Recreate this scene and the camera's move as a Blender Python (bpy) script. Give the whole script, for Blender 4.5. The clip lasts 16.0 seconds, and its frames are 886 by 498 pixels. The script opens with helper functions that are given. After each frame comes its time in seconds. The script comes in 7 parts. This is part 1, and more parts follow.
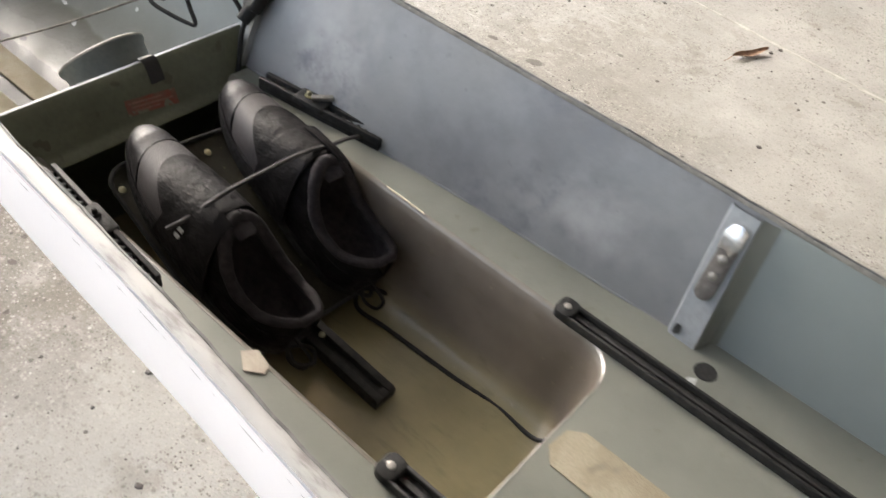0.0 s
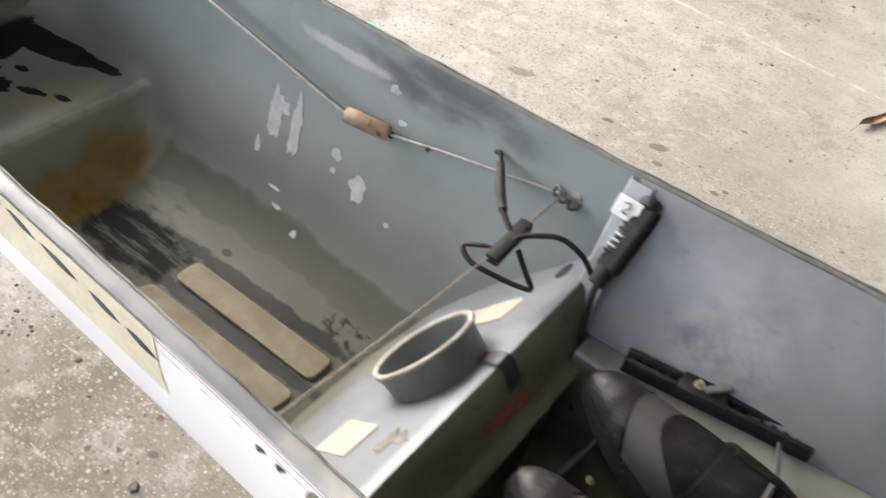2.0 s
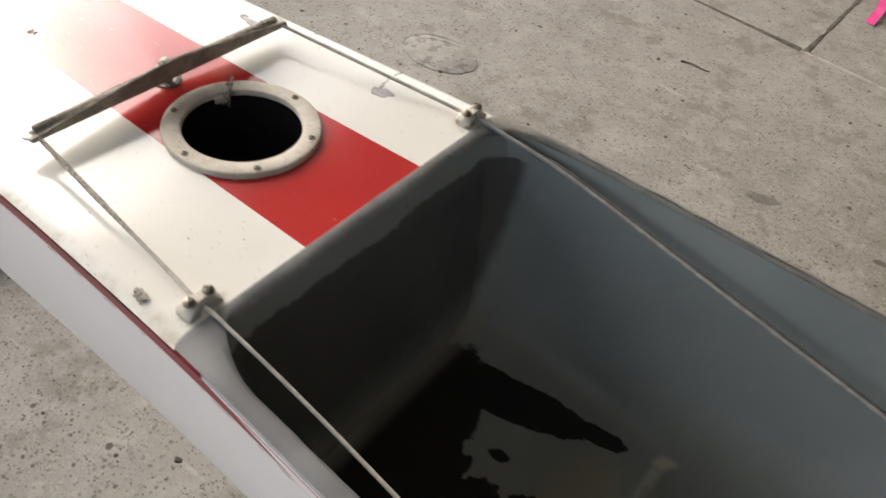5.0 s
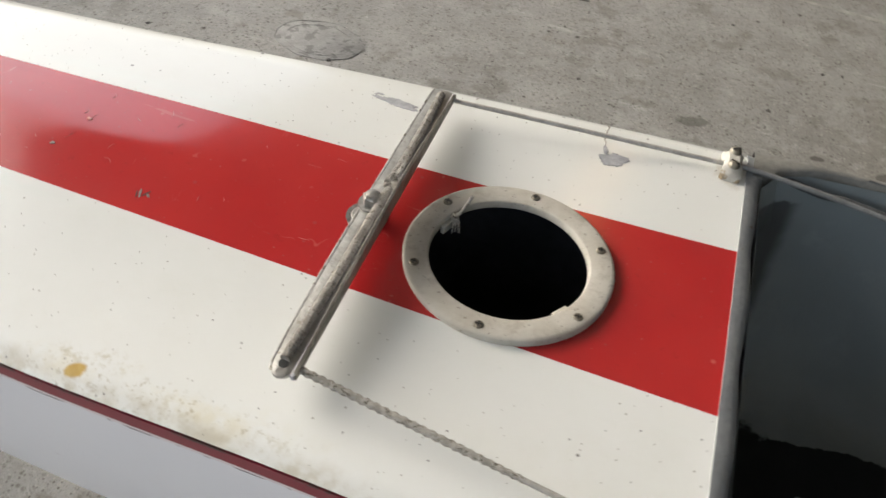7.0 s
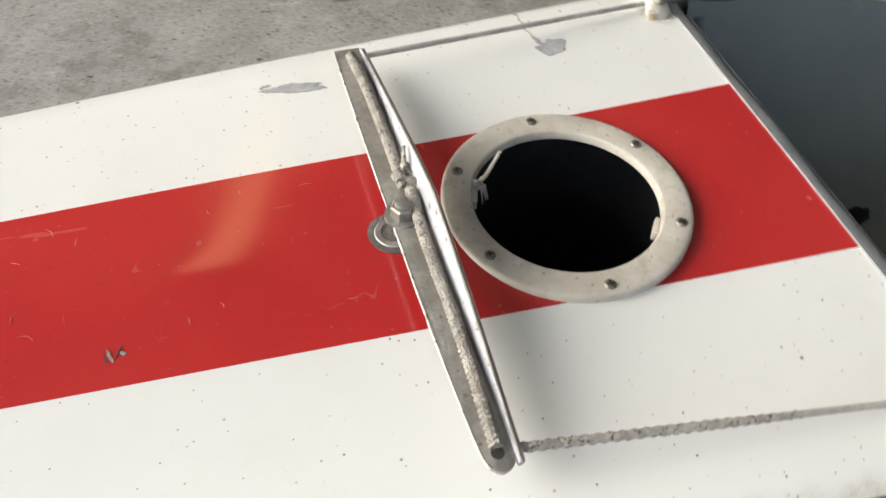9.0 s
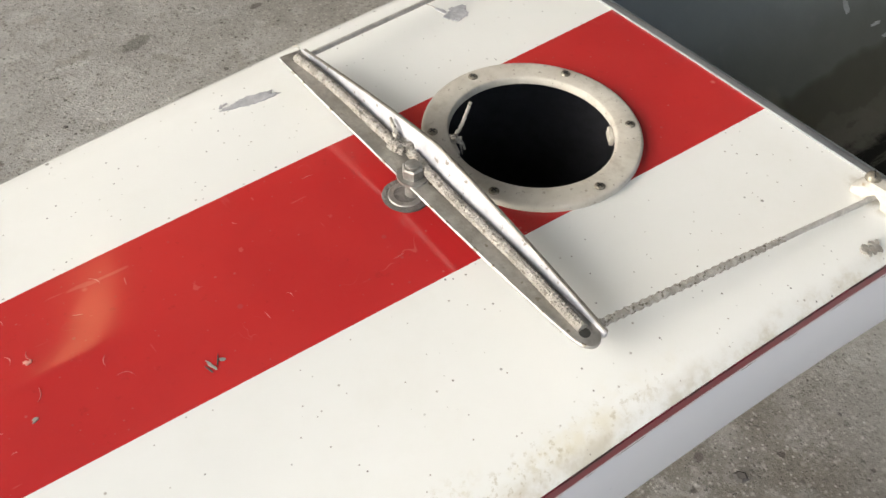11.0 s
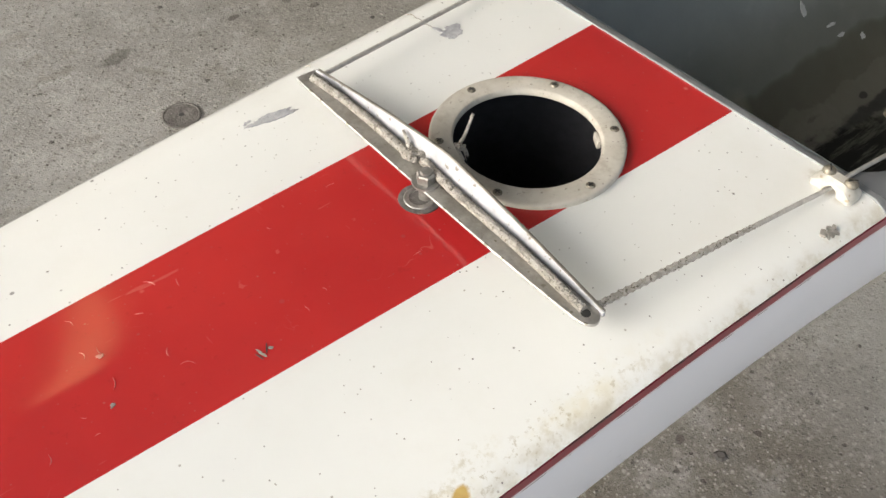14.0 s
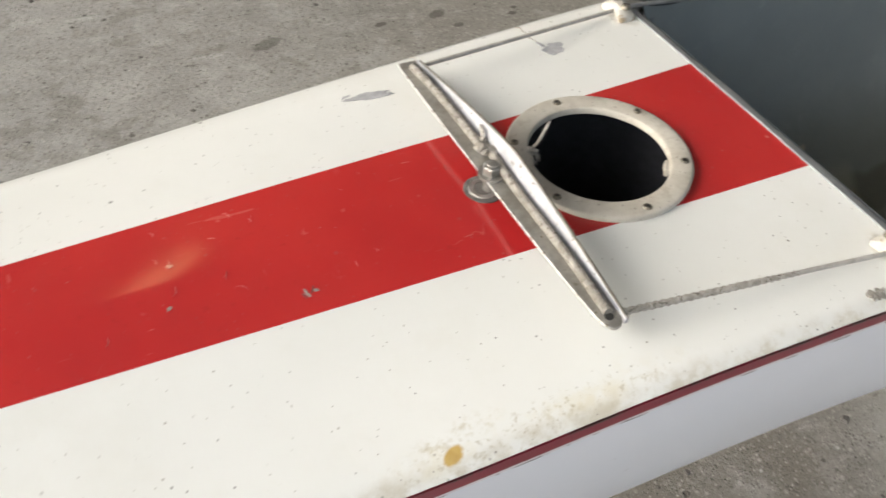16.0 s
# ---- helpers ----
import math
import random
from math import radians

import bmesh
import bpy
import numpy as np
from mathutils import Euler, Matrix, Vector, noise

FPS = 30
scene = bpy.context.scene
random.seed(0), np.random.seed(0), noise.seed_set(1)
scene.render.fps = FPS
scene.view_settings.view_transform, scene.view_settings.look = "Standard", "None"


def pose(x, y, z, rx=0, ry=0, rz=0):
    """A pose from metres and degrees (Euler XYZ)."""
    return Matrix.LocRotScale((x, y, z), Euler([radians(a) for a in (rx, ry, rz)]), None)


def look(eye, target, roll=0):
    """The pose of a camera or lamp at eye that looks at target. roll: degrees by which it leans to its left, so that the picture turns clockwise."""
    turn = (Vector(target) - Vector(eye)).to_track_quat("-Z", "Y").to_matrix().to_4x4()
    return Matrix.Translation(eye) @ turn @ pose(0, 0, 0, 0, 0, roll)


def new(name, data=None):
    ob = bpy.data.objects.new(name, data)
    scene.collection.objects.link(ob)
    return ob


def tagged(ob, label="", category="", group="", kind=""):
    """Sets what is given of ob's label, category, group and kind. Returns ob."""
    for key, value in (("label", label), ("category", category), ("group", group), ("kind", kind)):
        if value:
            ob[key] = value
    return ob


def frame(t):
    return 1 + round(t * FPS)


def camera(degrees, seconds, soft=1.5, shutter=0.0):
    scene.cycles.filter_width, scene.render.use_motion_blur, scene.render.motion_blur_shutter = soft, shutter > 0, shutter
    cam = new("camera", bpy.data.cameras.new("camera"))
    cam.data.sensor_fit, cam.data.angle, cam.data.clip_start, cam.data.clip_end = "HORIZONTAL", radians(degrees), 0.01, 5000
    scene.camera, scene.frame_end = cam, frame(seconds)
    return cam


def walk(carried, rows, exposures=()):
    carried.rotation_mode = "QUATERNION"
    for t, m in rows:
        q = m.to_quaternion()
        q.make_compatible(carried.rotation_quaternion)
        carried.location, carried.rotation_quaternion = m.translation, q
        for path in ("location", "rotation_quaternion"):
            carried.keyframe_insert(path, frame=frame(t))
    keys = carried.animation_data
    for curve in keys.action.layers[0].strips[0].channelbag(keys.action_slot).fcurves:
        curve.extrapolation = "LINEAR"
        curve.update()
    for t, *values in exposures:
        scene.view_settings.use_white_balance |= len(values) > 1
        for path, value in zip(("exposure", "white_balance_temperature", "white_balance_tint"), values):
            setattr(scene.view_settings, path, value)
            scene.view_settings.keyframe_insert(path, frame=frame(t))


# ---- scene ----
cam = camera(55.1, 16.0, soft=1.5, shutter=0.4)
PATH = [
    (0, (1.849, -0.532, 0.506), (1.064, 0.675, -0.882), 11.3),
    (0.5, (1.694, -0.517, 0.503), (0.931, 0.697, -0.892), 11.8),
    (1, (1.517, -0.513, 0.511), (0.765, 0.729, -0.865), 10.8),
    (1.5, (1.368, -0.518, 0.513), (0.618, 0.739, -0.85), 10.3),
    (2, (1.246, -0.502, 0.505), (0.489, 0.739, -0.87), 9.6),
    (2.5, (1.078, -0.468, 0.5), (0.306, 0.735, -0.899), 8.7),
    (3, (0.919, -0.454, 0.5), (0.144, 0.735, -0.91), 9.5),
    (3.5, (0.768, -0.452, 0.5), (0.007, 0.784, -0.876), 10.4),
    (4, (0.61, -0.458, 0.495), (-0.143, 0.782, -0.882), 10.3),
    (4.5, (0.476, -0.451, 0.482), (-0.302, 0.795, -0.875), 9.5),
    (5, (0.337, -0.428, 0.478), (-0.409, 0.814, -0.9), 9.4),
    (7.3, (-0.151, -0.398, 0.407), (-0.372, 0.973, -1.032), 6.9),
    (7.5, (-0.181, -0.392, 0.408), (-0.335, 0.961, -1.056), 6.5),
    (8, (-0.242, -0.344, 0.38), (-0.239, 1.027, -1.075), 5.6),
    (8.5, (-0.293, -0.307, 0.357), (-0.089, 1.017, -1.128), 4.3),
    (9, (-0.33, -0.296, 0.349), (0.122, 0.92, -1.174), 4.6),
    (9.5, (-0.382, -0.293, 0.34), (0.229, 0.837, -1.193), 3.3),
    (10, (-0.408, -0.288, 0.342), (0.335, 0.777, -1.178), 3.9),
    (10.2, (-0.42, -0.287, 0.343), (0.363, 0.778, -1.158), 3.9),
    (12.3, (-0.504, -0.325, 0.395), (0.358, 0.69, -1.096), 1.2),
    (12.5, (-0.51, -0.323, 0.396), (0.351, 0.691, -1.098), 1.2),
    (13, (-0.505, -0.321, 0.406), (0.385, 0.684, -1.077), 2.1),
    (13.5, (-0.505, -0.319, 0.406), (0.375, 0.686, -1.082), 2.0),
    (14, (-0.505, -0.318, 0.405), (0.382, 0.683, -1.081), 2.4),
    (14.5, (-0.503, -0.32, 0.406), (0.403, 0.667, -1.079), 3.3),
    (15, (-0.492, -0.327, 0.407), (0.368, 0.703, -1.076), 3.2),
    (15.5, (-0.475, -0.358, 0.415), (0.326, 0.748, -1.046), 3.6),
    (16, (-0.5, -0.381, 0.412), (0.201, 0.811, -1.033), 5.2),
]
EXPOSURES = [(0.0, 2.55, 6500, 11), (0.5, 2.6, 6500, 11), (1.0, 2.62, 6500, 11), (1.6, 2.5, 6500, 11), (3.0, 2.5, 6500, 11), (3.6, 2.35, 6500, 10), (4.2, 1.12, 6700, 10), (4.6, 1.0, 6850, 10), (5.0, 1.18, 6850, 11), (7.5, 0.95, 6400, 8), (8.1, 1.0, 6350, 8), (8.5, 1.22, 6350, 8), (12.5, 1.24, 6480, 8.5), (16.0, 1.2, 6450, 8)]
walk(cam, [(t, look(eye, target, roll)) for t, eye, target, roll in PATH], EXPOSURES)
SKY, SUN, PANEL_GLOW = 0.15, 0.45, 0.95

# ---- world, light ----
world = bpy.data.worlds.new("sky")
world.use_nodes = True
scene.world = world
_wn = world.node_tree.nodes
_sky = _wn.new("ShaderNodeTexSky")
_sky.sky_type = "NISHITA"
_sky.sun_disc = False
_sky.sun_elevation = radians(28)
_sky.sun_rotation = radians(-79)
_sky.air_density, _sky.dust_density, _sky.ozone_density = 1.0, 3.5, 1.0
_hs = _wn.new("ShaderNodeHueSaturation")
_hs.inputs["Saturation"].default_value = 0.6
world.node_tree.links.new(_sky.outputs["Color"], _hs.inputs["Color"])
_bg = _wn["Background"]
_bg.inputs["Strength"].default_value = SKY
world.node_tree.links.new(_hs.outputs["Color"], _bg.inputs["Color"])
sun = new("sun", bpy.data.lights.new("sun", "SUN"))
sun.data.energy, sun.data.angle, sun.data.color = SUN, radians(48), (1.0, 0.97, 0.93)
sun.matrix_world = look((-6, 1.2, 3.2), (0, 0, 0))


# ---- material helpers ----
class Nodes:
    """A small builder for one node material on object coordinates."""

    def __init__(self, name):
        self.m = bpy.data.materials.new(name)
        self.m.use_nodes = True
        self.t = self.m.node_tree
        self.b = self.t.nodes["Principled BSDF"]
        self.co = self.node("ShaderNodeTexCoord").outputs["Object"]

    def node(self, kind):
        return self.t.nodes.new(kind)

    def link(self, a, b):
        self.t.links.new(a, b)

    def put(self, socket, v):
        if isinstance(v, bpy.types.NodeSocket):
            self.link(v, socket)
        elif isinstance(v, tuple) and len(v) == 3 and socket.type == "RGBA":
            socket.default_value = (*v, 1)
        else:
            socket.default_value = v

    def noise(self, scale, detail=4, rough=0.55, stretch=None, co=None, w=0.0):
        n = self.node("ShaderNodeTexNoise")
        n.inputs["Scale"].default_value, n.inputs["Detail"].default_value, n.inputs["Roughness"].default_value = scale, detail, rough
        src = co or self.co
        if stretch or w:
            mp = self.node("ShaderNodeMapping")
            mp.inputs["Scale"].default_value = stretch or (1, 1, 1)
            mp.inputs["Location"].default_value = (w, w * 1.7, w * 0.6)
            self.link(src, mp.inputs["Vector"])
            src = mp.outputs["Vector"]
        self.link(src, n.inputs["Vector"])
        return n.outputs["Fac"]

    def cells(self, scale, feature="F1", out="Distance", stretch=None):
        n = self.node("ShaderNodeTexVoronoi")
        n.feature = feature
        n.inputs["Scale"].default_value = scale
        src = self.co
        if stretch:
            mp = self.node("ShaderNodeMapping")
            mp.inputs["Scale"].default_value = stretch
            self.link(src, mp.inputs["Vector"])
            src = mp.outputs["Vector"]
        self.link(src, n.inputs["Vector"])
        return n.outputs[out]

    def ramp(self, v, a, b, lo=0.0, hi=1.0):
        n = self.node("ShaderNodeMapRange")
        n.clamp = True
        n.interpolation_type = "SMOOTHSTEP"
        self.link(v, n.inputs["Value"])
        for k, x in zip(("From Min", "From Max", "To Min", "To Max"), (a, b, lo, hi)):
            n.inputs[k].default_value = x
        return n.outputs["Result"]

    def math(self, op, a, b=0.0, c=0.0):
        n = self.node("ShaderNodeMath")
        n.operation = op
        for s, v in zip(n.inputs, (a, b, c)):
            self.put(s, v)
        return n.outputs[0]

    def mix(self, f, a, b):
        n = self.node("ShaderNodeMix")
        n.data_type = "RGBA"
        self.put(n.inputs[0], f)
        self.put(n.inputs[6], a)
        self.put(n.inputs[7], b)
        return n.outputs[2]

    def xyz(self):
        n = self.node("ShaderNodeSeparateXYZ")
        self.link(self.co, n.inputs[0])
        return n.outputs

    def blob(self, centre, size, edge=0.35, wob=20, amount=0.6, turn=0.0):
        """A mask of one ragged patch round a place: 1 inside, 0 outside."""
        mp = self.node("ShaderNodeMapping")
        mp.vector_type = "TEXTURE"
        mp.inputs["Location"].default_value = centre
        mp.inputs["Rotation"].default_value = (0, 0, turn)
        mp.inputs["Scale"].default_value = size
        self.link(self.co, mp.inputs["Vector"])
        ln = self.node("ShaderNodeVectorMath")
        ln.operation = "LENGTH"
        self.link(mp.outputs[0], ln.inputs[0])
        d = self.math("ADD", ln.outputs["Value"], self.math("MULTIPLY_ADD", self.noise(wob, 5, 0.6), amount * 2, -amount))
        return self.ramp(d, 1 - edge, 1, 1, 0)

    def done(self, color, rough=0.5, metal=0.0, bump=None, depth=0.001, spec=0.5, coat=0.0, coat_rough=0.12):
        i = self.b.inputs
        self.put(i["Base Color"], color)
        self.put(i["Roughness"], rough)
        self.put(i["Metallic"], metal)
        self.put(i["Specular IOR Level"], spec)
        i["Coat Weight"].default_value = coat
        i["Coat Roughness"].default_value = coat_rough
        if bump is not None:
            n = self.node("ShaderNodeBump")
            n.inputs["Distance"].default_value = depth
            n.inputs["Strength"].default_value = 1.0
            self.link(bump, n.inputs["Height"])
            self.link(n.outputs["Normal"], i["Normal"])
        return self.m


def plain(name, a, b, scale=30, rough=0.5, metal=0.0, grain=200, depth=0.0004, spots=None, spec=0.5, coat=0.0):
    """A surface of two tones at a coarse and a fine scale, with fine relief and optional specks."""
    n = Nodes(name)
    col = n.mix(n.ramp(n.noise(scale), 0.35, 0.65), a, b)
    fine = n.noise(grain, 3)
    col = n.mix(n.ramp(fine, 0.3, 0.8, 0, 0.35), col, tuple(v * 0.6 for v in a))
    if spots:
        colour, size, share = spots
        col = n.mix(n.ramp(n.noise(size, 2, 0.5, w=3.1), 1 - share, 1 - share + 0.06), col, colour)
    r = n.ramp(n.noise(scale * 2.3, 4, w=1.3), 0.3, 0.7, rough * 0.8, min(1, rough * 1.2))
    return n.done(col, r, metal, fine, depth, spec, coat)


# ---- materials ----
def concrete():
    n = Nodes("weathered concrete")
    x, y, z = n.xyz()
    base = n.mix(n.ramp(n.noise(0.9, 6, 0.6), 0.3, 0.7), (0.250, 0.242, 0.226), (0.315, 0.306, 0.288))
    base = n.mix(n.ramp(n.noise(4, 6, 0.62, w=2), 0.42, 0.68, 0, 0.55), base, (0.375, 0.366, 0.346))
    base = n.mix(n.ramp(n.noise(2.6, 6, 0.65, w=9), 0.50, 0.74, 0, 0.55), base, (0.185, 0.178, 0.165))
    # the stretch under the stern is worn down to its aggregate; under the near side, brown dirt and a standing person's
    # shadow painted into the colour
    worn = n.ramp(n.math("ADD", x, n.math("MULTIPLY_ADD", n.noise(1.3, 3), 0.6, -0.3)), 1.0, 0.35)
    dirty = n.ramp(n.math("ADD", y, n.math("MULTIPLY_ADD", n.noise(3, 4), 0.3, -0.15)), 0.40, 0.10)
    dirty = n.math("MULTIPLY", dirty, n.ramp(n.math("ADD", y, n.math("MULTIPLY_ADD", n.noise(2, 4, w=5), 0.8, -0.4)), -1.3, -0.5))
    dirty = n.math("MULTIPLY", n.math("MULTIPLY", worn, dirty), n.ramp(n.math("ADD", x, n.math("MULTIPLY_ADD", n.noise(2.4, 4, w=14), 0.5, -0.25)), -0.25, 0.15, 0.15, 1))
    base = n.mix(n.math("MULTIPLY", dirty, n.ramp(n.noise(2.2, 4, 0.6, w=22), 0.35, 0.6, 0.65, 0.95)), base, (0.120, 0.104, 0.080))
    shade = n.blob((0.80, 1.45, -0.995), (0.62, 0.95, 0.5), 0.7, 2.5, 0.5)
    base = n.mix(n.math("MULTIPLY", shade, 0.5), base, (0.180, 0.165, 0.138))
    # soft cloudy wear: scuffs, damp patches
    base = n.mix(n.math("MULTIPLY", worn, n.ramp(n.noise(11, 6, 0.68, w=12), 0.48, 0.68, 0, 0.40)), base, (0.42, 0.41, 0.39))
    base = n.mix(n.math("MULTIPLY", worn, n.ramp(n.noise(24, 5, 0.68, w=15), 0.54, 0.72, 0, 0.40)), base, (0.165, 0.157, 0.143))
    scr = n.noise(16, 4, 0.6, stretch=(0.25, 1.6, 1), w=33)
    base = n.mix(n.math("MULTIPLY", worn, n.ramp(scr, 0.64, 0.72, 0, 0.5)), base, (0.45, 0.44, 0.42))
    # the aggregate: grains of their own tone that show softly through the cement skin
    relief = n.noise(42, 6, 0.72)
    shown = n.math("MULTIPLY_ADD", n.math("MAXIMUM", worn, n.ramp(n.noise(2.1, 3, w=27), 0.42, 0.6)), 0.6, 0.4)
    for scale, strength, dark, pale in ((85, 0.60, (0.115, 0.106, 0.090), (0.37, 0.352, 0.315)), (150, 0.70, (0.115, 0.106, 0.090), (0.37, 0.352, 0.315)), (270, 0.30, (0.12, 0.112, 0.097), (0.38, 0.365, 0.335))):
        c = n.node("ShaderNodeSeparateColor")
        n.link(n.cells(scale, out="Color"), c.inputs[0])
        core = n.math("MULTIPLY", n.ramp(n.cells(scale), 0.15, 0.55, 1, 0), n.ramp(c.outputs[1], 0.35, 0.75))
        core = n.math("MULTIPLY", n.math("MULTIPLY", core, shown), n.ramp(n.noise(17, 4, 0.6, w=scale * 0.1), 0.3, 0.62, 0.45 * strength, 1.5 * strength))
        base = n.mix(core, base, n.mix(n.ramp(c.outputs[0], 0.35, 0.65), dark, pale))
        relief = n.math("ADD", relief, n.math("MULTIPLY", core, 0.25))
    gr = n.noise(190, 4, 0.75, w=8)
    base = n.mix(n.ramp(gr, 0.45, 0.30, 0, 0.5), base, (0.12, 0.115, 0.105))
    base = n.mix(n.ramp(gr, 0.56, 0.75, 0, 0.4), base, (0.46, 0.45, 0.425))
    # blotches where the skin has broken away, and worm-eaten dark pits
    for scale, lo, depth, tone, seed in ((6.5, 0.55, 0.50, (0.170, 0.158, 0.136), 71), (9, 0.58, 0.32, (0.40, 0.388, 0.36), 77), (26, 0.63, 0.38, (0.125, 0.116, 0.10), 83), (30, 0.64, 0.32, (0.42, 0.405, 0.375), 89), (62, 0.63, 0.85, (0.090, 0.087, 0.074), 97)):
        patch = n.math("MULTIPLY", n.ramp(n.noise(scale, 5, 0.66, w=seed), lo, lo + (0.10 if scale < 20 else 0.05), 0, depth), shown)
        base = n.mix(patch, base, tone)
        relief = n.math("ADD", relief, n.math("MULTIPLY", patch, 0.3 if tone[0] > 0.3 else -0.35))
    # pits, crumbs and a few white grains
    for scale, dark, white in ((22, 0.955, 0.996), (38, 0.93, 0.993), (60, 0.95, 0.992)):
        h = n.node("ShaderNodeSeparateColor")
        n.link(n.cells(scale, out="Color"), h.inputs[0])
        ragged_ = n.math("ADD", n.cells(scale), n.math("MULTIPLY_ADD", n.noise(scale * 4, 3), 0.24, -0.12))
        near_ = n.ramp(ragged_, 0.12, 0.20, 1, 0)
        base = n.mix(n.math("MULTIPLY", n.ramp(h.outputs[0], dark, dark + 0.01, 0, 0.85), near_), base, (0.085, 0.077, 0.066))
        base = n.mix(n.math("MULTIPLY", n.ramp(h.outputs[1], white, white + 0.003, 0, 0.6), near_), base, (0.50, 0.485, 0.45))
        relief = n.math("SUBTRACT", relief, n.math("MULTIPLY", n.ramp(h.outputs[0], dark, dark + 0.01, 0, 0.4), near_))
    # single dark stains
    for cx, cy, rx, ry, turn, depth in ((0.619, 1.690, 0.036, 0.020, 0.5, 0.7), (0.845, 1.612, 0.016, 0.012, 0.0, 0.8), (0.868, 1.640, 0.012, 0.010, 0.0, 0.8), (0.082, 1.718, 0.055, 0.026, 0.4, 0.55), (0.431, 1.697, 0.022, 0.012, 0.2, 0.8), (0.655, 1.611, 0.018, 0.014, 0.0, 0.7), (-0.904, 2.048, 0.012, 0.008, 0.0, 0.9), (0.783, 1.985, 0.014, 0.010, 0.0, 0.6), (0.372, -0.015, 0.014, 0.010, 0.3, 0.8)):
        base = n.mix(n.math("MULTIPLY", n.blob((cx, cy, -0.995), (rx, ry, 0.2), 0.25, 70, 0.5, turn), depth), base, (0.085, 0.076, 0.066))
    return n.done(base, 0.9, 0, relief, 0.0034, 0.25)


def deck_paint():
    n = Nodes("glossy deck paint white with a red band")
    x, y, z = n.xyz()
    far = n.math("MULTIPLY_ADD", x, 0.045, 0.0727)
    near = n.math("MULTIPLY_ADD", x, -0.026, -0.0742)
    red = n.math("MULTIPLY", n.math("LESS_THAN", y, far), n.math("GREATER_THAN", y, near))
    white = n.mix(n.ramp(n.noise(5, 5), 0.3, 0.7), (0.77, 0.772, 0.735), (0.815, 0.818, 0.785))
    rd = n.mix(n.ramp(n.noise(6, 5), 0.3, 0.7), (0.43, 0.020, 0.021), (0.50, 0.028, 0.026))
    white = n.mix(n.ramp(n.noise(7, 6, 0.7, w=3), 0.5, 0.75, 0, 0.35), white, (0.70, 0.69, 0.62))
    rd = n.mix(n.ramp(n.noise(90, 3, stretch=(1, 0.15, 1)), 0.72, 0.78, 0, 0.15), rd, (0.60, 0.12, 0.10))
    for sc, seed, tn in ((21, 2.0, 0.22), (33, 5.0, 0.22), (52, 9.0, 0.2)):
        v = n.math("ABSOLUTE", n.math("SUBTRACT", n.noise(sc, 2, 0.5, w=seed), 0.5))
        hair = n.math("MULTIPLY", n.ramp(v, 0.0012, 0.004, 1, 0), n.math("MULTIPLY", n.ramp(n.noise(16, 4, 0.6, w=seed + 3), 0.60, 0.68), n.ramp(n.noise(70, 3, 0.6, w=seed), 0.42, 0.56)))
        rd = n.mix(n.math("MULTIPLY", hair, tn), rd, (0.68, 0.26, 0.20))
    for st, seed in (((1, 0.12, 1), 1.0), ((0.12, 1, 1), 6.0), ((0.5, 0.5, 1), 11.0)):
        rd = n.mix(n.ramp(n.noise(150, 3, 0.5, stretch=st, w=seed), 0.725, 0.755, 0, 0.22), rd, (0.66, 0.24, 0.19))
    rd = n.mix(n.ramp(n.noise(3, 6, 0.65, w=4), 0.4, 0.7, 0, 0.5), rd, (0.40, 0.022, 0.026))
    rd = n.mix(n.ramp(n.noise(120, 4, 0.7, w=7), 0.62, 0.72, 0, 0.4), rd, (0.30, 0.02, 0.02))
    fl = n.node("ShaderNodeSeparateColor")
    n.link(n.cells(60, out="Color"), fl.inputs[0])
    rd = n.mix(n.math("MULTIPLY", n.ramp(fl.outputs[1], 0.95, 0.96, 0, 0.6), n.ramp(n.cells(60), 0.08, 0.2, 1, 0)), rd, (0.70, 0.30, 0.22))
    col = n.mix(red, white, rd)
    # dirt towards the edge of the deck, moss stains, one amber resin drop
    edge = n.math("MULTIPLY", n.blob((-0.31, -0.180, 0), (0.13, 0.016, 0.1), 0.9, 50, 0.6), n.ramp(n.noise(240, 4, 0.7), 0.55, 0.66))
    col = n.mix(n.math("MULTIPLY", edge, 0.6), col, (0.33, 0.26, 0.13))
    for cx, cy, rx, ry in ((-0.345, -0.166, 0.030, 0.010), (-0.292, -0.180, 0.022, 0.008), (-0.372, -0.170, 0.020, 0.010), (-0.235, -0.186, 0.020, 0.008)):
        spot = n.math("MULTIPLY", n.blob((cx, cy, 0), (rx, ry, 0.1), 0.9, 60, 0.6), n.ramp(n.noise(150, 5, 0.7, w=6), 0.46, 0.64))
        col = n.mix(n.math("MULTIPLY", spot, 0.5), col, (0.48, 0.42, 0.27))
    halo = n.math("MULTIPLY", n.blob((-0.31, -0.180, 0), (0.15, 0.022, 0.1), 0.95, 30, 0.5), n.ramp(n.noise(45, 4), 0.45, 0.7))
    col = n.mix(n.math("MULTIPLY", halo, 0.45), col, (0.66, 0.58, 0.36))
    col = n.mix(n.blob((-0.362, -0.178, 0), (0.0085, 0.0050, 0.1), 0.35, 110, 0.45, 0.4), col, n.mix(n.noise(160, 3), (0.42, 0.25, 0.06), (0.66, 0.48, 0.18)))
    for c in ((-0.012, 0.166, 0), (-0.012, -0.1715, 0)):
        rub = n.math("MULTIPLY", n.blob(c, (0.017, 0.027, 0.1), 0.6, 60, 0.4), n.ramp(n.noise(130, 4), 0.3, 0.6))
        col = n.mix(n.math("MULTIPLY", rub, 0.55), col, (0.36, 0.29, 0.20))
    # brown grime along the near rim
    off = n.math("ADD", y, n.math("MULTIPLY_ADD", x, 0.0477, 0.2055))
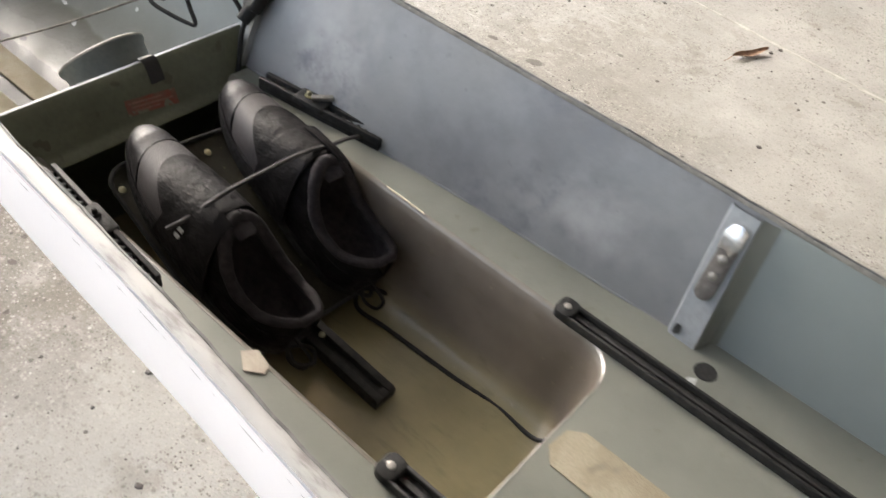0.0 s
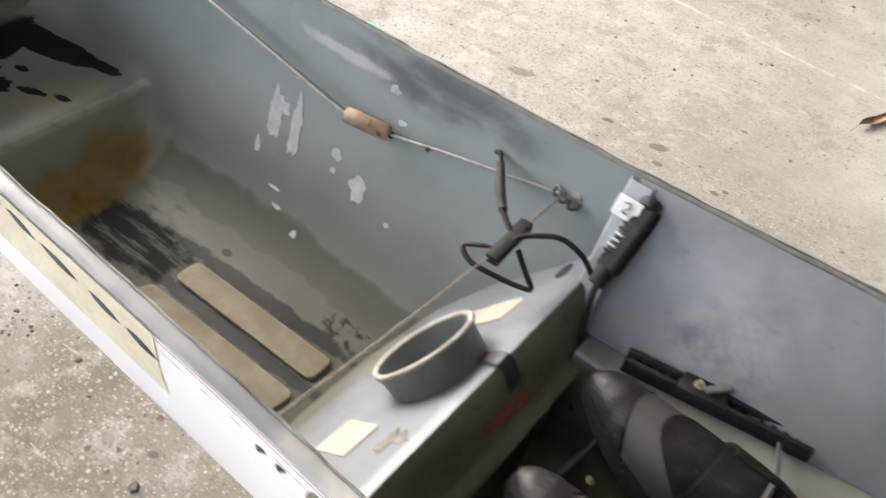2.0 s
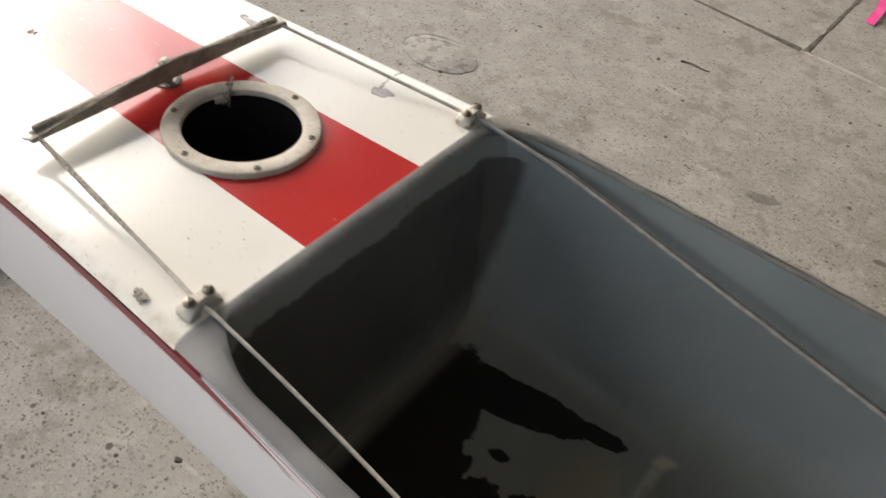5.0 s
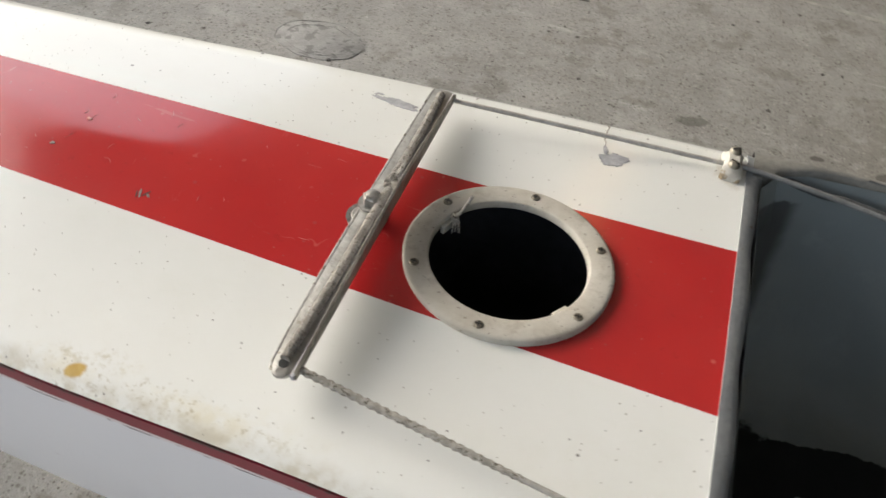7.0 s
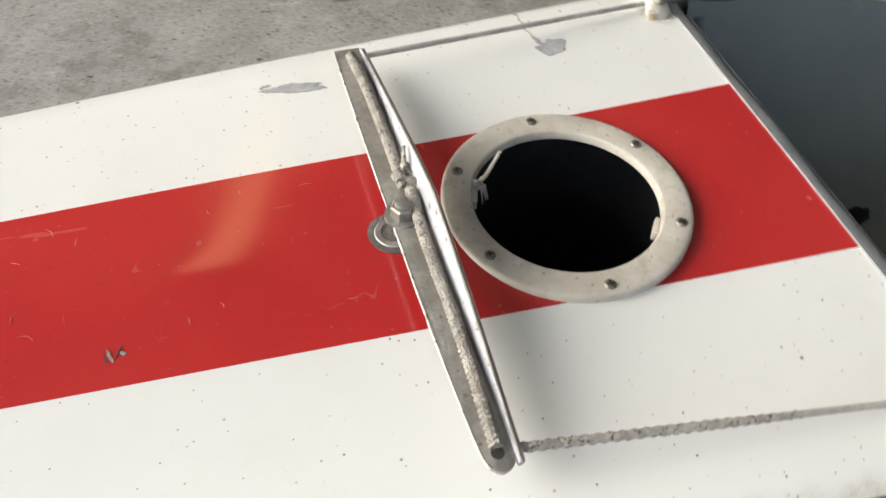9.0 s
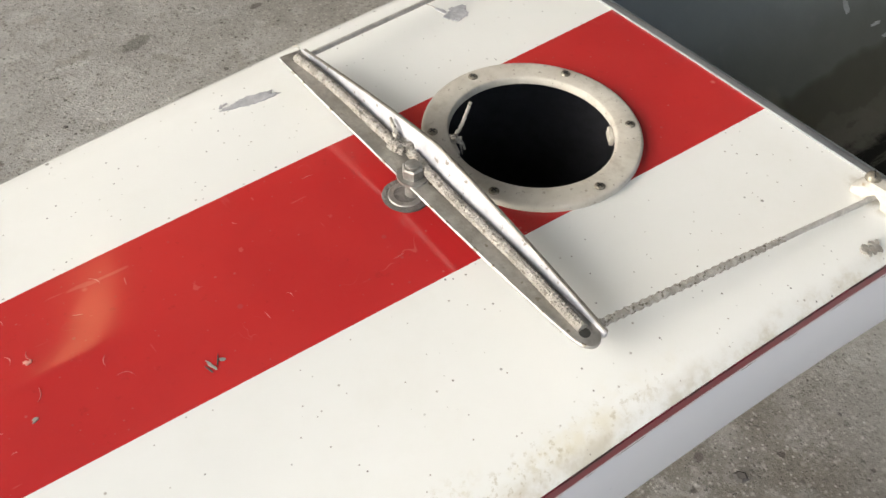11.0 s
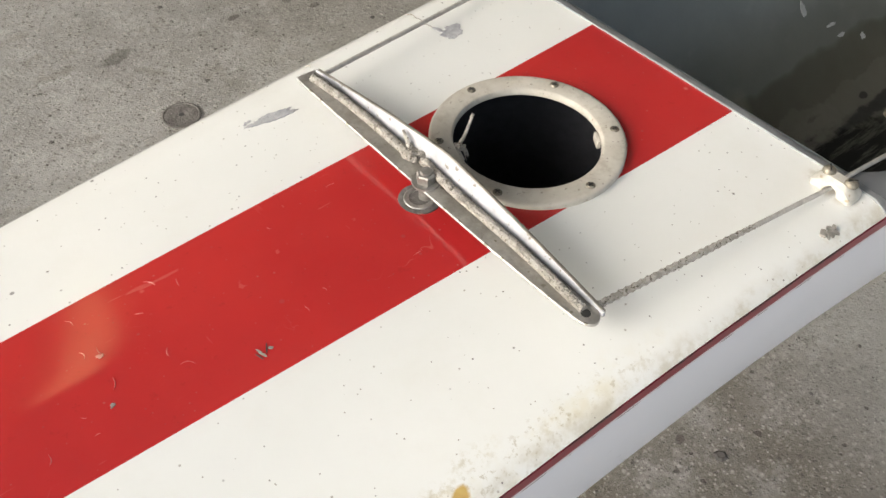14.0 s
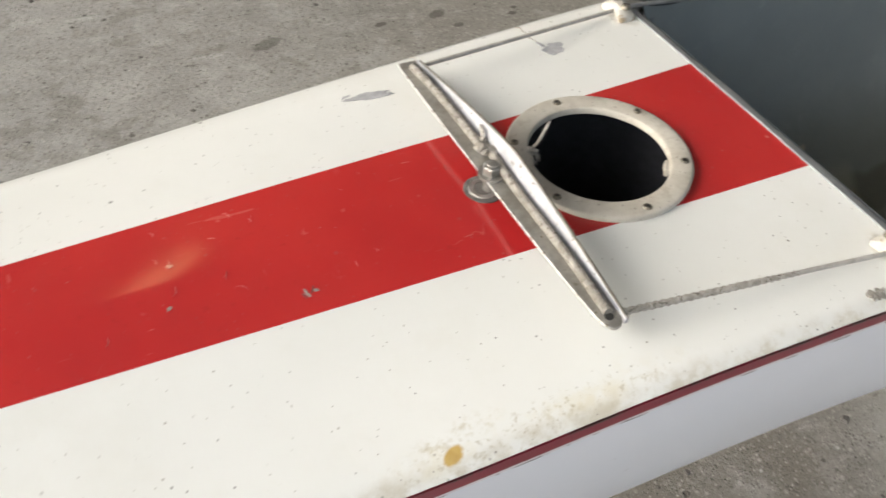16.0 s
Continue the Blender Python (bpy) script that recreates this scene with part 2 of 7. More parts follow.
    rim = n.math("MULTIPLY", n.ramp(n.math("ADD", off, n.math("MULTIPLY_ADD", n.noise(40, 4, 0.7), 0.016, -0.008)), 0.014, 0.002), n.ramp(n.noise(28, 5, 0.7, w=17), 0.44, 0.64, 0.10, 0.6))
    col = n.mix(rim, col, (0.48, 0.415, 0.285))
    # worn specks of several sizes
    for scale, share, tone, speck in ((150, 0.978, (0.16, 0.15, 0.13), 0.85), (260, 0.962, (0.12, 0.10, 0.09), 0.9), (210, 0.958, (0.34, 0.31, 0.26), 0.75), (100, 0.988, (0.14, 0.13, 0.12), 0.75), (330, 0.94, (0.28, 0.24, 0.20), 0.8)):
        v = n.cells(scale, out="Color")
        s = n.node("ShaderNodeSeparateColor")
        n.link(v, s.inputs[0])
        col = n.mix(n.math("MULTIPLY", n.ramp(s.outputs[0], share, share + 0.004, 0, speck), n.math("MULTIPLY", n.ramp(n.cells(scale), 0.10, 0.20, 1, 0), n.math("MULTIPLY_ADD", red, -0.75, 1.0))), col, tone)
    rough = n.ramp(n.noise(14, 5, w=2), 0.3, 0.7, 0.09, 0.17)
    return n.done(col, rough, 0, n.noise(9, 3), 0.0006, 0.6, 0.4, 0.15)


def hull_paint():
    n = Nodes("white hull paint with dark red lines")
    x, y, z = n.xyz()
    col = n.mix(n.ramp(n.noise(4, 5), 0.3, 0.7), (0.83, 0.82, 0.84), (0.87, 0.86, 0.88))

    z = n.math("SUBTRACT", z, n.ramp(x, -0.45, -0.15, -0.012, 0.0))  # the lines follow the deck's edge

    def band(lo, hi):
        return n.math("MULTIPLY", n.math("GREATER_THAN", z, lo), n.math("LESS_THAN", z, hi))

    aft = n.math("LESS_THAN", n.math("MULTIPLY_ADD", z, 9.0, x), -0.05)
    fore = n.math("MULTIPLY", n.math("GREATER_THAN", x, -0.03), n.ramp(x, 1.05, 1.45, 1, 0.15))
    line = n.math("MULTIPLY", band(-0.0200, -0.0005), aft)
    thin = n.math("MULTIPLY", n.math("ADD", band(-0.0128, -0.0112), band(-0.0088, -0.0060)), fore)
    col = n.mix(n.math("MULTIPLY", line, n.ramp(n.noise(60, 4), 0.2, 0.3)), col, (0.26, 0.035, 0.05))
    col = n.mix(n.math("MULTIPLY", thin, 0.85), col, (0.36, 0.07, 0.11))
    col = n.mix(n.math("MULTIPLY", band(-0.0235, -0.0225), n.ramp(n.noise(30, 3, stretch=(1, 0, 0)), 0.5, 0.56)), col, (0.12, 0.1, 0.1))
    # grime and the gap's shadow, painted dark under the deck's rim, and rubbed spots on the red line
    crack = n.math("MULTIPLY", band(-0.0108, -0.0080), n.ramp(n.noise(26, 5, 0.7, stretch=(1, 0.1, 0.1), w=5), 0.44, 0.58))
    crack = n.math("MULTIPLY", crack, n.ramp(x, -0.02, -0.06))
    col = n.mix(n.math("MULTIPLY", crack, 0.85), col, (0.075, 0.055, 0.045))
    col = n.mix(n.math("MULTIPLY", n.math("MULTIPLY", line, n.ramp(n.noise(85, 4, 0.7, stretch=(0.5, 1, 1)), 0.60, 0.70)), 0.6), col, (0.16, 0.06, 0.055))
    pale = n.math("MULTIPLY", band(-0.0225, -0.0200), aft)
    col = n.mix(n.math("MULTIPLY", pale, 0.6), col, (0.74, 0.60, 0.58))
    col = n.mix(n.ramp(n.noise(120, 4, 0.6, stretch=(0.4, 1, 1), w=4), 0.70, 0.76, 0, 0.4), col, (0.40, 0.37, 0.34))
    return n.done(col, 0.32)


def liner_paint():
    """Blue-grey paint of the coxswain's cockpit with dark wet stains, bare laminate and a smear of resin."""
    n = Nodes("worn blue-grey cockpit paint")
    x, y, z = n.xyz()
    col = n.mix(n.ramp(n.noise(4, 5, 0.6), 0.3, 0.7), (0.235, 0.262, 0.262), (0.295, 0.325, 0.324))
    col = n.mix(n.ramp(n.noise(22, 5, 0.65, w=5), 0.55, 0.75, 0, 0.5), col, (0.35, 0.368, 0.368))
    # bare olive laminate on the floor, and shade painted as a fade up the walls
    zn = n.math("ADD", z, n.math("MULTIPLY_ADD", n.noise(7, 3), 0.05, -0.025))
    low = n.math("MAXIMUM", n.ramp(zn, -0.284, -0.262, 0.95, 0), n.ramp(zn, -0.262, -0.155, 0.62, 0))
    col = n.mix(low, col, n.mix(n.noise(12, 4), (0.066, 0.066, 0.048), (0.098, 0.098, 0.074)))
    # pale bare patches on the floor, broken up lengthwise
    streak = n.noise(22, 6, 0.7, stretch=(0.30, 1.8, 1))
    for c, sz in (((0.66, 0.036, -0.325), (0.25, 0.025, 0.03)), ((0.44, 0.035, -0.325), (0.09, 0.035, 0.03)), ((0.47, -0.105, -0.325), (0.07, 0.018, 0.03))):
        pale = n.math("MULTIPLY", n.blob(c, sz, 0.15, 30, 0.6), n.ramp(streak, 0.36, 0.42))
        col = n.mix(n.math("MULTIPLY", pale, 0.5), col, n.mix(n.noise(30, 3), (0.125, 0.121, 0.104), (0.175, 0.170, 0.150)))
    # the ramp in a paler grey-green, with a pale broken line along its ridge
    ramp_ = n.math("MULTIPLY", n.ramp(x, 0.294, 0.302), n.ramp(x, 0.375, 0.395, 1, 0))
    ramp_ = n.math("MULTIPLY", n.math("MULTIPLY", ramp_, n.ramp(z, -0.236, -0.243)), n.ramp(y, 0.118, 0.100))
    col = n.mix(n.math("MULTIPLY", ramp_, 0.8), col, (0.21, 0.215, 0.17))
    ridge = n.math("MULTIPLY", n.ramp(x, 0.288, 0.294), n.ramp(x, 0.300, 0.306, 1, 0))
    ridge = n.math("MULTIPLY", ridge, n.math("MULTIPLY", n.ramp(z, -0.230, -0.238), n.ramp(n.noise(25, 4), 0.3, 0.6)))
    col = n.mix(n.math("MULTIPLY", ridge, 0.7), col, (0.36, 0.36, 0.31))
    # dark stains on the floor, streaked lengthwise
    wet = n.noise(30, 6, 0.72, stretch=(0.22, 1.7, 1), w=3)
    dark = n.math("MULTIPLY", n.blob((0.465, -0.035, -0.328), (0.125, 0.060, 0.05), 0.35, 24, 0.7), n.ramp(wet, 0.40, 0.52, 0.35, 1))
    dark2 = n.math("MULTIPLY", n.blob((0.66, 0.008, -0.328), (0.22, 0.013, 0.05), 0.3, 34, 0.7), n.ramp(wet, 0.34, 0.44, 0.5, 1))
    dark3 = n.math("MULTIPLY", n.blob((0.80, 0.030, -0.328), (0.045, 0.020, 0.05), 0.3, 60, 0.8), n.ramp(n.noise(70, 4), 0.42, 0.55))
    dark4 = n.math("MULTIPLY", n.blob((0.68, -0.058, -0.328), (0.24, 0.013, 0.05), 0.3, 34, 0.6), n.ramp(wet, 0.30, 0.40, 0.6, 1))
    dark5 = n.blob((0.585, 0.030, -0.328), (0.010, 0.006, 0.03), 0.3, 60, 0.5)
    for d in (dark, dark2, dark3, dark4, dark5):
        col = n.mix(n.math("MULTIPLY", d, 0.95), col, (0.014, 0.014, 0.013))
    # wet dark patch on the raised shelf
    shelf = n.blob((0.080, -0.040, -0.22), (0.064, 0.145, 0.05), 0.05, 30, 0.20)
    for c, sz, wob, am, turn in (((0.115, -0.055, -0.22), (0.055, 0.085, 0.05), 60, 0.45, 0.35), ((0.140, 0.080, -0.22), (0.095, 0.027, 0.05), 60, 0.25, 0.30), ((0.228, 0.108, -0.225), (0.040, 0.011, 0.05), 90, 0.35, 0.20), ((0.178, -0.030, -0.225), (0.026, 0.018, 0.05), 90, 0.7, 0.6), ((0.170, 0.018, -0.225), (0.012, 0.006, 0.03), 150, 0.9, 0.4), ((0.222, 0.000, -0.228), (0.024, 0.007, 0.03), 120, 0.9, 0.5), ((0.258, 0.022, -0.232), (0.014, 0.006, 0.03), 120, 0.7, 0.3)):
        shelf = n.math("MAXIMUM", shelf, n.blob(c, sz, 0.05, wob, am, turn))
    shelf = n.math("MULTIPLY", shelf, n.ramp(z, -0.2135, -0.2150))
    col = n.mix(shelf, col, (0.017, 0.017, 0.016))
    # amber resin smear on the ramp and pale glue at its far corner
    smear = n.math("MAXIMUM", n.blob((0.352, 0.030, -0.295), (0.055, 0.072, 0.06), 0.5, 30, 0.5), n.blob((0.366, -0.045, -0.310), (0.050, 0.102, 0.06), 0.5, 30, 0.5))
    smear = n.math("MULTIPLY", smear, n.ramp(n.noise(50, 4), 0.25, 0.55, 0.75, 1))
    col = n.mix(n.math("MULTIPLY", smear, 0.92), col, n.mix(n.noise(35, 4, w=4), (0.12, 0.072, 0.012), (0.25, 0.165, 0.026)))
    col = n.mix(n.blob((0.300, 0.128, -0.237), (0.016, 0.008, 0.010), 0.9, 110, 0.8, 0.5), col, (0.34, 0.315, 0.23))
    glue = n.math("MULTIPLY", n.blob((0.25, 0.02, -0.23), (0.05, 0.11, 0.03), 0.6, 20, 0.6), 0.45)
    col = n.mix(n.math("MULTIPLY", glue, n.math("SUBTRACT", 1.0, shelf)), col, (0.27, 0.23, 0.12))
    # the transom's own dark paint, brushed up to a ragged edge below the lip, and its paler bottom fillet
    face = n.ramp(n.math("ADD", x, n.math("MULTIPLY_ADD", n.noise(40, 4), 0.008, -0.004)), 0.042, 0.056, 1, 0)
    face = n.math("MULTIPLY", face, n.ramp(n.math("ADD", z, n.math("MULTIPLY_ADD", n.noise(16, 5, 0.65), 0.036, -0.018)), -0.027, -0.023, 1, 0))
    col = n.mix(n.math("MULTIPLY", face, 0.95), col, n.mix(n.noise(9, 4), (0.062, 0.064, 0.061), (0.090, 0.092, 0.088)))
    fil = n.math("MULTIPLY", n.ramp(z, -0.2168, -0.2142, 0, 1), n.ramp(z, -0.201, -0.190, 1, 0))
    fil = n.math("MULTIPLY", n.math("MULTIPLY", fil, 0.85), n.ramp(x, 0.064, 0.078, 1, 0))
    col = n.mix(fil, col, n.mix(n.noise(18, 4), (0.22, 0.218, 0.178), (0.29, 0.286, 0.238)))
    # scuffs near the top of the wall
    sc = n.math("MULTIPLY", n.blob((0.80, 0.18, -0.030), (0.19, 0.06, 0.046), 0.8, 14, 0.5), n.ramp(n.noise(14, 4, stretch=(0.6, 1, 1.6)), 0.34, 0.6))
    col = n.mix(n.math("MULTIPLY", sc, 0.7), col, (0.045, 0.045, 0.055))
    sc2 = n.blob((0.655, 0.18, -0.047), (0.092, 0.06, 0.011), 0.6, 40, 0.6, 0.0)
    col = n.mix(n.math("MULTIPLY", sc2, 0.85), col, (0.50, 0.475, 0.50))
    damp = n.math("MAXIMUM", shelf, dark)
    rough = n.math("MULTIPLY_ADD", damp, 0.22, n.ramp(n.noise(18, 4, w=7), 0.3, 0.7, 0.36, 0.52))
    return n.done(col, rough, 0, n.math("ADD", n.noise(30, 4), n.math("MULTIPLY", n.noise(220, 2), 0.15)), 0.0012, n.math("MULTIPLY_ADD", damp, -0.38, 0.5))


def side_paint():
    """Hazy blue-grey paint of the rower's side walls."""
    n = Nodes("hazy blue-grey side paint")
    x, y, z = n.xyz()
    col = n.mix(n.ramp(n.noise(5, 5, 0.65), 0.35, 0.65), (0.145, 0.152, 0.162), (0.208, 0.215, 0.224))
    # two pale hazy patches painted into the wall's colour
    haze = n.math("MULTIPLY", n.blob((1.20, 0.12, -0.08), (0.16, 0.2, 0.11), 0.9, 8, 0.5), n.ramp(n.noise(9, 4), 0.3, 0.65))
    haze = n.math("MAXIMUM", haze, n.math("MULTIPLY", n.blob((1.60, 0.17, -0.09), (0.13, 0.2, 0.08), 0.9, 9, 0.5), n.ramp(n.noise(12, 5, w=3), 0.35, 0.7, 0, 0.8)))
    col = n.mix(n.math("MULTIPLY", haze, 0.9), col, (0.40, 0.405, 0.41))
    col = n.mix(n.ramp(n.noise(9, 5, 0.65, w=8), 0.54, 0.70, 0, 0.65), col, (0.095, 0.10, 0.125))
    col = n.mix(n.ramp(n.noise(60, 4, 0.6, w=5), 0.66, 0.74, 0, 0.35), col, (0.10, 0.10, 0.115))
    col = n.mix(n.ramp(x, 1.760, 1.768, 0, 0.8), col, n.mix(n.noise(6, 4), (0.20, 0.232, 0.228), (0.25, 0.285, 0.28)))
    return n.done(col, n.ramp(n.noise(17, 4), 0.3, 0.7, 0.32, 0.5), 0, n.noise(40, 4), 0.0008)


def green_paint():
    n = Nodes("pale grey-green boat paint")
    x, y, z = n.xyz()
    col = n.mix(n.ramp(n.noise(6, 5), 0.3, 0.7), (0.158, 0.166, 0.145), (0.206, 0.214, 0.190))
    col = n.mix(n.ramp(n.noise(40, 4, w=3), 0.62, 0.74, 0, 0.5), col, (0.13, 0.13, 0.09))
    return n.done(col, n.ramp(n.noise(25, 4), 0.3, 0.7, 0.34, 0.5), 0, n.noise(35, 4), 0.001)


def well_paint():
    n = Nodes("bare olive laminate of the footwell")
    x, y, z = n.xyz()
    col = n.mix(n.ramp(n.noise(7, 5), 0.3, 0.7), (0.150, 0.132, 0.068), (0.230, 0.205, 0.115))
    # walls: browner than the floor, darkened to carry the shade beside the shoes
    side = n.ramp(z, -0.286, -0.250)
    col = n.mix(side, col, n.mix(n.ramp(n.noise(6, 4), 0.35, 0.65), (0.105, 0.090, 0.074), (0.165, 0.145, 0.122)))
    rim = n.ramp(n.math("ADD", z, n.math("MULTIPLY_ADD", n.noise(18, 4), 0.02, -0.01)), -0.166, -0.154)
    col = n.mix(n.math("MULTIPLY", rim, 0.6), col, (0.22, 0.21, 0.185))
    fib = n.noise(60, 4, stretch=(0.4, 1.5, 1))
    col = n.mix(n.ramp(fib, 0.55, 0.75, 0, 0.4), col, (0.09, 0.08, 0.045))
    col = n.mix(n.ramp(n.noise(110, 3, w=5), 0.68, 0.74, 0, 0.3), col, (0.28, 0.25, 0.17))
    return n.done(col, n.ramp(n.noise(20, 4), 0.3, 0.7, 0.30, 0.38), 0, n.math("ADD", fib, n.noise(14, 2)), 0.0007, 0.6, 0.8, 0.2)


def near_cap():
    """Grey paint on the near gunwale that gives way to the hull's white towards the bow, with dark rubbed streaks."""
    n = Nodes("scuffed grey gunwale paint")
    x, y, z = n.xyz()
    wear = n.noise(55, 5, 0.7, stretch=(0.25, 1, 1))
    grey = n.mix(n.ramp(n.noise(9, 5), 0.3, 0.7), (0.115, 0.12, 0.127), (0.18, 0.185, 0.193))
    white = n.mix(n.ramp(wear, 0.50, 0.68), (0.38, 0.375, 0.365), (0.21, 0.20, 0.19))
    col = n.mix(n.ramp(n.math("ADD", x, n.math("MULTIPLY_ADD", n.noise(12, 4), 0.3, -0.15)), 0.98, 1.10), grey, white)
    col = n.mix(n.ramp(wear, 0.64, 0.74, 0, 0.5), col, (0.16, 0.15, 0.14))
    return n.done(col, 0.5, 0, wear, 0.0008)


def ring_plastic():
    n = Nodes("aged ivory plastic")
    col = n.mix(n.ramp(n.noise(30, 5, 0.65), 0.3, 0.7), (0.485, 0.448, 0.378), (0.585, 0.552, 0.482))
    col = n.mix(n.ramp(n.noise(75, 6, 0.7, w=4), 0.48, 0.72, 0, 0.6), col, (0.36, 0.315, 0.25))
    col = n.mix(n.ramp(n.noise(240, 3, 0.6, w=2), 0.64, 0.70, 0, 0.7), col, (0.22, 0.19, 0.15))
    return n.done(col, 0.55, 0, n.noise(160, 4), 0.0004)


def slope_paint():
    n = Nodes("smooth blue-grey paint")
    x, y, z = n.xyz()
    col = n.mix(n.ramp(n.noise(7, 5), 0.3, 0.7), (0.122, 0.138, 0.157), (0.163, 0.183, 0.204))
    col = n.mix(n.ramp(n.noise(18, 5, 0.65, w=3), 0.52, 0.7, 0, 0.5), col, (0.12, 0.127, 0.13))
    # darker olive towards the slope's foot, with a ragged upper edge
    bare = n.ramp(n.math("ADD", z, n.math("MULTIPLY_ADD", n.noise(14, 5, 0.65), 0.09, -0.045)), -0.285, -0.235, 1, 0)
    col = n.mix(n.math("MULTIPLY", bare, 0.9), col, n.mix(n.noise(12, 4), (0.088, 0.087, 0.068), (0.135, 0.133, 0.104)))
    return n.done(col, n.ramp(n.noise(17, 4), 0.3, 0.7, 0.36, 0.5), 0, n.noise(120, 3), 0.0004)


M_CONC = concrete()
M_JOINT = plain("sandy joint filling", (0.44, 0.42, 0.38), (0.33, 0.31, 0.275), 20, 0.95, grain=150, depth=0.003)
M_FILLER = plain("pale joint mortar", (0.30, 0.29, 0.262), (0.44, 0.425, 0.388), 14, 0.95, grain=150, depth=0.002)
M_SPLASH = plain("dried cement", (0.29, 0.282, 0.268), (0.35, 0.342, 0.325), 26, 0.95, grain=150, depth=0.003, spots=((0.2, 0.195, 0.185), 40, 0.45))
M_DECK, M_HULL, M_LINER, M_SIDE, M_GREEN, M_WELL = deck_paint(), hull_paint(), liner_paint(), side_paint(), green_paint(), well_paint()
M_CAP = plain("worn gunwale laminate", (0.205, 0.198, 0.178), (0.255, 0.245, 0.22), 60, 0.65, grain=190, depth=0.0010, spots=((0.36, 0.35, 0.325), 160, 0.30))
M_CAPN = near_cap()
M_LIP = plain("grey edge paint", (0.26, 0.27, 0.275), (0.34, 0.35, 0.35), 22, 0.5, grain=150, spots=((0.20, 0.175, 0.13), 70, 0.36))
M_RING = ring_plastic()
M_WHITE = plain("white nylon", (0.50, 0.475, 0.415), (0.60, 0.575, 0.52), 60, 0.55, grain=300, spots=((0.34, 0.27, 0.18), 90, 0.42))
M_STEEL = plain("dull stainless steel", (0.30, 0.288, 0.265), (0.43, 0.415, 0.39), 80, 0.55, 0.8, grain=400)
M_DULL = plain("dull brown screw metal", (0.22, 0.195, 0.15), (0.36, 0.33, 0.27), 300, 0.45, 0.7, grain=500)
M_ALU = plain("weathered aluminium", (0.36, 0.345, 0.31), (0.50, 0.485, 0.45), 45, 0.45, 0.75, grain=250, depth=0.0006, spots=((0.24, 0.22, 0.18), 160, 0.34))
M_WEB = plain("chipped white paint on metal", (0.40, 0.40, 0.415), (0.50, 0.50, 0.52), 35, 0.6, grain=200, spots=((0.22, 0.20, 0.17), 170, 0.355), spec=0.3)
M_ROPE = plain("grey braided cord", (0.36, 0.335, 0.29), (0.53, 0.50, 0.445), 220, 0.95, grain=900, depth=0.0016, spots=((0.15, 0.13, 0.10), 420, 0.42))
M_ROPE2 = plain("pale thin cord", (0.40, 0.38, 0.34), (0.54, 0.515, 0.47), 120, 0.8, grain=700, depth=0.0008)
M_WIRE = plain("clear plastic-covered wire", (0.26, 0.258, 0.25), (0.36, 0.357, 0.345), 120, 0.45, 0.1, grain=500)
M_WOOD = plain("weathered turned wood", (0.36, 0.24, 0.15), (0.46, 0.33, 0.22), 60, 0.7, grain=260, depth=0.001, spots=((0.20, 0.12, 0.07), 70, 0.4))
M_BLACK = plain("matt black rubber", (0.016, 0.016, 0.016), (0.027, 0.027, 0.026), 40, 0.7, grain=300, spec=0.3)
M_TRACK = plain("black anodised aluminium", (0.012, 0.012, 0.012), (0.024, 0.024, 0.023), 60, 0.6, 0.0, grain=300, spec=0.3)
M_TAPE = plain("black tape", (0.010, 0.010, 0.011), (0.020, 0.020, 0.020), 60, 0.4, grain=200)
M_PAD = plain("buff grip pad", (0.285, 0.250, 0.180), (0.355, 0.318, 0.238), 28, 0.85, grain=420, depth=0.001, spots=((0.22, 0.20, 0.15), 20, 0.36))
M_TAN = plain("buff adhesive sheet", (0.34, 0.30, 0.245), (0.41, 0.368, 0.305), 30, 0.7, grain=300)
M_CREAM = plain("cream sticker", (0.66, 0.60, 0.45), (0.74, 0.68, 0.53), 24, 0.5, grain=200)
M_INK = plain("black print", (0.025, 0.025, 0.022), (0.05, 0.05, 0.045), 30, 0.5)
M_CHIP = plain("bare white gelcoat", (0.50, 0.52, 0.53), (0.60, 0.62, 0.63), 60, 0.5, grain=250)
M_SCUFF = plain("bare grey filler", (0.36, 0.36, 0.37), (0.48, 0.48, 0.49), 80, 0.6, grain=300, depth=0.001)
M_TEAL = plain("turquoise old paint", (0.10, 0.46, 0.38), (0.14, 0.52, 0.44), 60, 0.5)
M_SHOE = Nodes("creased black synthetic leather")
_c = M_SHOE.mix(M_SHOE.ramp(M_SHOE.noise(50), 0.35, 0.65), (0.0085, 0.0078, 0.0080), (0.014, 0.0128, 0.0132))
_c = M_SHOE.mix(M_SHOE.ramp(M_SHOE.noise(130, 4, 0.7, w=3), 0.60, 0.72, 0, 0.6), _c, (0.040, 0.036, 0.038))
_r = M_SHOE.math("ADD", M_SHOE.noise(38, 5, 0.6), M_SHOE.math("MULTIPLY", M_SHOE.noise(350, 2), 0.12))
M_SHOE = M_SHOE.done(_c, M_SHOE.ramp(M_SHOE.noise(30, 4, w=6), 0.3, 0.7, 0.45, 0.65), 0, _r, 0.0045, 0.09)
M_TOE = plain("scuffed dark grey rubber", (0.012, 0.011, 0.012), (0.026, 0.024, 0.026), 45, 0.45, grain=300, depth=0.0008, spec=0.3, spots=((0.050, 0.046, 0.050), 60, 0.34))
M_FELT = plain("purplish black padded lining", (0.015, 0.012, 0.014), (0.024, 0.020, 0.023), 60, 0.95, grain=500, depth=0.001)
M_MESH = Nodes("grey woven mesh")
_w = M_MESH.node("ShaderNodeTexChecker")
_w.inputs["Scale"].default_value = 760
M_MESH.link(M_MESH.co, _w.inputs["Vector"])
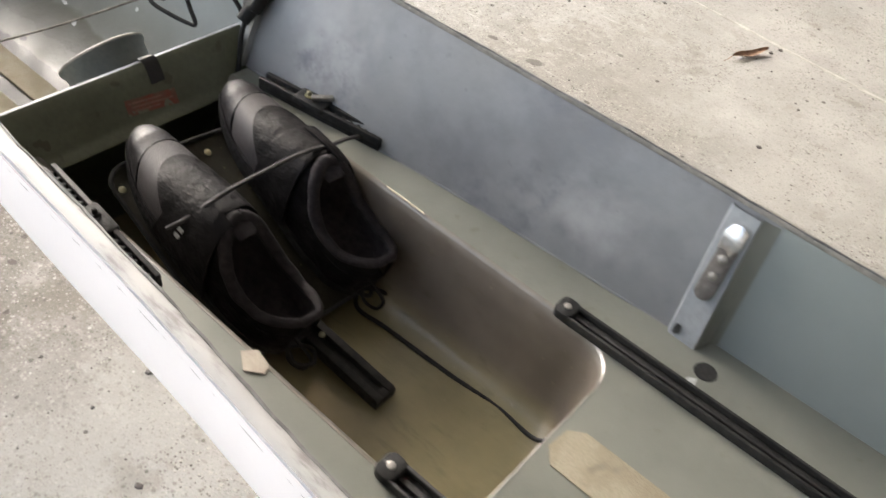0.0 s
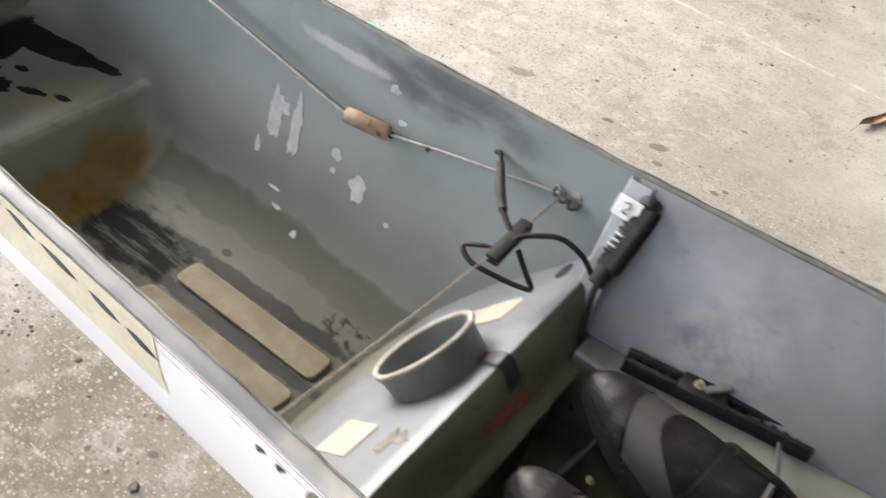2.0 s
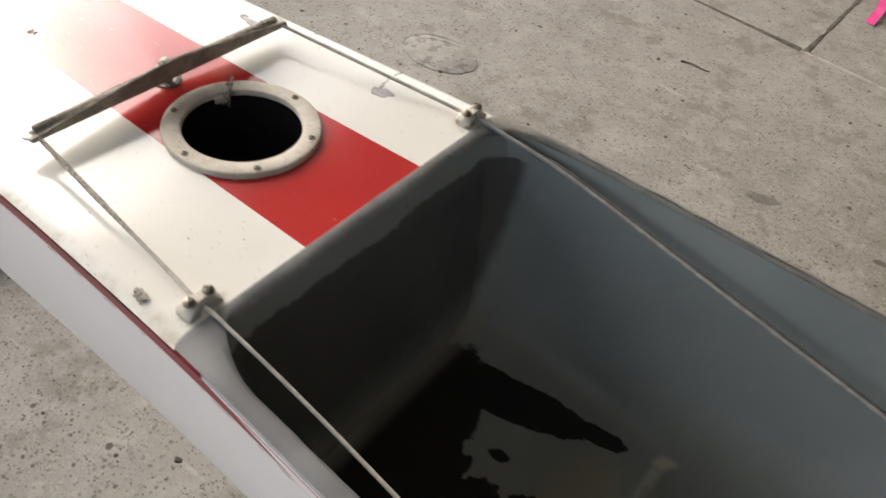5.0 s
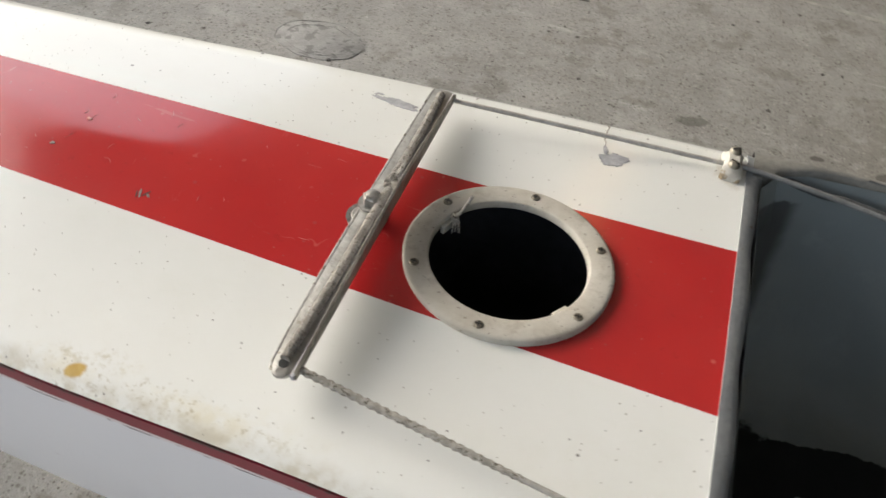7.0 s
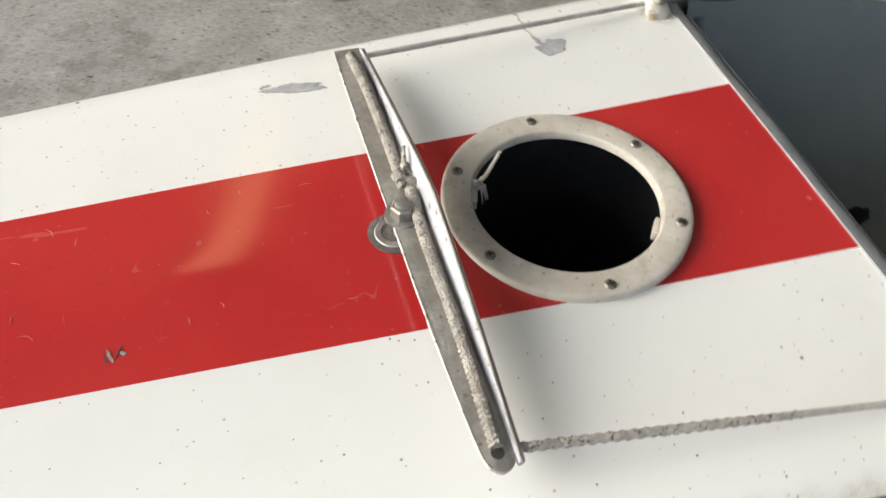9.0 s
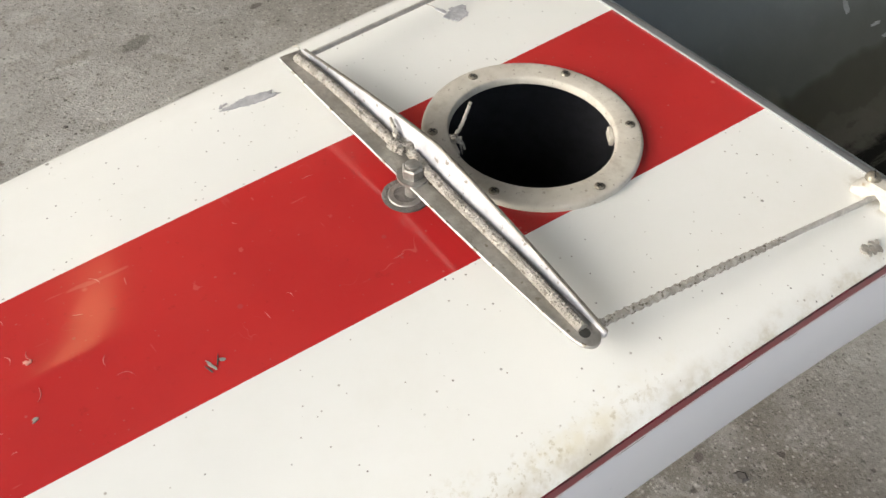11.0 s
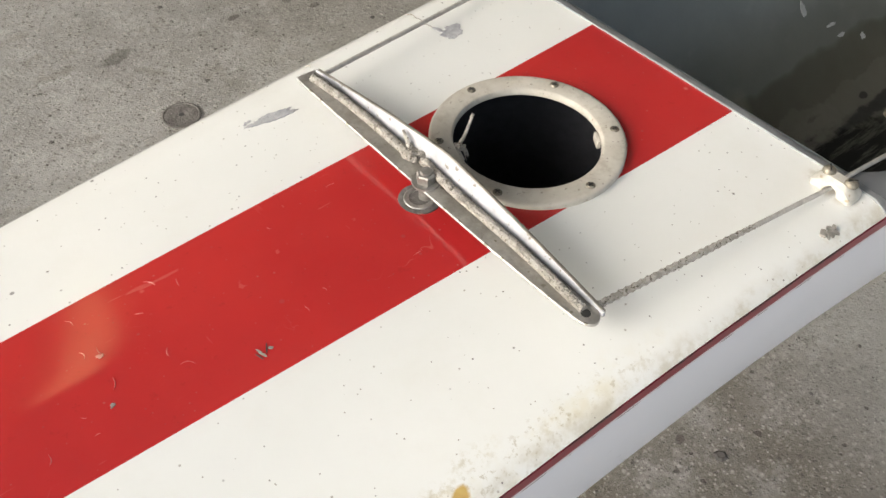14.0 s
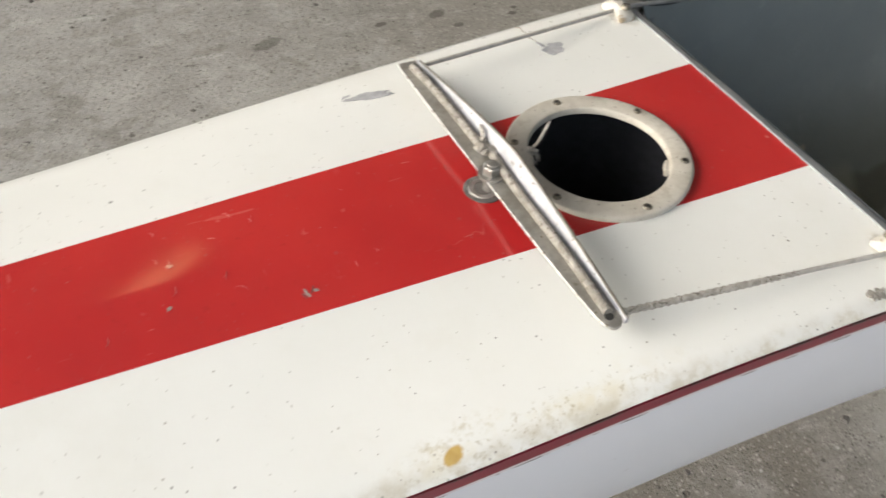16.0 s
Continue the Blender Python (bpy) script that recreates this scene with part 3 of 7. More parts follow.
M_MESH = M_MESH.done(M_MESH.mix(_w.outputs["Fac"], (0.075, 0.068, 0.071), (0.008, 0.0075, 0.008)), 0.6)
M_LEAF = plain("dry brown leaf", (0.15, 0.085, 0.05), (0.25, 0.155, 0.095), 60, 0.7, grain=200)
M_PAPER = plain("crumpled white paper", (0.74, 0.73, 0.66), (0.82, 0.81, 0.76), 25, 0.85, grain=200, spots=((0.66, 0.64, 0.42), 14, 0.42))
M_IRON = plain("dusty cast iron", (0.13, 0.12, 0.11), (0.20, 0.185, 0.17), 30, 0.8, 0.3, grain=150, depth=0.002)
M_PINK = plain("pink plastic ribbon", (0.80, 0.06, 0.30), (0.86, 0.10, 0.36), 20, 0.4)
M_BRASS = plain("tarnished brass", (0.40, 0.37, 0.24), (0.55, 0.52, 0.38), 90, 0.35, 0.9)
M_SILVER = plain("bright metal foil", (0.78, 0.78, 0.78), (0.86, 0.86, 0.86), 40, 0.22, 0.9)
M_LABEL = plain("white paper label", (0.72, 0.72, 0.73), (0.80, 0.80, 0.80), 60, 0.5)
M_DIRT = plain("dark damp joint dirt", (0.055, 0.050, 0.042), (0.13, 0.12, 0.10), 35, 0.95, grain=160, depth=0.003)
M_GRIT = plain("dark grit", (0.06, 0.055, 0.05), (0.12, 0.11, 0.10), 30, 0.9)
M_ROOF = plain("grey roof boards", (0.42, 0.41, 0.39), (0.50, 0.49, 0.465), 2, 0.9, grain=30, depth=0.002)
M_WALL = plain("rendered grey wall", (0.46, 0.45, 0.43), (0.54, 0.53, 0.505), 2, 0.9, grain=40, depth=0.003)
M_POST = plain("galvanised steel", (0.36, 0.37, 0.38), (0.46, 0.47, 0.48), 30, 0.5, 0.7, grain=200)
M_WEBBING = plain("blue webbing", (0.03, 0.06, 0.16), (0.05, 0.085, 0.2), 60, 0.85, grain=400)


M_CORD = plain("thin beige cord", (0.19, 0.175, 0.148), (0.28, 0.26, 0.225), 150, 0.85, grain=700, depth=0.001)
M_SEAM = plain("dark rubbed edge seam", (0.07, 0.07, 0.07), (0.20, 0.195, 0.19), 22, 0.7, grain=120, depth=0.001)
M_GLOW = Nodes("warm panel glow")
M_GLOW.b.inputs["Emission Color"].default_value = (1.0, 0.62, 0.27, 1)
M_GLOW.b.inputs["Emission Strength"].default_value = PANEL_GLOW
M_GLOW = M_GLOW.done((0.8, 0.75, 0.65), 0.5)


# ---- geometry helpers ----
def thing(name, at, label, category, group="", kind=""):
    ob = new(name)
    ob.location = at
    ob.empty_display_size = 0.05
    return tagged(ob, label, category, group, kind)


def mesh_of(name, bm, material, angle=40):
    me = bpy.data.meshes.new(name)
    bmesh.ops.recalc_face_normals(bm, faces=bm.faces)
    bm.to_mesh(me)
    bm.free()
    me.materials.append(material)
    for p in me.polygons:
        p.use_smooth = True
    me.set_sharp_from_angle(angle=radians(angle))
    return me


def part(name, bm, material, parent=None, label="", angle=40):
    ob = new(name, mesh_of(name, bm, material, angle))
    if parent:
        ob.parent = parent
        if parent.type == "EMPTY":
            ob.matrix_parent_inverse = Matrix.Translation(-parent.location)
    return tagged(ob, label)


def grid(rows, closed=False, cap=False):
    """A sheet through rows of points. closed: each row is a ring. cap: fill the first and the last ring."""
    bm = bmesh.new()
    vs = [[bm.verts.new(p) for p in row] for row in rows]
    m = len(rows[0])
    for a, b in zip(vs, vs[1:]):
        for j in range(m if closed else m - 1):
            k = (j + 1) % m
            bm.faces.new((a[j], a[k], b[k], b[j]))
    if cap:
        bm.faces.new(vs[0])
        bm.faces.new(vs[-1])
    return bm


def join(*bms):
    out = bmesh.new()
    for b in bms:
        me = bpy.data.meshes.new("tmp")
        b.to_mesh(me)
        b.free()
        out.from_mesh(me)
        bpy.data.meshes.remove(me)
    return out


def spline(points, n=10):
    """A Catmull-Rom line through points."""
    p = [Vector(v) for v in points]
    p = [2 * p[0] - p[1], *p, 2 * p[-1] - p[-2]]
    out = []
    for a, b, c, d in zip(p, p[1:], p[2:], p[3:]):
        for i in range(n):
            t = i / n
            out.append(0.5 * (2 * b + (c - a) * t + (2 * a - 5 * b + 4 * c - d) * t * t + (3 * b - a - 3 * c + d) * t**3))
    return out + [p[-2]]


def tube(line, r, sides=8, twist=0.0, flat=1.0):
    """A round (or flattened) tube along a line; r is a number or a function of 0..1. twist: strands that bulge round it."""
    rows, up = [], Vector((0.13, 0.21, 0.97))
    last = len(line) - 1
    run = 0.0
    for i, p in enumerate(line):
        d = (line[min(i + 1, last)] - line[max(i - 1, 0)]).normalized()
        if i:
            run += (line[i] - line[i - 1]).length
        s = d.cross(up).normalized()
        u = s.cross(d)
        rr = r(i / last) if callable(r) else r
        ring = []
        for k in range(sides):
            a = 2 * math.pi * k / sides
            q = rr * (1 + (0.16 * math.cos(3 * a + run * twist) if twist else 0))
            ring.append(p + s * math.cos(a) * q + u * math.sin(a) * q * flat)
        rows.append(ring)
    return grid(rows, closed=True, cap=True)


def box(x0, x1, y0, y1, z0, z1, bevel=0.002, m=None):
    bm = bmesh.new()
    bmesh.ops.create_cube(bm, size=1)
    bmesh.ops.transform(bm, matrix=Matrix.Translation(((x0 + x1) / 2, (y0 + y1) / 2, (z0 + z1) / 2)) @ Matrix.Diagonal((x1 - x0, y1 - y0, z1 - z0, 1)), verts=bm.verts)
    if bevel:
        bmesh.ops.bevel(bm, geom=list(bm.edges), offset=bevel, segments=2, profile=0.5, affect="EDGES")
    if m:
        bmesh.ops.transform(bm, matrix=m, verts=bm.verts)
    return bm


def lathe(profile, m, sides=24, cap=True):
    """A turned body: profile of (radius, height), stood on the pose m."""
    rows = [[m @ Vector((r * math.cos(2 * math.pi * k / sides), r * math.sin(2 * math.pi * k / sides), h)) for k in range(sides)] for r, h in profile]
    return grid(rows, closed=True, cap=cap)


def axis_pose(at, way):
    """A pose whose z axis points along way."""
    return Matrix.Translation(at) @ Vector(way).to_track_quat("Z", "Y").to_matrix().to_4x4()


def slab(outline, thick, m, bevel=0.0):
    """A flat plate of an outline in x and y, its top at z = 0 of the pose m."""
    bm = bmesh.new()
    top = bm.faces.new([bm.verts.new((x, y, 0)) for x, y in outline])
    ext = bmesh.ops.extrude_face_region(bm, geom=[top])
    bmesh.ops.translate(bm, vec=(0, 0, -thick), verts=[v for v in ext["geom"] if isinstance(v, bmesh.types.BMVert)])
    if bevel:
        bmesh.ops.bevel(bm, geom=list(bm.edges), offset=bevel, segments=2, profile=0.5, affect="EDGES")
    bmesh.ops.transform(bm, matrix=m, verts=bm.verts)
    return bm


def round_rect(x0, x1, y0, y1, r, n=6):
    out = []
    for cx, cy, a in ((x1 - r, y1 - r, 0), (x0 + r, y1 - r, 90), (x0 + r, y0 + r, 180), (x1 - r, y0 + r, 270)):
        out += [(cx + r * math.cos(radians(a + 90 * i / n)), cy + r * math.sin(radians(a + 90 * i / n))) for i in range(n + 1)]
    return out


def ragged(rng, rx, ry, n=22, wild=0.45):
    """The outline of a torn or flaked patch."""
    ph = [rng.uniform(0, 6.28) for _ in range(4)]
    out = []
    for i in range(n):
        a = 2 * math.pi * i / n
        k = 1 + wild * (0.5 * math.sin(2 * a + ph[0]) + 0.4 * math.sin(3 * a + ph[1]) + 0.35 * math.sin(5 * a + ph[2])) + wild * rng.uniform(-0.55, 0.5)
        out.append((rx * k * math.cos(a), ry * k * math.sin(a)))
    return out


def screw(at, way, r, parent, name="screw"):
    """A countersunk cross-head screw."""
    m = axis_pose(at, way)
    bm = lathe([(r, -0.001), (r, 0.0004), (r * 0.8, 0.0011), (r * 0.2, 0.0013)], m, 14)
    part(name, bm, M_DULL, parent)
    cross = join(box(-r * 0.62, r * 0.62, -r * 0.13, r * 0.13, 0.0010, 0.0016, 0, m), box(-r * 0.13, r * 0.13, -r * 0.62, r * 0.62, 0.0010, 0.00158, 0, m))
    return part("screw_slot", cross, M_INK, parent)


# ---- the boat's lines ----
GROUND = -0.995
FAR_X = (-2.0, -1.3, -0.6, -0.48, -0.4, -0.3, -0.2, 0.0, 0.15, 0.5, 0.75, 1.0, 1.3, 1.6, 2.2, 3.5, 5.5)
FAR_Y = (0.010, 0.075, 0.146, 0.160, 0.1675, 0.1738, 0.181, 0.199, 0.202, 0.198, 0.190, 0.187, 0.195, 0.196, 0.19, 0.15, -0.14)
NEAR_X = (-2.0, -1.3, -0.43, -0.3, -0.2, -0.1, 0.0, 0.15, 0.5, 1.0, 1.2, 1.43, 1.66, 2.2, 3.5, 5.5)
NEAR_Y = (-0.030, -0.11, -0.185, -0.1915, -0.195, -0.202, -0.2055, -0.222, -0.252, -0.277, -0.294, -0.306, -0.328, -0.355, -0.36, -0.16)


def eased(x, xs, ys):
    return float(np.mean([np.interp(x + d, xs, ys) for d in (-0.09, -0.06, -0.03, 0, 0.03, 0.06, 0.09)]))


def eased_to(x, xs, ys):
    return float(np.mean([np.interp(x + d, xs, ys) for d in (-0.06, -0.045, -0.03, -0.015, 0, 0.015, 0.03, 0.045, 0.06)]))


def far(x):
    return eased(x, FAR_X, FAR_Y)


def near(x):
    return eased(x, NEAR_X, NEAR_Y)


def smooth(t):
    t = min(1.0, max(0.0, t))
    return t * t * (3 - 2 * t)


def edge_far(x):
    """Height of the deck's far edge, which sinks a little towards the stern."""
    return -0.007 * (1 - smooth((x + 0.55) / 0.35))


def edge_near(x):
    return -0.012 * (1 - smooth((x + 0.45) / 0.30))


def ridge(x):
    """Height of the deck's middle line: flat by the hatch, crowned aft of the rudder post."""
    return eased_to(x, (-2.0, -0.6, -0.4, -0.3, -0.2, -0.1), (0.028, 0.0160, 0.0122, 0.0082, 0.0036, 0.0012))


def mid(x):
    return (far(x) + near(x)) / 2


def half(x):
    return (far(x) - near(x)) / 2


def curve(z, depth):
    return math.sqrt(max(0.0, 1 - (z / depth) ** 2))


def wall_far(x, z, depth=0.345, inset=0.008):
    """The inner face of the cockpit's far wall."""
    return mid(x) + (half(x) - inset) * curve(z, depth)


def wall_near(x, z, depth=0.345, inset=0.010):
    return mid(x) - (half(x) - inset) * curve(z, depth)


def floor_z(x):
    return float(np.interp(x, (0.0, 0.06, 0.10, 0.293, 0.299, 0.378, 0.40, 2), (-0.205, -0.215, -0.222, -0.240, -0.2435, -0.322, -0.328, -0.328)))


# ---- ground, shelter ----
ground = tagged(new("ground", mesh_of("ground", box(-60, 60, -60, 60, GROUND - 0.5, GROUND - 0.002, 0), M_JOINT)), "sandy filled joints under the concrete slabs", "ground", kind="structure")
JX, JY = -0.13, 2.66
LINES = [-60, -25, -10, -6] + [-4 + 0.2 * i for i in range(41)] + [6, 10, 25, 60]


def slab_edge(x, y, x0, x1, y0, y1):
    """A slab's edge wavers a little along the joints."""
    if abs(y - JY) < 1e-6:
        y += -0.09 * x * max(0, 1 - abs(x) / 8) + (-0.008 if y == y1 else 0.008) + 0.005 * noise.noise((x * 4, y0, 0))
    if abs(x - JX) < 1e-6:
        x += 0.02 * (y - JY) * max(0, 1 - abs(y) / 12) + (-0.008 if x == x1 else 0.008) + 0.005 * noise.noise((y * 4, x0, 5))
    return x, y, GROUND


for x0, x1, y0, y1 in ((-60, 60, -60, JY), (-60, JX, JY, 60), (JX, 60, JY, 60)):
    xs = [x0] + [v for v in LINES if x0 < v < x1] + [x1]
    ys = [y0] + [v for v in LINES if y0 + 0.2 < v < y1 - 0.2] + [y1]
    bm = grid([[slab_edge(x, y, x0, x1, y0, y1) for y in ys] for x in xs])
    ext = bmesh.ops.extrude_edge_only(bm, edges=[e for e in bm.edges if e.is_boundary])
    bmesh.ops.translate(bm, vec=(0, 0, -0.03), verts=[v for v in ext["geom"] if isinstance(v, bmesh.types.BMVert)])
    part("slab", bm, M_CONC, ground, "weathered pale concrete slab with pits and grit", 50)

# pale filler squeezed out of the joint
fill_rows = []
for i in range(161):
    x = JX + 0.03 + 0.02 * i
    y = JY - 0.09 * x * max(0, 1 - abs(x) / 8) + 0.006 * noise.noise((x * 4, 1, 0))
    w = 0.0095 + 0.005 * noise.noise((x * 23, 2, 0))
    fill_rows.append([(x, y - w, GROUND - 0.002), (x, y - w * 0.5, GROUND + 0.0022), (x, y + w * 0.5, GROUND + 0.0022 + 0.001 * noise.noise((x * 50, 0, 0))), (x, y + w, GROUND - 0.002)])
part("joint_filler", grid(fill_rows), M_FILLER, ground, "pale ridge of joint filler", 60)

# dark dirt packed into the two other joints
for name_, line_ in (("joint_dirt", [(JX - 0.02 - 0.03 * i, None) for i in range(90)]), ("joint_dirt", [(None, JY + 0.02 + 0.03 * i) for i in range(90)])):
    rows = []
    for x, y in line_:
        if y is None:
            y = JY - 0.09 * x * max(0, 1 - abs(x) / 8)
            w = 0.015 + 0.016 * noise.noise((x * 13, 2, 3)) + 0.012 * max(0.0, 1 - abs(x - JX) / 0.25)
            rows.append([(x, y - w, GROUND - 0.002), (x, y - w * 0.5, GROUND + 0.001), (x, y + w * 0.5, GROUND + 0.001), (x, y + w, GROUND - 0.002)])
        else:
            x = JX + 0.02 * (y - JY)
            w = 0.011 + 0.011 * noise.noise((y * 13, 7, 3)) + 0.010 * max(0.0, 1 - abs(y - JY) / 0.15)
            rows.append([(x - w, y, GROUND - 0.002), (x - w * 0.5, y, GROUND + 0.0012), (x + w * 0.5, y, GROUND + 0.0012), (x + w, y, GROUND - 0.002)])
    part(name_, grid(rows), M_DIRT, ground, "dark dirt packed into a joint", 60)

# unseen roof and walls, added round the boat to shape its light
roof = tagged(new("ceiling", mesh_of("ceiling", box(-2.45, 8, -2.6, 5.2, 2.50, 2.65, 0), M_ROOF)), "plain grey roof boards added unseen over the yard", "ceiling", kind="structure")
wall_east = tagged(new("wall_east", mesh_of("wall_east", box(8.0, 8.2, -2.6, 5.2, GROUND - 0.02, 2.65, 0), M_WALL)), "plain rendered grey wall, added unseen", "wall", kind="structure")
wall_north = tagged(new("wall_north", mesh_of("wall_north", box(-2.45, 8.0, 5.2, 5.4, GROUND - 0.02, 2.65, 0), M_WALL)), "plain rendered grey wall, added unseen", "wall", kind="structure")
# added unseen wall that keeps light off faces turned to the bow
south_light_block = tagged(new("south_light_block", mesh_of("south_light_block", box(1.7, 8.0, -2.8, -2.6, GROUND - 0.02, 2.65, 0), M_WALL)), "plain rendered grey wall, added unseen", "wall", kind="structure")
# added panel: its mirror image on the deck stands for a distant unseen source
lamp = thing("glow_panel", (-0.2, 2.9, 2.498), "added warm glowing panel for an unseen bright source", "lamp")
part("glow_body", slab([(-0.47, 1.96), (-0.17, 1.96), (0.09, 3.74), (-0.21, 3.74)], 0.030, Matrix.Translation((0, 0, 2.4995)), 0.003), M_POST, lamp)
part("glow_face", slab([(-0.43, 2.0), (-0.21, 2.0), (0.05, 3.70), (-0.17, 3.70)], 0.010, Matrix.Translation((0, 0, 2.468)), 0.002), M_GLOW, lamp, "glowing warm panel")

# ---- the boat ----
boat = thing("rowing_boat", (0, 0, -0.37), "long white rowing boat with a red-banded stern deck, grey cockpit inside", "boat")


def build_hull():
    rows = []
    xs = [-2.0 + 0.06 * i for i in range(126)]
    for x in xs:
        d = 0.375 * min(1.0, 0.35 + 0.65 * min(1, (x + 2.0) / 1.2)) * (1 - 0.4 * max(0, (x - 3.2) / 2.3))
        f, n_, c = far(x), near(x), mid(x)
        ef, en = edge_far(x), edge_near(x)
        row = [(x, f - 0.003, ef - 0.0088)]
        for k in range(0, 33):
            a = math.pi * k / 32
            s, co = math.sin(a), math.cos(a)
            y = c + (f - c if co > 0 else c - n_) * math.copysign(abs(co) ** 0.97, co)
            row.append((x, y, -0.009 + (ef if co > 0 else en) * abs(co) - (d - 0.009) * abs(s) ** 0.97))
        row.append((x, n_ + 0.003, en - 0.0088))
        rows.append(row)
    bm = grid(rows)
    bm.verts.ensure_lookup_table()
    m = len(rows[0])
    bm.faces.new(bm.verts[0:m])
    bm.faces.new(bm.verts[-m:])
    return part("hull", bm, M_HULL, boat, "smooth white hull with thin dark red lines", 60)


build_hull()

HX, HY, HR = -0.149, -0.003, 0.0575
RIDGE_Y = -0.008


def deck_z(x, y):
    """The deck: two flat sides that rise to a rounded ridge, and a rim that rolls down."""
    out = (far(x) if y > RIDGE_Y else near(x)) - RIDGE_Y
    e = edge_far(x) if y > RIDGE_Y else edge_near(x)
    u = min(1.0, abs((y - RIDGE_Y) / out))
    w = 0.045
    fall = (math.sqrt(u * u + w * w) - w) / (math.sqrt(1 + w * w) - w)
    return e + (ridge(x) - e) * (1 - fall) - 0.006 * max(0.0, u - 0.95) / 0.05


def build_deck():
    """The stern deck with its round hatch opening."""
    bm = bmesh.new()
    cache = {}

    def v(x, y):
        k = (round(x, 5), round(y, 5))
        if k not in cache:
            cache[k] = bm.verts.new((x, y, deck_z(x, y)))
        return cache[k]

    s = 0.085
    side = [HX - s + 2 * s * i / 8 for i in range(9)]
    across = [HY + s * t for t in (-1, -0.62, -0.32, -0.12, 0, 0.12, 0.32, 0.62, 1)]
    xs = [-2.0 + 0.055 * i for i in range(28)] + [-0.48, -0.45, -0.42, -0.39, -0.36, -0.335, -0.31, -0.29, -0.27, -0.25] + side + [-0.045, -0.022, 0.0]

    def lines(x):
        f, n_ = far(x), near(x)
        lo, hi = across[0], across[-1]
        if x < -0.9:
            lo, hi = n_ + (f - n_) * 0.3, n_ + (f - n_) * 0.7
        a = [n_ + (lo - n_) * t for t in (0, 0.02, 0.05, 0.12, 0.3, 0.5, 0.75)]
        b = [hi + (f - hi) * t for t in (0.25, 0.5, 0.7, 0.88, 0.95, 0.98, 1)]
        m_ = across if x >= -0.9 else [(lo + hi) / 2 + (y - HY) * (hi - lo) / (2 * s) for y in across]
        return a + m_ + b

    for x0, x1 in zip(xs, xs[1:]):
        a, b = lines(x0), lines(x1)
        for j in range(len(a) - 1):
            if x0 >= side[0] - 1e-6 and x1 <= side[-1] + 1e-6 and 7 <= j < 15:
                continue
            bm.faces.new((v(x0, a[j]), v(x0, a[j + 1]), v(x1, b[j + 1]), v(x1, b[j])))
    rim = [(side[i], across[0]) for i in range(8)] + [(side[8], across[i]) for i in range(8)]
    rim += [(side[8 - i], across[8]) for i in range(8)] + [(side[0], across[8 - i]) for i in range(8)]
    loops = []
    for t in (0, 0.35, 0.7, 1):
        ring = []
        for x, y in rim:
            a = math.atan2(y - HY, x - HX)
            cx, cy = HX + HR * math.cos(a), HY + HR * math.sin(a)
            ring.append(v(x + (cx - x) * t, y + (cy - y) * t))
        loops.append(ring)
    for a, b in zip(loops, loops[1:]):
        for j in range(32):
            k = (j + 1) % 32
            bm.faces.new((a[j], a[k], b[k], b[j]))
    low = [bm.verts.new((q.co.x, q.co.y, q.co.z - 0.002)) for q in loops[-1]]
    for j in range(32):
        k = (j + 1) % 32
        bm.faces.new((loops[-1][j], loops[-1][k], low[k], low[j]))
    return part("deck", bm, M_DECK, boat, "glossy white stern deck with a broad red band", 50)


build_deck()


def build_lip():
    """The rounded grey edge where the deck meets the cockpit."""
    rows = []
    for i in range(41):
        t = i / 40
        y = near(0) + 0.002 + (far(0) - near(0) - 0.004) * t
        w = 0.013 + 0.003 * noise.noise((y * 18, 0, 0)) + 0.012 * max(0, abs(t - 0.5) - 0.42) / 0.08
        z = deck_z(-0.001, y)
        rows.append([(-0.0005, y, z - 0.008), (-0.0005, y, z + 0.0015), (w * 0.5, y, z + 0.0008), (w * 0.85, y, z - 0.003), (w, y, z - 0.010), (w + 0.002, y, z - 0.030), (w - 0.002, y, z - 0.032)])
    return part("deck_lip", grid(rows), M_LIP, boat, "scuffed grey painted edge of the deck")


build_lip()


def build_liner():
    """The moulded inside of the coxswain's cockpit: transom, walls, shelf, ramp and floor."""
    xs = [0.052, 0.06, 0.072] + [0.12 + 0.03 * i for i in range(6)] + [0.285, 0.293, 0.299, 0.33, 0.36, 0.385, 0.41] + [0.45 + 0.05 * i for i in range(13)]
    n = 14
    rows = []
    for i, x in enumerate(xs):
        fz = floor_z(x)
        row = []
        for side in (1, -1):
            pts = []
            for k in range(n + 1):
                z = -0.002 + (fz + 0.002) * k / n
                y = wall_far(x, z) if side > 0 else wall_near(x, z)
                xx = x
                if i < 3:
                    xx = 0.012 + (x - 0.012) * min(1, (-z / 0.20)) + (0.0, 0.012, 0.036)[i]
                    y += (-0.036, -0.016, -0.005)[i] * side
                pts.append((xx, y, z))
            x_, y_, z_ = pts[-1]
            pts[-1] = (x_, y_ - side * 0.006, z_ + 0.003)
            pts.append((x_, y_ - side * 0.024, z_ - 0.001))
            row.append(pts)
        a, b = row
        mids = [tuple(Vector(a[-1]).lerp(Vector(b[-1]), t)) for t in (0.2, 0.4, 0.6, 0.8)]
        rows.append(a + mids + b[::-1])
    bm = grid(rows)
    bm.verts.ensure_lookup_table()
    m = len(rows[0])
    # the transom: the first ring filled by strips from side to side
    first = [bm.verts[k] for k in range(m)]
    for k in range(m // 2 - 1):
        bm.faces.new((first[k], first[k + 1], first[m - 2 - k], first[m - 1 - k]))
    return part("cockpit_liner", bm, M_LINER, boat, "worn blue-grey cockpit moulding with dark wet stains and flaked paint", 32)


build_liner()


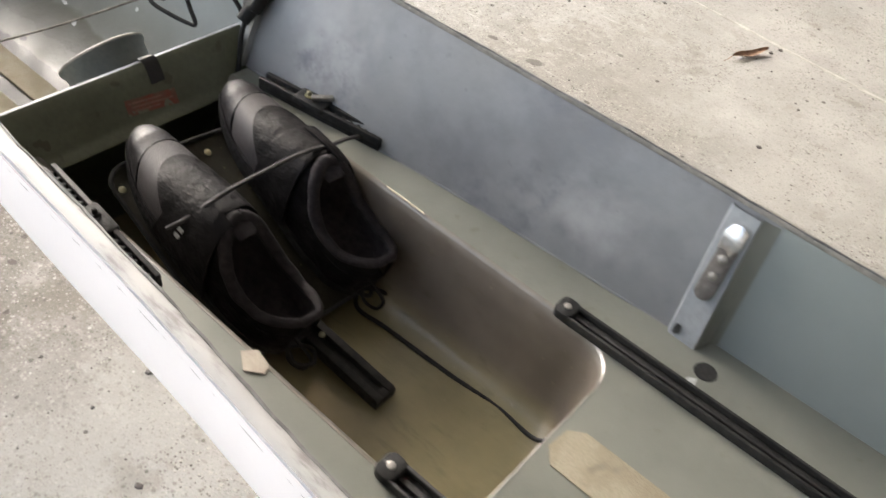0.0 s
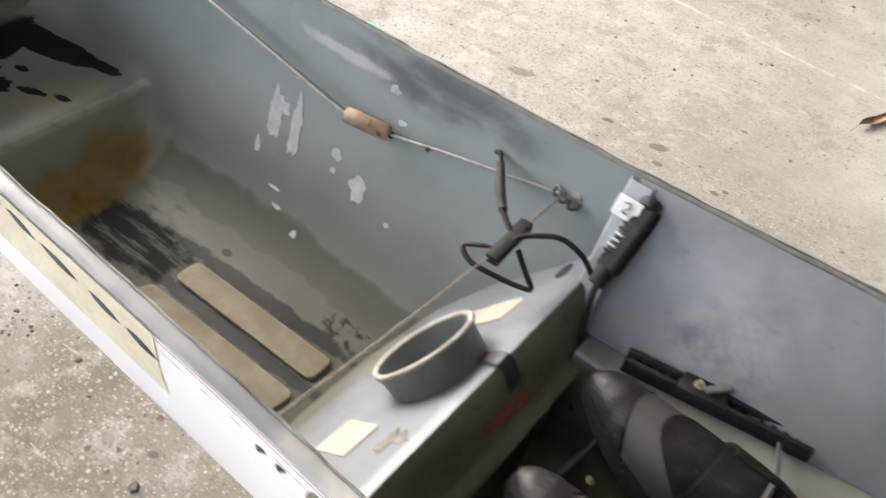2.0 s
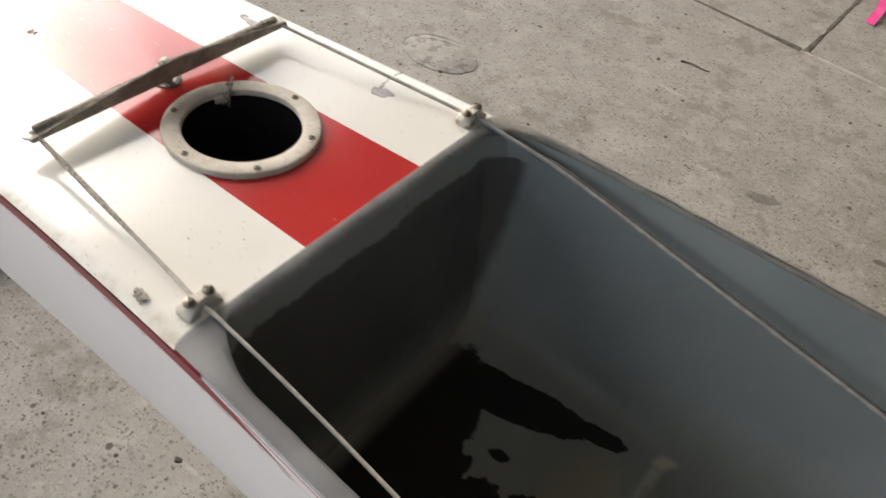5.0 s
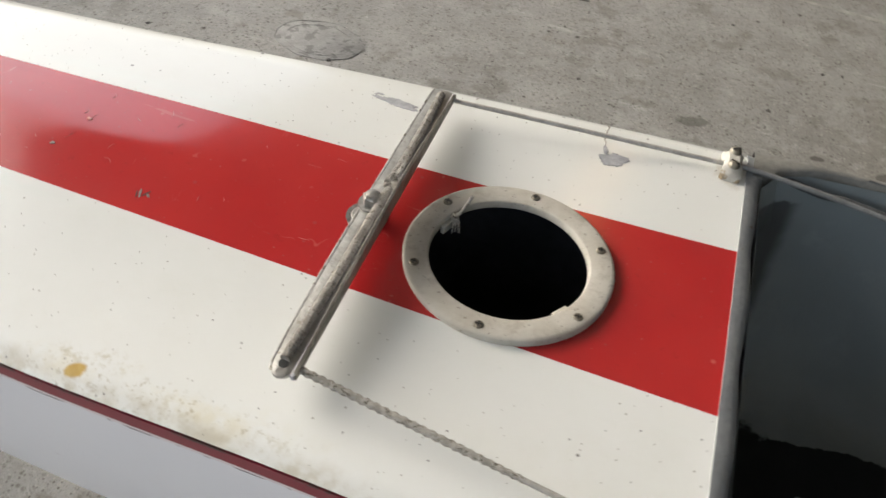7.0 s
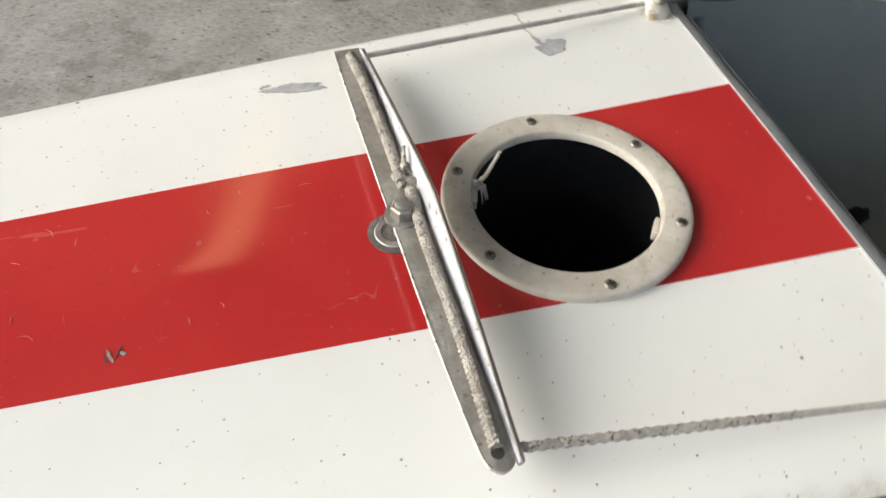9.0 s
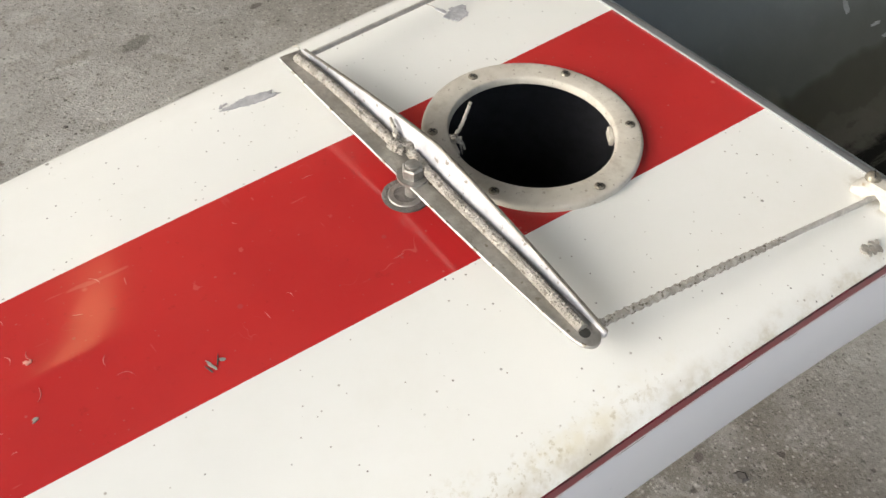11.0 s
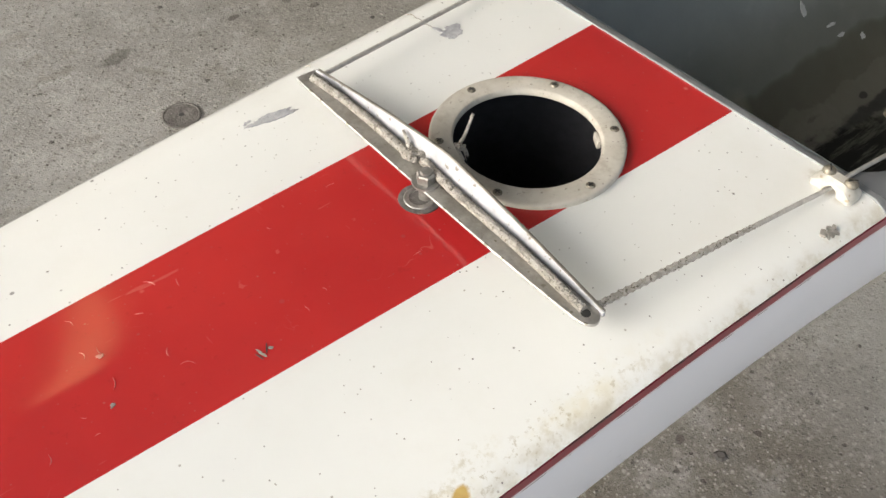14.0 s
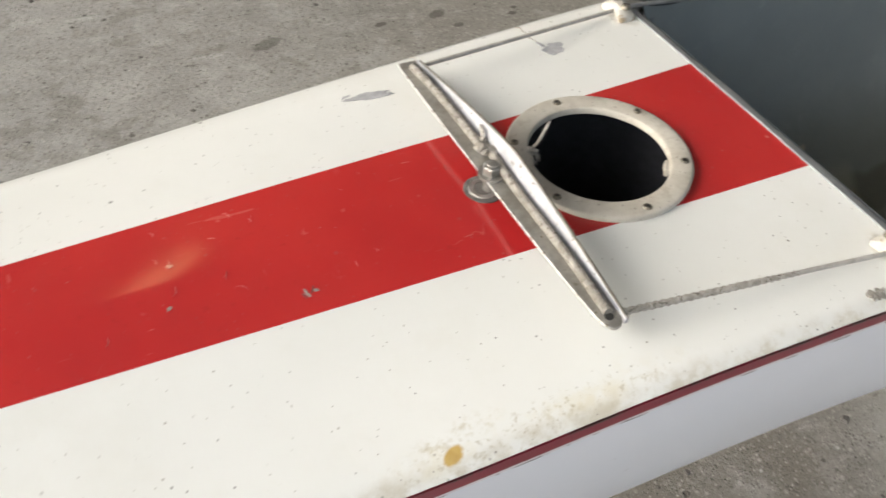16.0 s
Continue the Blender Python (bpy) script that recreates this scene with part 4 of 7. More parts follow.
def build_caps():
    for name, fn, sgn, mat, w0 in (("far_gunwale", far, 1, M_CAP, 0.0062), ("near_gunwale", near, -1, M_CAPN, 0.014)):
        rows = []
        n = 260
        for i in range(n + 1):
            x = 0.004 + 2.9 * i / n
            y = fn(x)
            w = w0 + 0.0015 * noise.noise((x * 14, sgn * 3, 1)) + 0.001 * noise.noise((x * 50, sgn * 3, 4))
            w += 0.034 * max(0.0, 1 - x / 0.075) ** 2
            h = 0.0028 + 0.0012 * noise.noise((x * 30, sgn, 7)) + 0.0009 * noise.noise((x * 90, sgn, 2))
            o, i_ = y + sgn * 0.0012, y - sgn * w
            rows.append([(x, o if sgn > 0 else o + 0.002, -0.010 if sgn > 0 else -0.0042), (x, o, -0.001 + h * 0.4), (x, y - sgn * w * 0.25, h), (x, y - sgn * w * 0.75, h * 0.9), (x, i_, h * 0.3), (x, i_ - sgn * 0.0005, -0.014)])
        part(name, grid(rows), mat, boat, "rough worn gunwale edge" if sgn > 0 else "scuffed grey gunwale edge", 70)
        if sgn > 0:
            part("edge_seam", tube([Vector(r[3]) + Vector((0, 0, -0.0004)) for r in rows[8:]], lambda t: 0.0011 + 0.0007 * noise.noise((t * 70, 5, 3)), 6), M_SEAM, boat, "dark rubbed line along the far gunwale")
        if sgn < 0:
            part("edge_seam", tube([Vector(r[4]) for r in rows[24:]], lambda t: 0.0017 + 0.0008 * noise.noise((t * 60, 0, 3)), 6), M_SEAM, boat, "dark rubbed seam along the near gunwale")


build_caps()

# -- bulkhead between the coxswain and the rower --
BOX = [(0.838, -0.330), (0.856, -0.306), (0.88, -0.268), (0.936, -0.205), (0.997, -0.146), (1.024, -0.1185), (1.034, -0.109), (1.042, -0.106), (1.049, -0.109), (1.056, -0.120), (1.0705, -0.160), (1.078, -0.1645), (1.0865, -0.166), (1.0890, -0.1685), (1.0865, -0.172), (1.05, -0.178), (1.02, -0.19), (1.02, -0.30), (1.10, -0.31)]


def slope_z(x):
    return float(np.interp(x, [p[0] for p in BOX[:8]], [p[1] for p in BOX[:8]]))


def seam_far(x):
    return float(np.interp(x, (1.04, 1.31, 1.42, 1.58, 1.71, 3), (0.098, 0.109, 0.119, 0.127, 0.134, 0.14)))


def seam_near(x):
    return 2 * mid(x) - seam_far(x) - 0.030


def build_bulkhead():
    top = BOX[:8]
    rows = [[(x, wall_near(x, z) - 0.004 + (wall_far(x, z) - wall_near(x, z) + 0.008) * j / 16, z) for j in range(17)] for x, z in top]
    part("bulkhead_top", grid(rows), M_LINER2, boat, "sloping grey top of the bulkhead", 50)
    rows = []
    for x, z in BOX[7:]:
        f = float(np.interp(z, (-0.15, -0.10), (seam_far(1.06) + 0.02, wall_far(x, -0.1))))
        n_ = float(np.interp(z, (-0.15, -0.10), (seam_near(1.06) - 0.02, wall_near(x, -0.1))))
        f, n_ = min(f, wall_far(x, z) - 0.004), max(n_, wall_near(x, z) + 0.004)
        rows.append([(x, n_ - 0.004 + (f - n_ + 0.008) * j / 16, z) for j in range(17)])
    part("bulkhead_face", grid(rows), M_OLIVE, boat, "dull olive-green painted bulkhead face", 50)


M_LINER2 = slope_paint()
M_OLIVE = plain("dull olive-green paint", (0.098, 0.108, 0.070), (0.132, 0.143, 0.096), 9, 0.42, grain=140, spots=((0.075, 0.08, 0.05), 40, 0.36))
build_bulkhead()

# -- the rower's side walls, ledges and footwell --
LEDGE = -0.150


def build_sides():
    for name, top, low, sgn in (("far_side", far, seam_far, 1), ("near_side", near, seam_near, -1)):
        rows = []
        for i in range(60):
            x = 1.046 + 0.691 * i / 40 if i <= 40 else 1.7375 + 1.2 * (i - 41) / 18
            set_back = 0.018 if i > 40 and sgn > 0 else 0.0
            a, b = top(x) - sgn * 0.009, low(x) + set_back
            rows.append([(x, a + (b - a) * (t ** 0.85), -0.002 + (LEDGE + 0.002) * t) for t in (0, 0.15, 0.3, 0.5, 0.7, 0.9, 1)])
        part(name, grid(rows), M_SIDE, boat, "blue-grey side wall with pale hazy patches", 60)


build_sides()
WX0, WX1 = 1.075, 1.706


def well_ring(inset, z, r):
    """A ring of the footwell: rounded at its bow end."""
    c0, c1 = -0.066, -0.074
    h = 0.136 - inset
    x1 = WX1 - 0.4 * inset
    pts = [(WX0, c0 + h, z)]
    pts += [(WX0 + (x1 - r - WX0) * t, c0 + (c1 - c0) * t + h, z) for t in (0.25, 0.5, 0.75)]
    pts += [(x1 - r + r * math.sin(radians(a)), c1 + h - r + r * math.cos(radians(a)), z) for a in range(0, 91, 10)]
    pts += [(x1, c1 + (h - r) * t, z) for t in (0.5, 0, -0.5)]
    pts += [(x1 - r + r * math.cos(radians(a)), c1 - h + r - r * math.sin(radians(a)), z) for a in range(0, 91, 10)]
    pts += [(WX0 + (x1 - r - WX0) * t, c0 + (c1 - c0) * t - h, z) for t in (0.75, 0.5, 0.25)]
    return pts + [(WX0, c0 - h, z)]


def build_well():
    R = 0.055
    rim = well_ring(0, LEDGE, R)
    rows = [well_ring(-0.0025, LEDGE + 0.0005, R), rim, well_ring(0.004, LEDGE - 0.004, R - 0.002), well_ring(0.009, -0.195, R - 0.004), well_ring(0.015, -0.225, R - 0.006), well_ring(0.022, -0.250, R - 0.008), well_ring(0.030, -0.267, R - 0.010), well_ring(0.041, -0.280, R - 0.014), well_ring(0.055, -0.288, R - 0.020), well_ring(0.072, -0.292, R - 0.026)]
    bm = grid(rows)
    bm.verts.ensure_lookup_table()
    m = len(rim)
    last = [bm.verts[(len(rows) - 1) * m + k] for k in range(m)]
    for k in range(m // 2 - 1):
        bm.faces.new((last[k], last[k + 1], last[m - 2 - k], last[m - 1 - k]))
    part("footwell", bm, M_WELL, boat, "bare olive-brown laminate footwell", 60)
    bm = bmesh.new()
    inner = [bm.verts.new(p) for p in well_ring(-0.0025, LEDGE, R)]
    xs = [1.075 + 1.85 * i / 24 for i in range(25)]
    outer = [bm.verts.new((x, seam_far(x) + (0.024 if x > 1.735 else 0.004), LEDGE)) for x in xs] + [bm.verts.new((x, seam_near(x) - 0.004, LEDGE)) for x in xs[::-1]]
    loop = inner[::-1] + outer
    edges = [bm.edges.new((loop[i], loop[(i + 1) % len(loop)])) for i in range(len(loop))]
    bmesh.ops.triangle_fill(bm, edges=edges, use_beauty=True, use_dissolve=False)
    part("side_deck", bm, M_GREEN, boat, "pale grey-green inner deck round the footwell")


build_well()


# -- fittings of the stern deck --
M_INSIDE = plain("dark blue-grey for the hatch's shade", (0.060, 0.060, 0.066), (0.085, 0.085, 0.092), 12, 0.9, grain=120, spec=0.2)


def build_hatch():
    z = deck_z(HX, HY) + 0.0005
    m = Matrix.Translation((HX, HY, z))
    bm = lathe([(0.0715, -0.004), (0.0715, 0.0026), (0.0707, 0.0036), (0.0690, 0.0040), (0.0556, 0.0040), (0.0548, 0.0037), (0.0543, 0.0030), (0.0538, 0.0010), (0.0537, -0.0012), (0.0545, -0.0022), (0.0590, -0.0024)], m, 72, cap=False)
    ring = part("hatch_ring", bm, M_RING, boat, "aged ivory plastic ring of an open deck hatch")
    for k in range(6):
        a = radians(88 + 60 * k)
        screw((HX + 0.0645 * math.cos(a), HY + 0.0645 * math.sin(a), z + 0.0040), (0, 0, 1), 0.0034, ring)
    for a in (-35, 160):
        c = radians(a)
        part("bayonet_notch", box(-0.001, 0.002, -0.006, 0.006, -0.006, 0.0004, 0.0004, Matrix.Translation((HX + 0.0515 * math.cos(c), HY + 0.0515 * math.sin(c), z)) @ Matrix.Rotation(c, 4, "Z")), M_RING, ring)
    line = spline([(-0.1990, 0.0195, z - 0.004), (-0.1945, 0.0205, z + 0.003), (-0.1905, 0.0195, 0.012), (-0.1870, 0.0190, 0.0215), (-0.1842, 0.0186, 0.030)], 8)
    tuft = [tube(spline([(-0.1935, 0.0200, z), (-0.1935 + 0.003 * math.cos(q), 0.018 + 0.003 * math.sin(q), z + 0.0005), (-0.1930 + 0.004 * math.cos(q), 0.0165 + 0.004 * math.sin(q), z - 0.006 - 0.002 * math.cos(3 * q))], 4), lambda t: 0.0009 * (1 - 0.6 * t), 5) for q in (-1.2, -0.6, 0.0, 0.5, 1.1, 2.4, 3.6, 4.6)]
    lump = tube(spline([(-0.1945 + 0.0025 * math.cos(2.1 * i), 0.0195 + 0.003 * math.sin(1.7 * i), z + 0.002 + 0.0018 * math.sin(2.9 * i)) for i in range(9)], 6), 0.0014, 6)
    part("cord_end", join(tube(line, lambda t: 0.0015 - 0.0004 * t, 7, 1600), lump, *tuft), M_ROPE, ring, "frayed end of pale cord tied to the hatch")
    # dark tub added under the hatch in place of the shade inside
    part("compartment", lathe([(0.001, -0.26), (0.10, -0.26), (0.12, -0.24), (0.12, -0.012), (0.075, -0.006), (0.0580, -0.0028)], m, 32, cap=False), M_INSIDE, boat, "added dark tub for the unlit inside of the stern compartment")


build_hatch()


def build_fairlead(y0, name):
    """A white saddle through which the steering cord runs."""
    x = -0.013
    z = deck_z(x, y0)
    rows = []
    for i in range(17):
        t = -1 + i / 8
        y = y0 + 0.0165 * t
        h = 0.0035 + 0.0075 * max(0, 1 - abs(t) ** 2.6) if abs(t) > 0.5 else 0.0110
        low = 0.0055 * math.sqrt(max(0, 1 - (t / 0.36) ** 2)) if abs(t) < 0.36 else -0.001
        w = 0.0085 - 0.002 * (1 - abs(t)) if abs(t) < 0.9 else 0.006
        rows.append([(x - w, y, z + low), (x - w, y, z + h * 0.75), (x - w * 0.6, y, z + h), (x + w * 0.6, y, z + h), (x + w, y, z + h * 0.75), (x + w, y, z + low)])
    lead = part(name, grid(rows, closed=True, cap=True), M_WHITE, boat, "white nylon cord guide screwed to the deck")
    for s in (-1, 1):
        part("dome_screw", lathe([(0.0048, 0.0), (0.0048, 0.0012), (0.0040, 0.0030), (0.0022, 0.0041), (0.0005, 0.0044)], Matrix.Translation((x, y0 + s * 0.0088, z + 0.0104)), 16), M_DULL, lead, "domed tarnished screw")
        part("screw_slot", box(-0.0034, 0.0034, -0.0005, 0.0005, 0.0034, 0.00455, 0, Matrix.Translation((x, y0 + s * 0.0088, z + 0.0104)) @ Matrix.Rotation(0.6 * s, 4, "Z")), M_INK, lead)
    return lead


build_fairlead(0.166, "fairlead")
build_fairlead(-0.1715, "fairlead")

bush = part("rudder_bush", lathe([(0.0108, 0.0), (0.0108, 0.0016), (0.0102, 0.0022), (0.0072, 0.0022), (0.0066, 0.0008)], Matrix.Translation((-0.2505, -0.0050, deck_z(-0.2505, 0) - 0.0005)), 28), M_STEEL, boat, "steel bush of the rudder post")
part("bush_seal", lathe([(0.0145, 0.0), (0.0143, 0.0010), (0.0115, 0.0014)], Matrix.Translation((-0.2505, -0.0050, deck_z(-0.2505, 0) - 0.0003)), 28), M_IRON, bush)


def deck_mark(name, at, outline, mat, turn=0.0, label="", lift=0.0006):
    """A thin flaked patch lying on the deck."""
    c, s = math.cos(turn), math.sin(turn)
    bm = bmesh.new()
    pts = [(at[0] + x * c - y * s, at[1] + x * s + y * c) for x, y in outline]
    bm.faces.new([bm.verts.new((x, y, deck_z(x, y) + lift)) for x, y in pts])
    ext = bmesh.ops.extrude_face_region(bm, geom=list(bm.faces))
    bmesh.ops.translate(bm, vec=(0, 0, -lift * 1.5), verts=[v for v in ext["geom"] if isinstance(v, bmesh.types.BMVert)])
    return part(name, bm, mat, boat, label)


rng = random.Random(5)
M_HAIR = plain("fine dirty hairline crack", (0.22, 0.19, 0.155), (0.40, 0.37, 0.32), 90, 0.6)
M_DULLCHIP = plain("dirty broken filler", (0.24, 0.22, 0.19), (0.40, 0.38, 0.34), 120, 0.7, grain=300)
deck_mark("bare_patch", (-0.279, 0.1325), ragged(rng, 0.0185, 0.0044, 60, 0.28), M_SCUFF, -0.05, "bare grey patch in the white deck paint")
deck_mark("bare_patch", (-0.2975, 0.1385), ragged(rng, 0.0030, 0.0012, 14, 0.7), M_SCUFF, 0.5)
deck_mark("bare_patch", (-0.102, 0.137), ragged(rng, 0.0105, 0.0078, 44, 0.24), M_SCUFF, 0.2)
deck_mark("bare_patch", (-0.1095, 0.1465), ragged(rng, 0.0018, 0.0055, 20, 0.3), M_SCUFF, 0.2)
for i in range(11):
    deck_mark("bare_patch", (-0.053 + rng.uniform(-0.007, 0.007), -0.1925 + rng.uniform(-0.0035, 0.0035)), ragged(rng, 0.0022, 0.0016, 10, 0.25), M_DULLCHIP, rng.uniform(0, 3), lift=rng.uniform(0.0005, 0.0013))
for dx, dy, a in ((-0.4005, -0.049, 1.9), (-0.3945, -0.0465, 1.0)):
    deck_mark("flaked_chip", (dx, dy), ragged(rng, 0.0034, 0.00034, 12, 0.3), M_GRIT, a, lift=0.0004)
deck_mark("bare_patch", (-0.3985, -0.0475), ragged(rng, 0.0034, 0.0009, 14, 0.3), M_DULLCHIP, 1.9, lift=0.0005)
deck_mark("bare_patch", (-0.3925, -0.0475), ragged(rng, 0.0018, 0.0008, 12, 0.3), M_DULLCHIP, 2.4, lift=0.0005)
deck_mark("paint_drip", (-0.47, 0.002), ragged(rng, 0.0018, 0.0014, 12, 0.6), plain("salmon filler", (0.62, 0.26, 0.2), (0.7, 0.35, 0.28), 50, 0.5), 0.3)
deck_mark("paint_drip", (-0.478, -0.030), ragged(rng, 0.002, 0.0008, 12, 0.5), M_HAIR, 0.3)


def deck_crack(pts, w):
    """A crooked hairline that follows the deck."""
    rows = []
    for p in spline([(x, y, 0) for x, y in pts], 8):
        k = w * (0.7 + 0.6 * noise.noise((p.x * 200, p.y * 300, 2)))
        rows.append([(p.x - k, p.y, deck_z(p.x, p.y) - 0.0003), (p.x, p.y, deck_z(p.x, p.y) + 0.0005), (p.x + k, p.y, deck_z(p.x, p.y) - 0.0003)])
    part("crack", grid(rows), M_HAIR, boat, "dirty hairline crack in the deck paint")


deck_crack([(-0.2225, 0.166), (-0.2215, 0.170), (-0.2225, 0.174), (-0.2215, 0.178)], 0.0006)
deck_crack([(-0.1105, 0.151), (-0.1115, 0.157), (-0.1130, 0.160), (-0.1115, 0.166), (-0.1130, 0.172), (-0.1120, 0.177), (-0.1135, 0.181), (-0.1125, 0.1855)], 0.0009)

M_NICK = plain("pale scratched red paint", (0.54, 0.10, 0.085), (0.63, 0.22, 0.18), 80, 0.5)
rng_s = random.Random(31)
for i in range(17):
    x, y = rng_s.uniform(-0.52, -0.28), rng_s.uniform(-0.050, 0.045)
    a, l, b = rng_s.uniform(0, 3.14), rng_s.uniform(0.0012, 0.0042), rng_s.uniform(-0.5, 0.5)
    rows = []
    for k in range(9):
        t = -1 + k / 4
        u, v = l * t, l * b * (1 - t * t)
        px, py = x + u * math.cos(a) - v * math.sin(a), y + u * math.sin(a) + v * math.cos(a)
        w = 0.00022 * (1.05 - t * t)
        nx, ny = -math.sin(a), math.cos(a)
        rows.append([(px + nx * w * q, py + ny * w * q, deck_z(px, py) + (0.0003 if q == 0 else 0.0001)) for q in (-1, 0, 1)])
    part("scratch", grid(rows), M_NICK, boat)

# -- steering yoke on the rudder post --
YX, YZ = -0.242, 0.0205
yoke = thing("rudder_yoke", (YX, -0.006, 0.005), "weathered aluminium rudder yoke with a white-painted upright web", "rudder yoke")
YN, YF = -0.157, 0.1395
M_RIM = plain("pale chipped metal edge", (0.42, 0.41, 0.385), (0.62, 0.61, 0.585), 90, 0.5, 0.3, grain=300, spots=((0.25, 0.225, 0.18), 150, 0.42))
M_LASH = plain("dirty grey-brown braided cord", (0.29, 0.268, 0.232), (0.44, 0.412, 0.368), 170, 0.95, grain=900, depth=0.0018, spots=((0.17, 0.15, 0.125), 330, 0.40))
M_BACK = plain("brown weathered metal", (0.20, 0.185, 0.155), (0.31, 0.29, 0.25), 60, 0.6, 0.4, grain=250, depth=0.0006)


def build_yoke():
    L, c = (YF - YN) / 2, (YF + YN) / 2
    out = [-1, -0.993, -0.98, -0.96, -0.93] + [-0.9 + 0.1 * i for i in range(19)] + [0.95, 0.975, 0.99, 0.996, 1]

    def nose(t):
        """The near tip is round, the far one cut off with small corners."""
        if t < 0:
            return math.sqrt(max(0.0, 1 - (max(0, -t - 0.93) / 0.0705) ** 2))
        return 0.86 + 0.14 * math.sqrt(max(0.0, 1 - (max(0, t - 0.975) / 0.0252) ** 2))

    flange = [(YX - 0.001 - (0.0095 - (0.003 if t < 0 else 0.0008) * abs(t) ** 3) * nose(t), c + L * t) for t in out] + [(YX - 0.001 + 0.0085 * nose(t), c + L * t) for t in out[::-1]]
    part("flange", slab(flange, 0.0028, Matrix.Translation((0, 0, YZ)), 0.0007), M_ALU, yoke, "dull grey metal flange")
    rows = []
    for i in range(33):
        t = -1 + i / 16
        y = c + L * t * 0.985
        h = 0.0008 + 0.0172 * (1 - abs(t) ** 1.25)
        x = YX + 0.0072 + 0.0030 * (1 - abs(t) ** 1.2)
        rows.append([(YX + 0.0062, y, YZ - 0.0026), (YX + 0.0062, y, YZ + 0.0006), (x - 0.0003, y, YZ + h), (x + 0.0007, y, YZ + h), (YX + 0.0085, y, YZ - 0.0026)])
    part("web", grid(rows, closed=True, cap=True), M_WEB, yoke, "upright web painted white, chipped along the edge")
    rows = []
    for i in range(33):
        t = -1 + i / 16
        y = c + L * t * 0.98
        h = 0.0011 + 0.0172 * (1 - abs(t) ** 1.25)
        x = YX + 0.0072 + 0.0030 * (1 - abs(t) ** 1.2)
        rows.append([(YX + 0.0087, y, YZ - 0.0028), (x + 0.0014, y, YZ + h), (x + 0.0020, y, YZ + h), (YX + 0.0095, y, YZ - 0.0028)])
    part("web_back", grid(rows, closed=True, cap=True), M_BACK, yoke, "brown weathered metal back of the web")
    rim = [Vector((x, y, YZ - 0.0004)) for x, y in flange[2:len(out) - 2]]
    part("flange_rim", tube(rim, lambda t: 0.00085 + 0.0003 * noise.noise((t * 60, 2, 1)), 6), M_RIM, yoke, "pale chipped edge of the flange")
    crest = [Vector((YX + 0.0077 + 0.0030 * (1 - abs(t) ** 1.2), c + L * t * 0.97, YZ + 0.0009 + 0.0172 * (1 - abs(t) ** 1.25))) for t in np.linspace(-1, 1, 90)]
    part("web_crest", tube(crest, lambda t: 0.0007 + 0.0004 * noise.noise((t * 90, 5, 1)), 6), M_BACK, yoke, "top edge chipped down to brown metal")
    for y in (YN + 0.009, YF - 0.009):
        part("end_hole", lathe([(0.0030, 0), (0.0030, 0.0004), (0.0016, 0.0005)], Matrix.Translation((YX - 0.001, y, YZ)), 16), M_INK, yoke)
    m = Matrix.Translation((-0.2465, -0.0065, YZ))
    part("washer", lathe([(0.0095, 0), (0.0095, 0.0014), (0.006, 0.0015)], m, 24), M_STEEL, yoke)
    part("nut", lathe([(0.0066, 0.0015), (0.0066, 0.0072), (0.0057, 0.0083), (0.004, 0.0083)], m, 6), M_STEEL, yoke, "hexagon nut", angle=25)
    part("stud_end", lathe([(0.0042, 0.0078), (0.0042, 0.0098), (0.0034, 0.0104)], m, 16), M_STEEL, yoke)
    part("rudder_post", lathe([(0.0046, -0.022), (0.0046, -0.0028)], m, 18), M_STEEL, yoke, "threaded steel rudder post")
    # cord that lies in the corner of the yoke, knotted near the middle
    a = spline([(YX - 0.001, YF - 0.010, YZ + 0.002), (YX + 0.001, 0.09, YZ + 0.0035), (YX + 0.001, 0.03, YZ + 0.004), (YX + 0.0, 0.012, YZ + 0.006)], 60)
    part("lashing", tube(a, 0.0032, 9, 2200), M_LASH, yoke, "braided cord lying along the yoke")
    b = spline([(YX - 0.001, YN + 0.011, YZ + 0.002), (YX + 0.001, -0.09, YZ + 0.0035), (YX + 0.0015, -0.03, YZ + 0.004), (YX + 0.003, 0.006, YZ + 0.006)], 60)
    part("lashing", tube(b, 0.0031, 9, 2200), M_LASH, yoke, "braided cord lying along the yoke")
    k = [(YX + 0.0030 + 0.0046 * math.cos(1.9 * i), 0.0165 + 0.0072 * math.sin(1.3 * i), YZ + 0.0042 + 0.0022 * math.sin(2.4 * i)) for i in range(17)]
    part("knot", tube(spline(k, 14), 0.0020, 8, 2200), M_LASH, yoke, "lumpy cord knot")
    part("cord_tail", tube(spline([(YX + 0.003, 0.020, YZ + 0.006), (YX + 0.0045, 0.025, YZ + 0.0105), (YX + 0.006, 0.031, YZ + 0.0135)], 5), lambda t: 0.0019 * (1 - 0.5 * t), 7, 900), M_ROPE, yoke)


build_yoke()


def cord(name, pts, r, mat, label, category="cord", twist=0.0, n=12, sides=8):
    ln = spline(pts, n)
    ob = new(name, mesh_of(name, tube(ln, r, sides, twist), mat, 60))
    return tagged(ob, label, category)


FZ = 0.0045
M_DARKLINE = plain("dark grey line", (0.075, 0.076, 0.077), (0.12, 0.12, 0.12), 120, 0.7, grain=500)


def run(a, b, n=4):
    """Points on a straight line from a to b."""
    return [tuple(Vector(a).lerp(Vector(b), i / n)) for i in range(n + 1)]


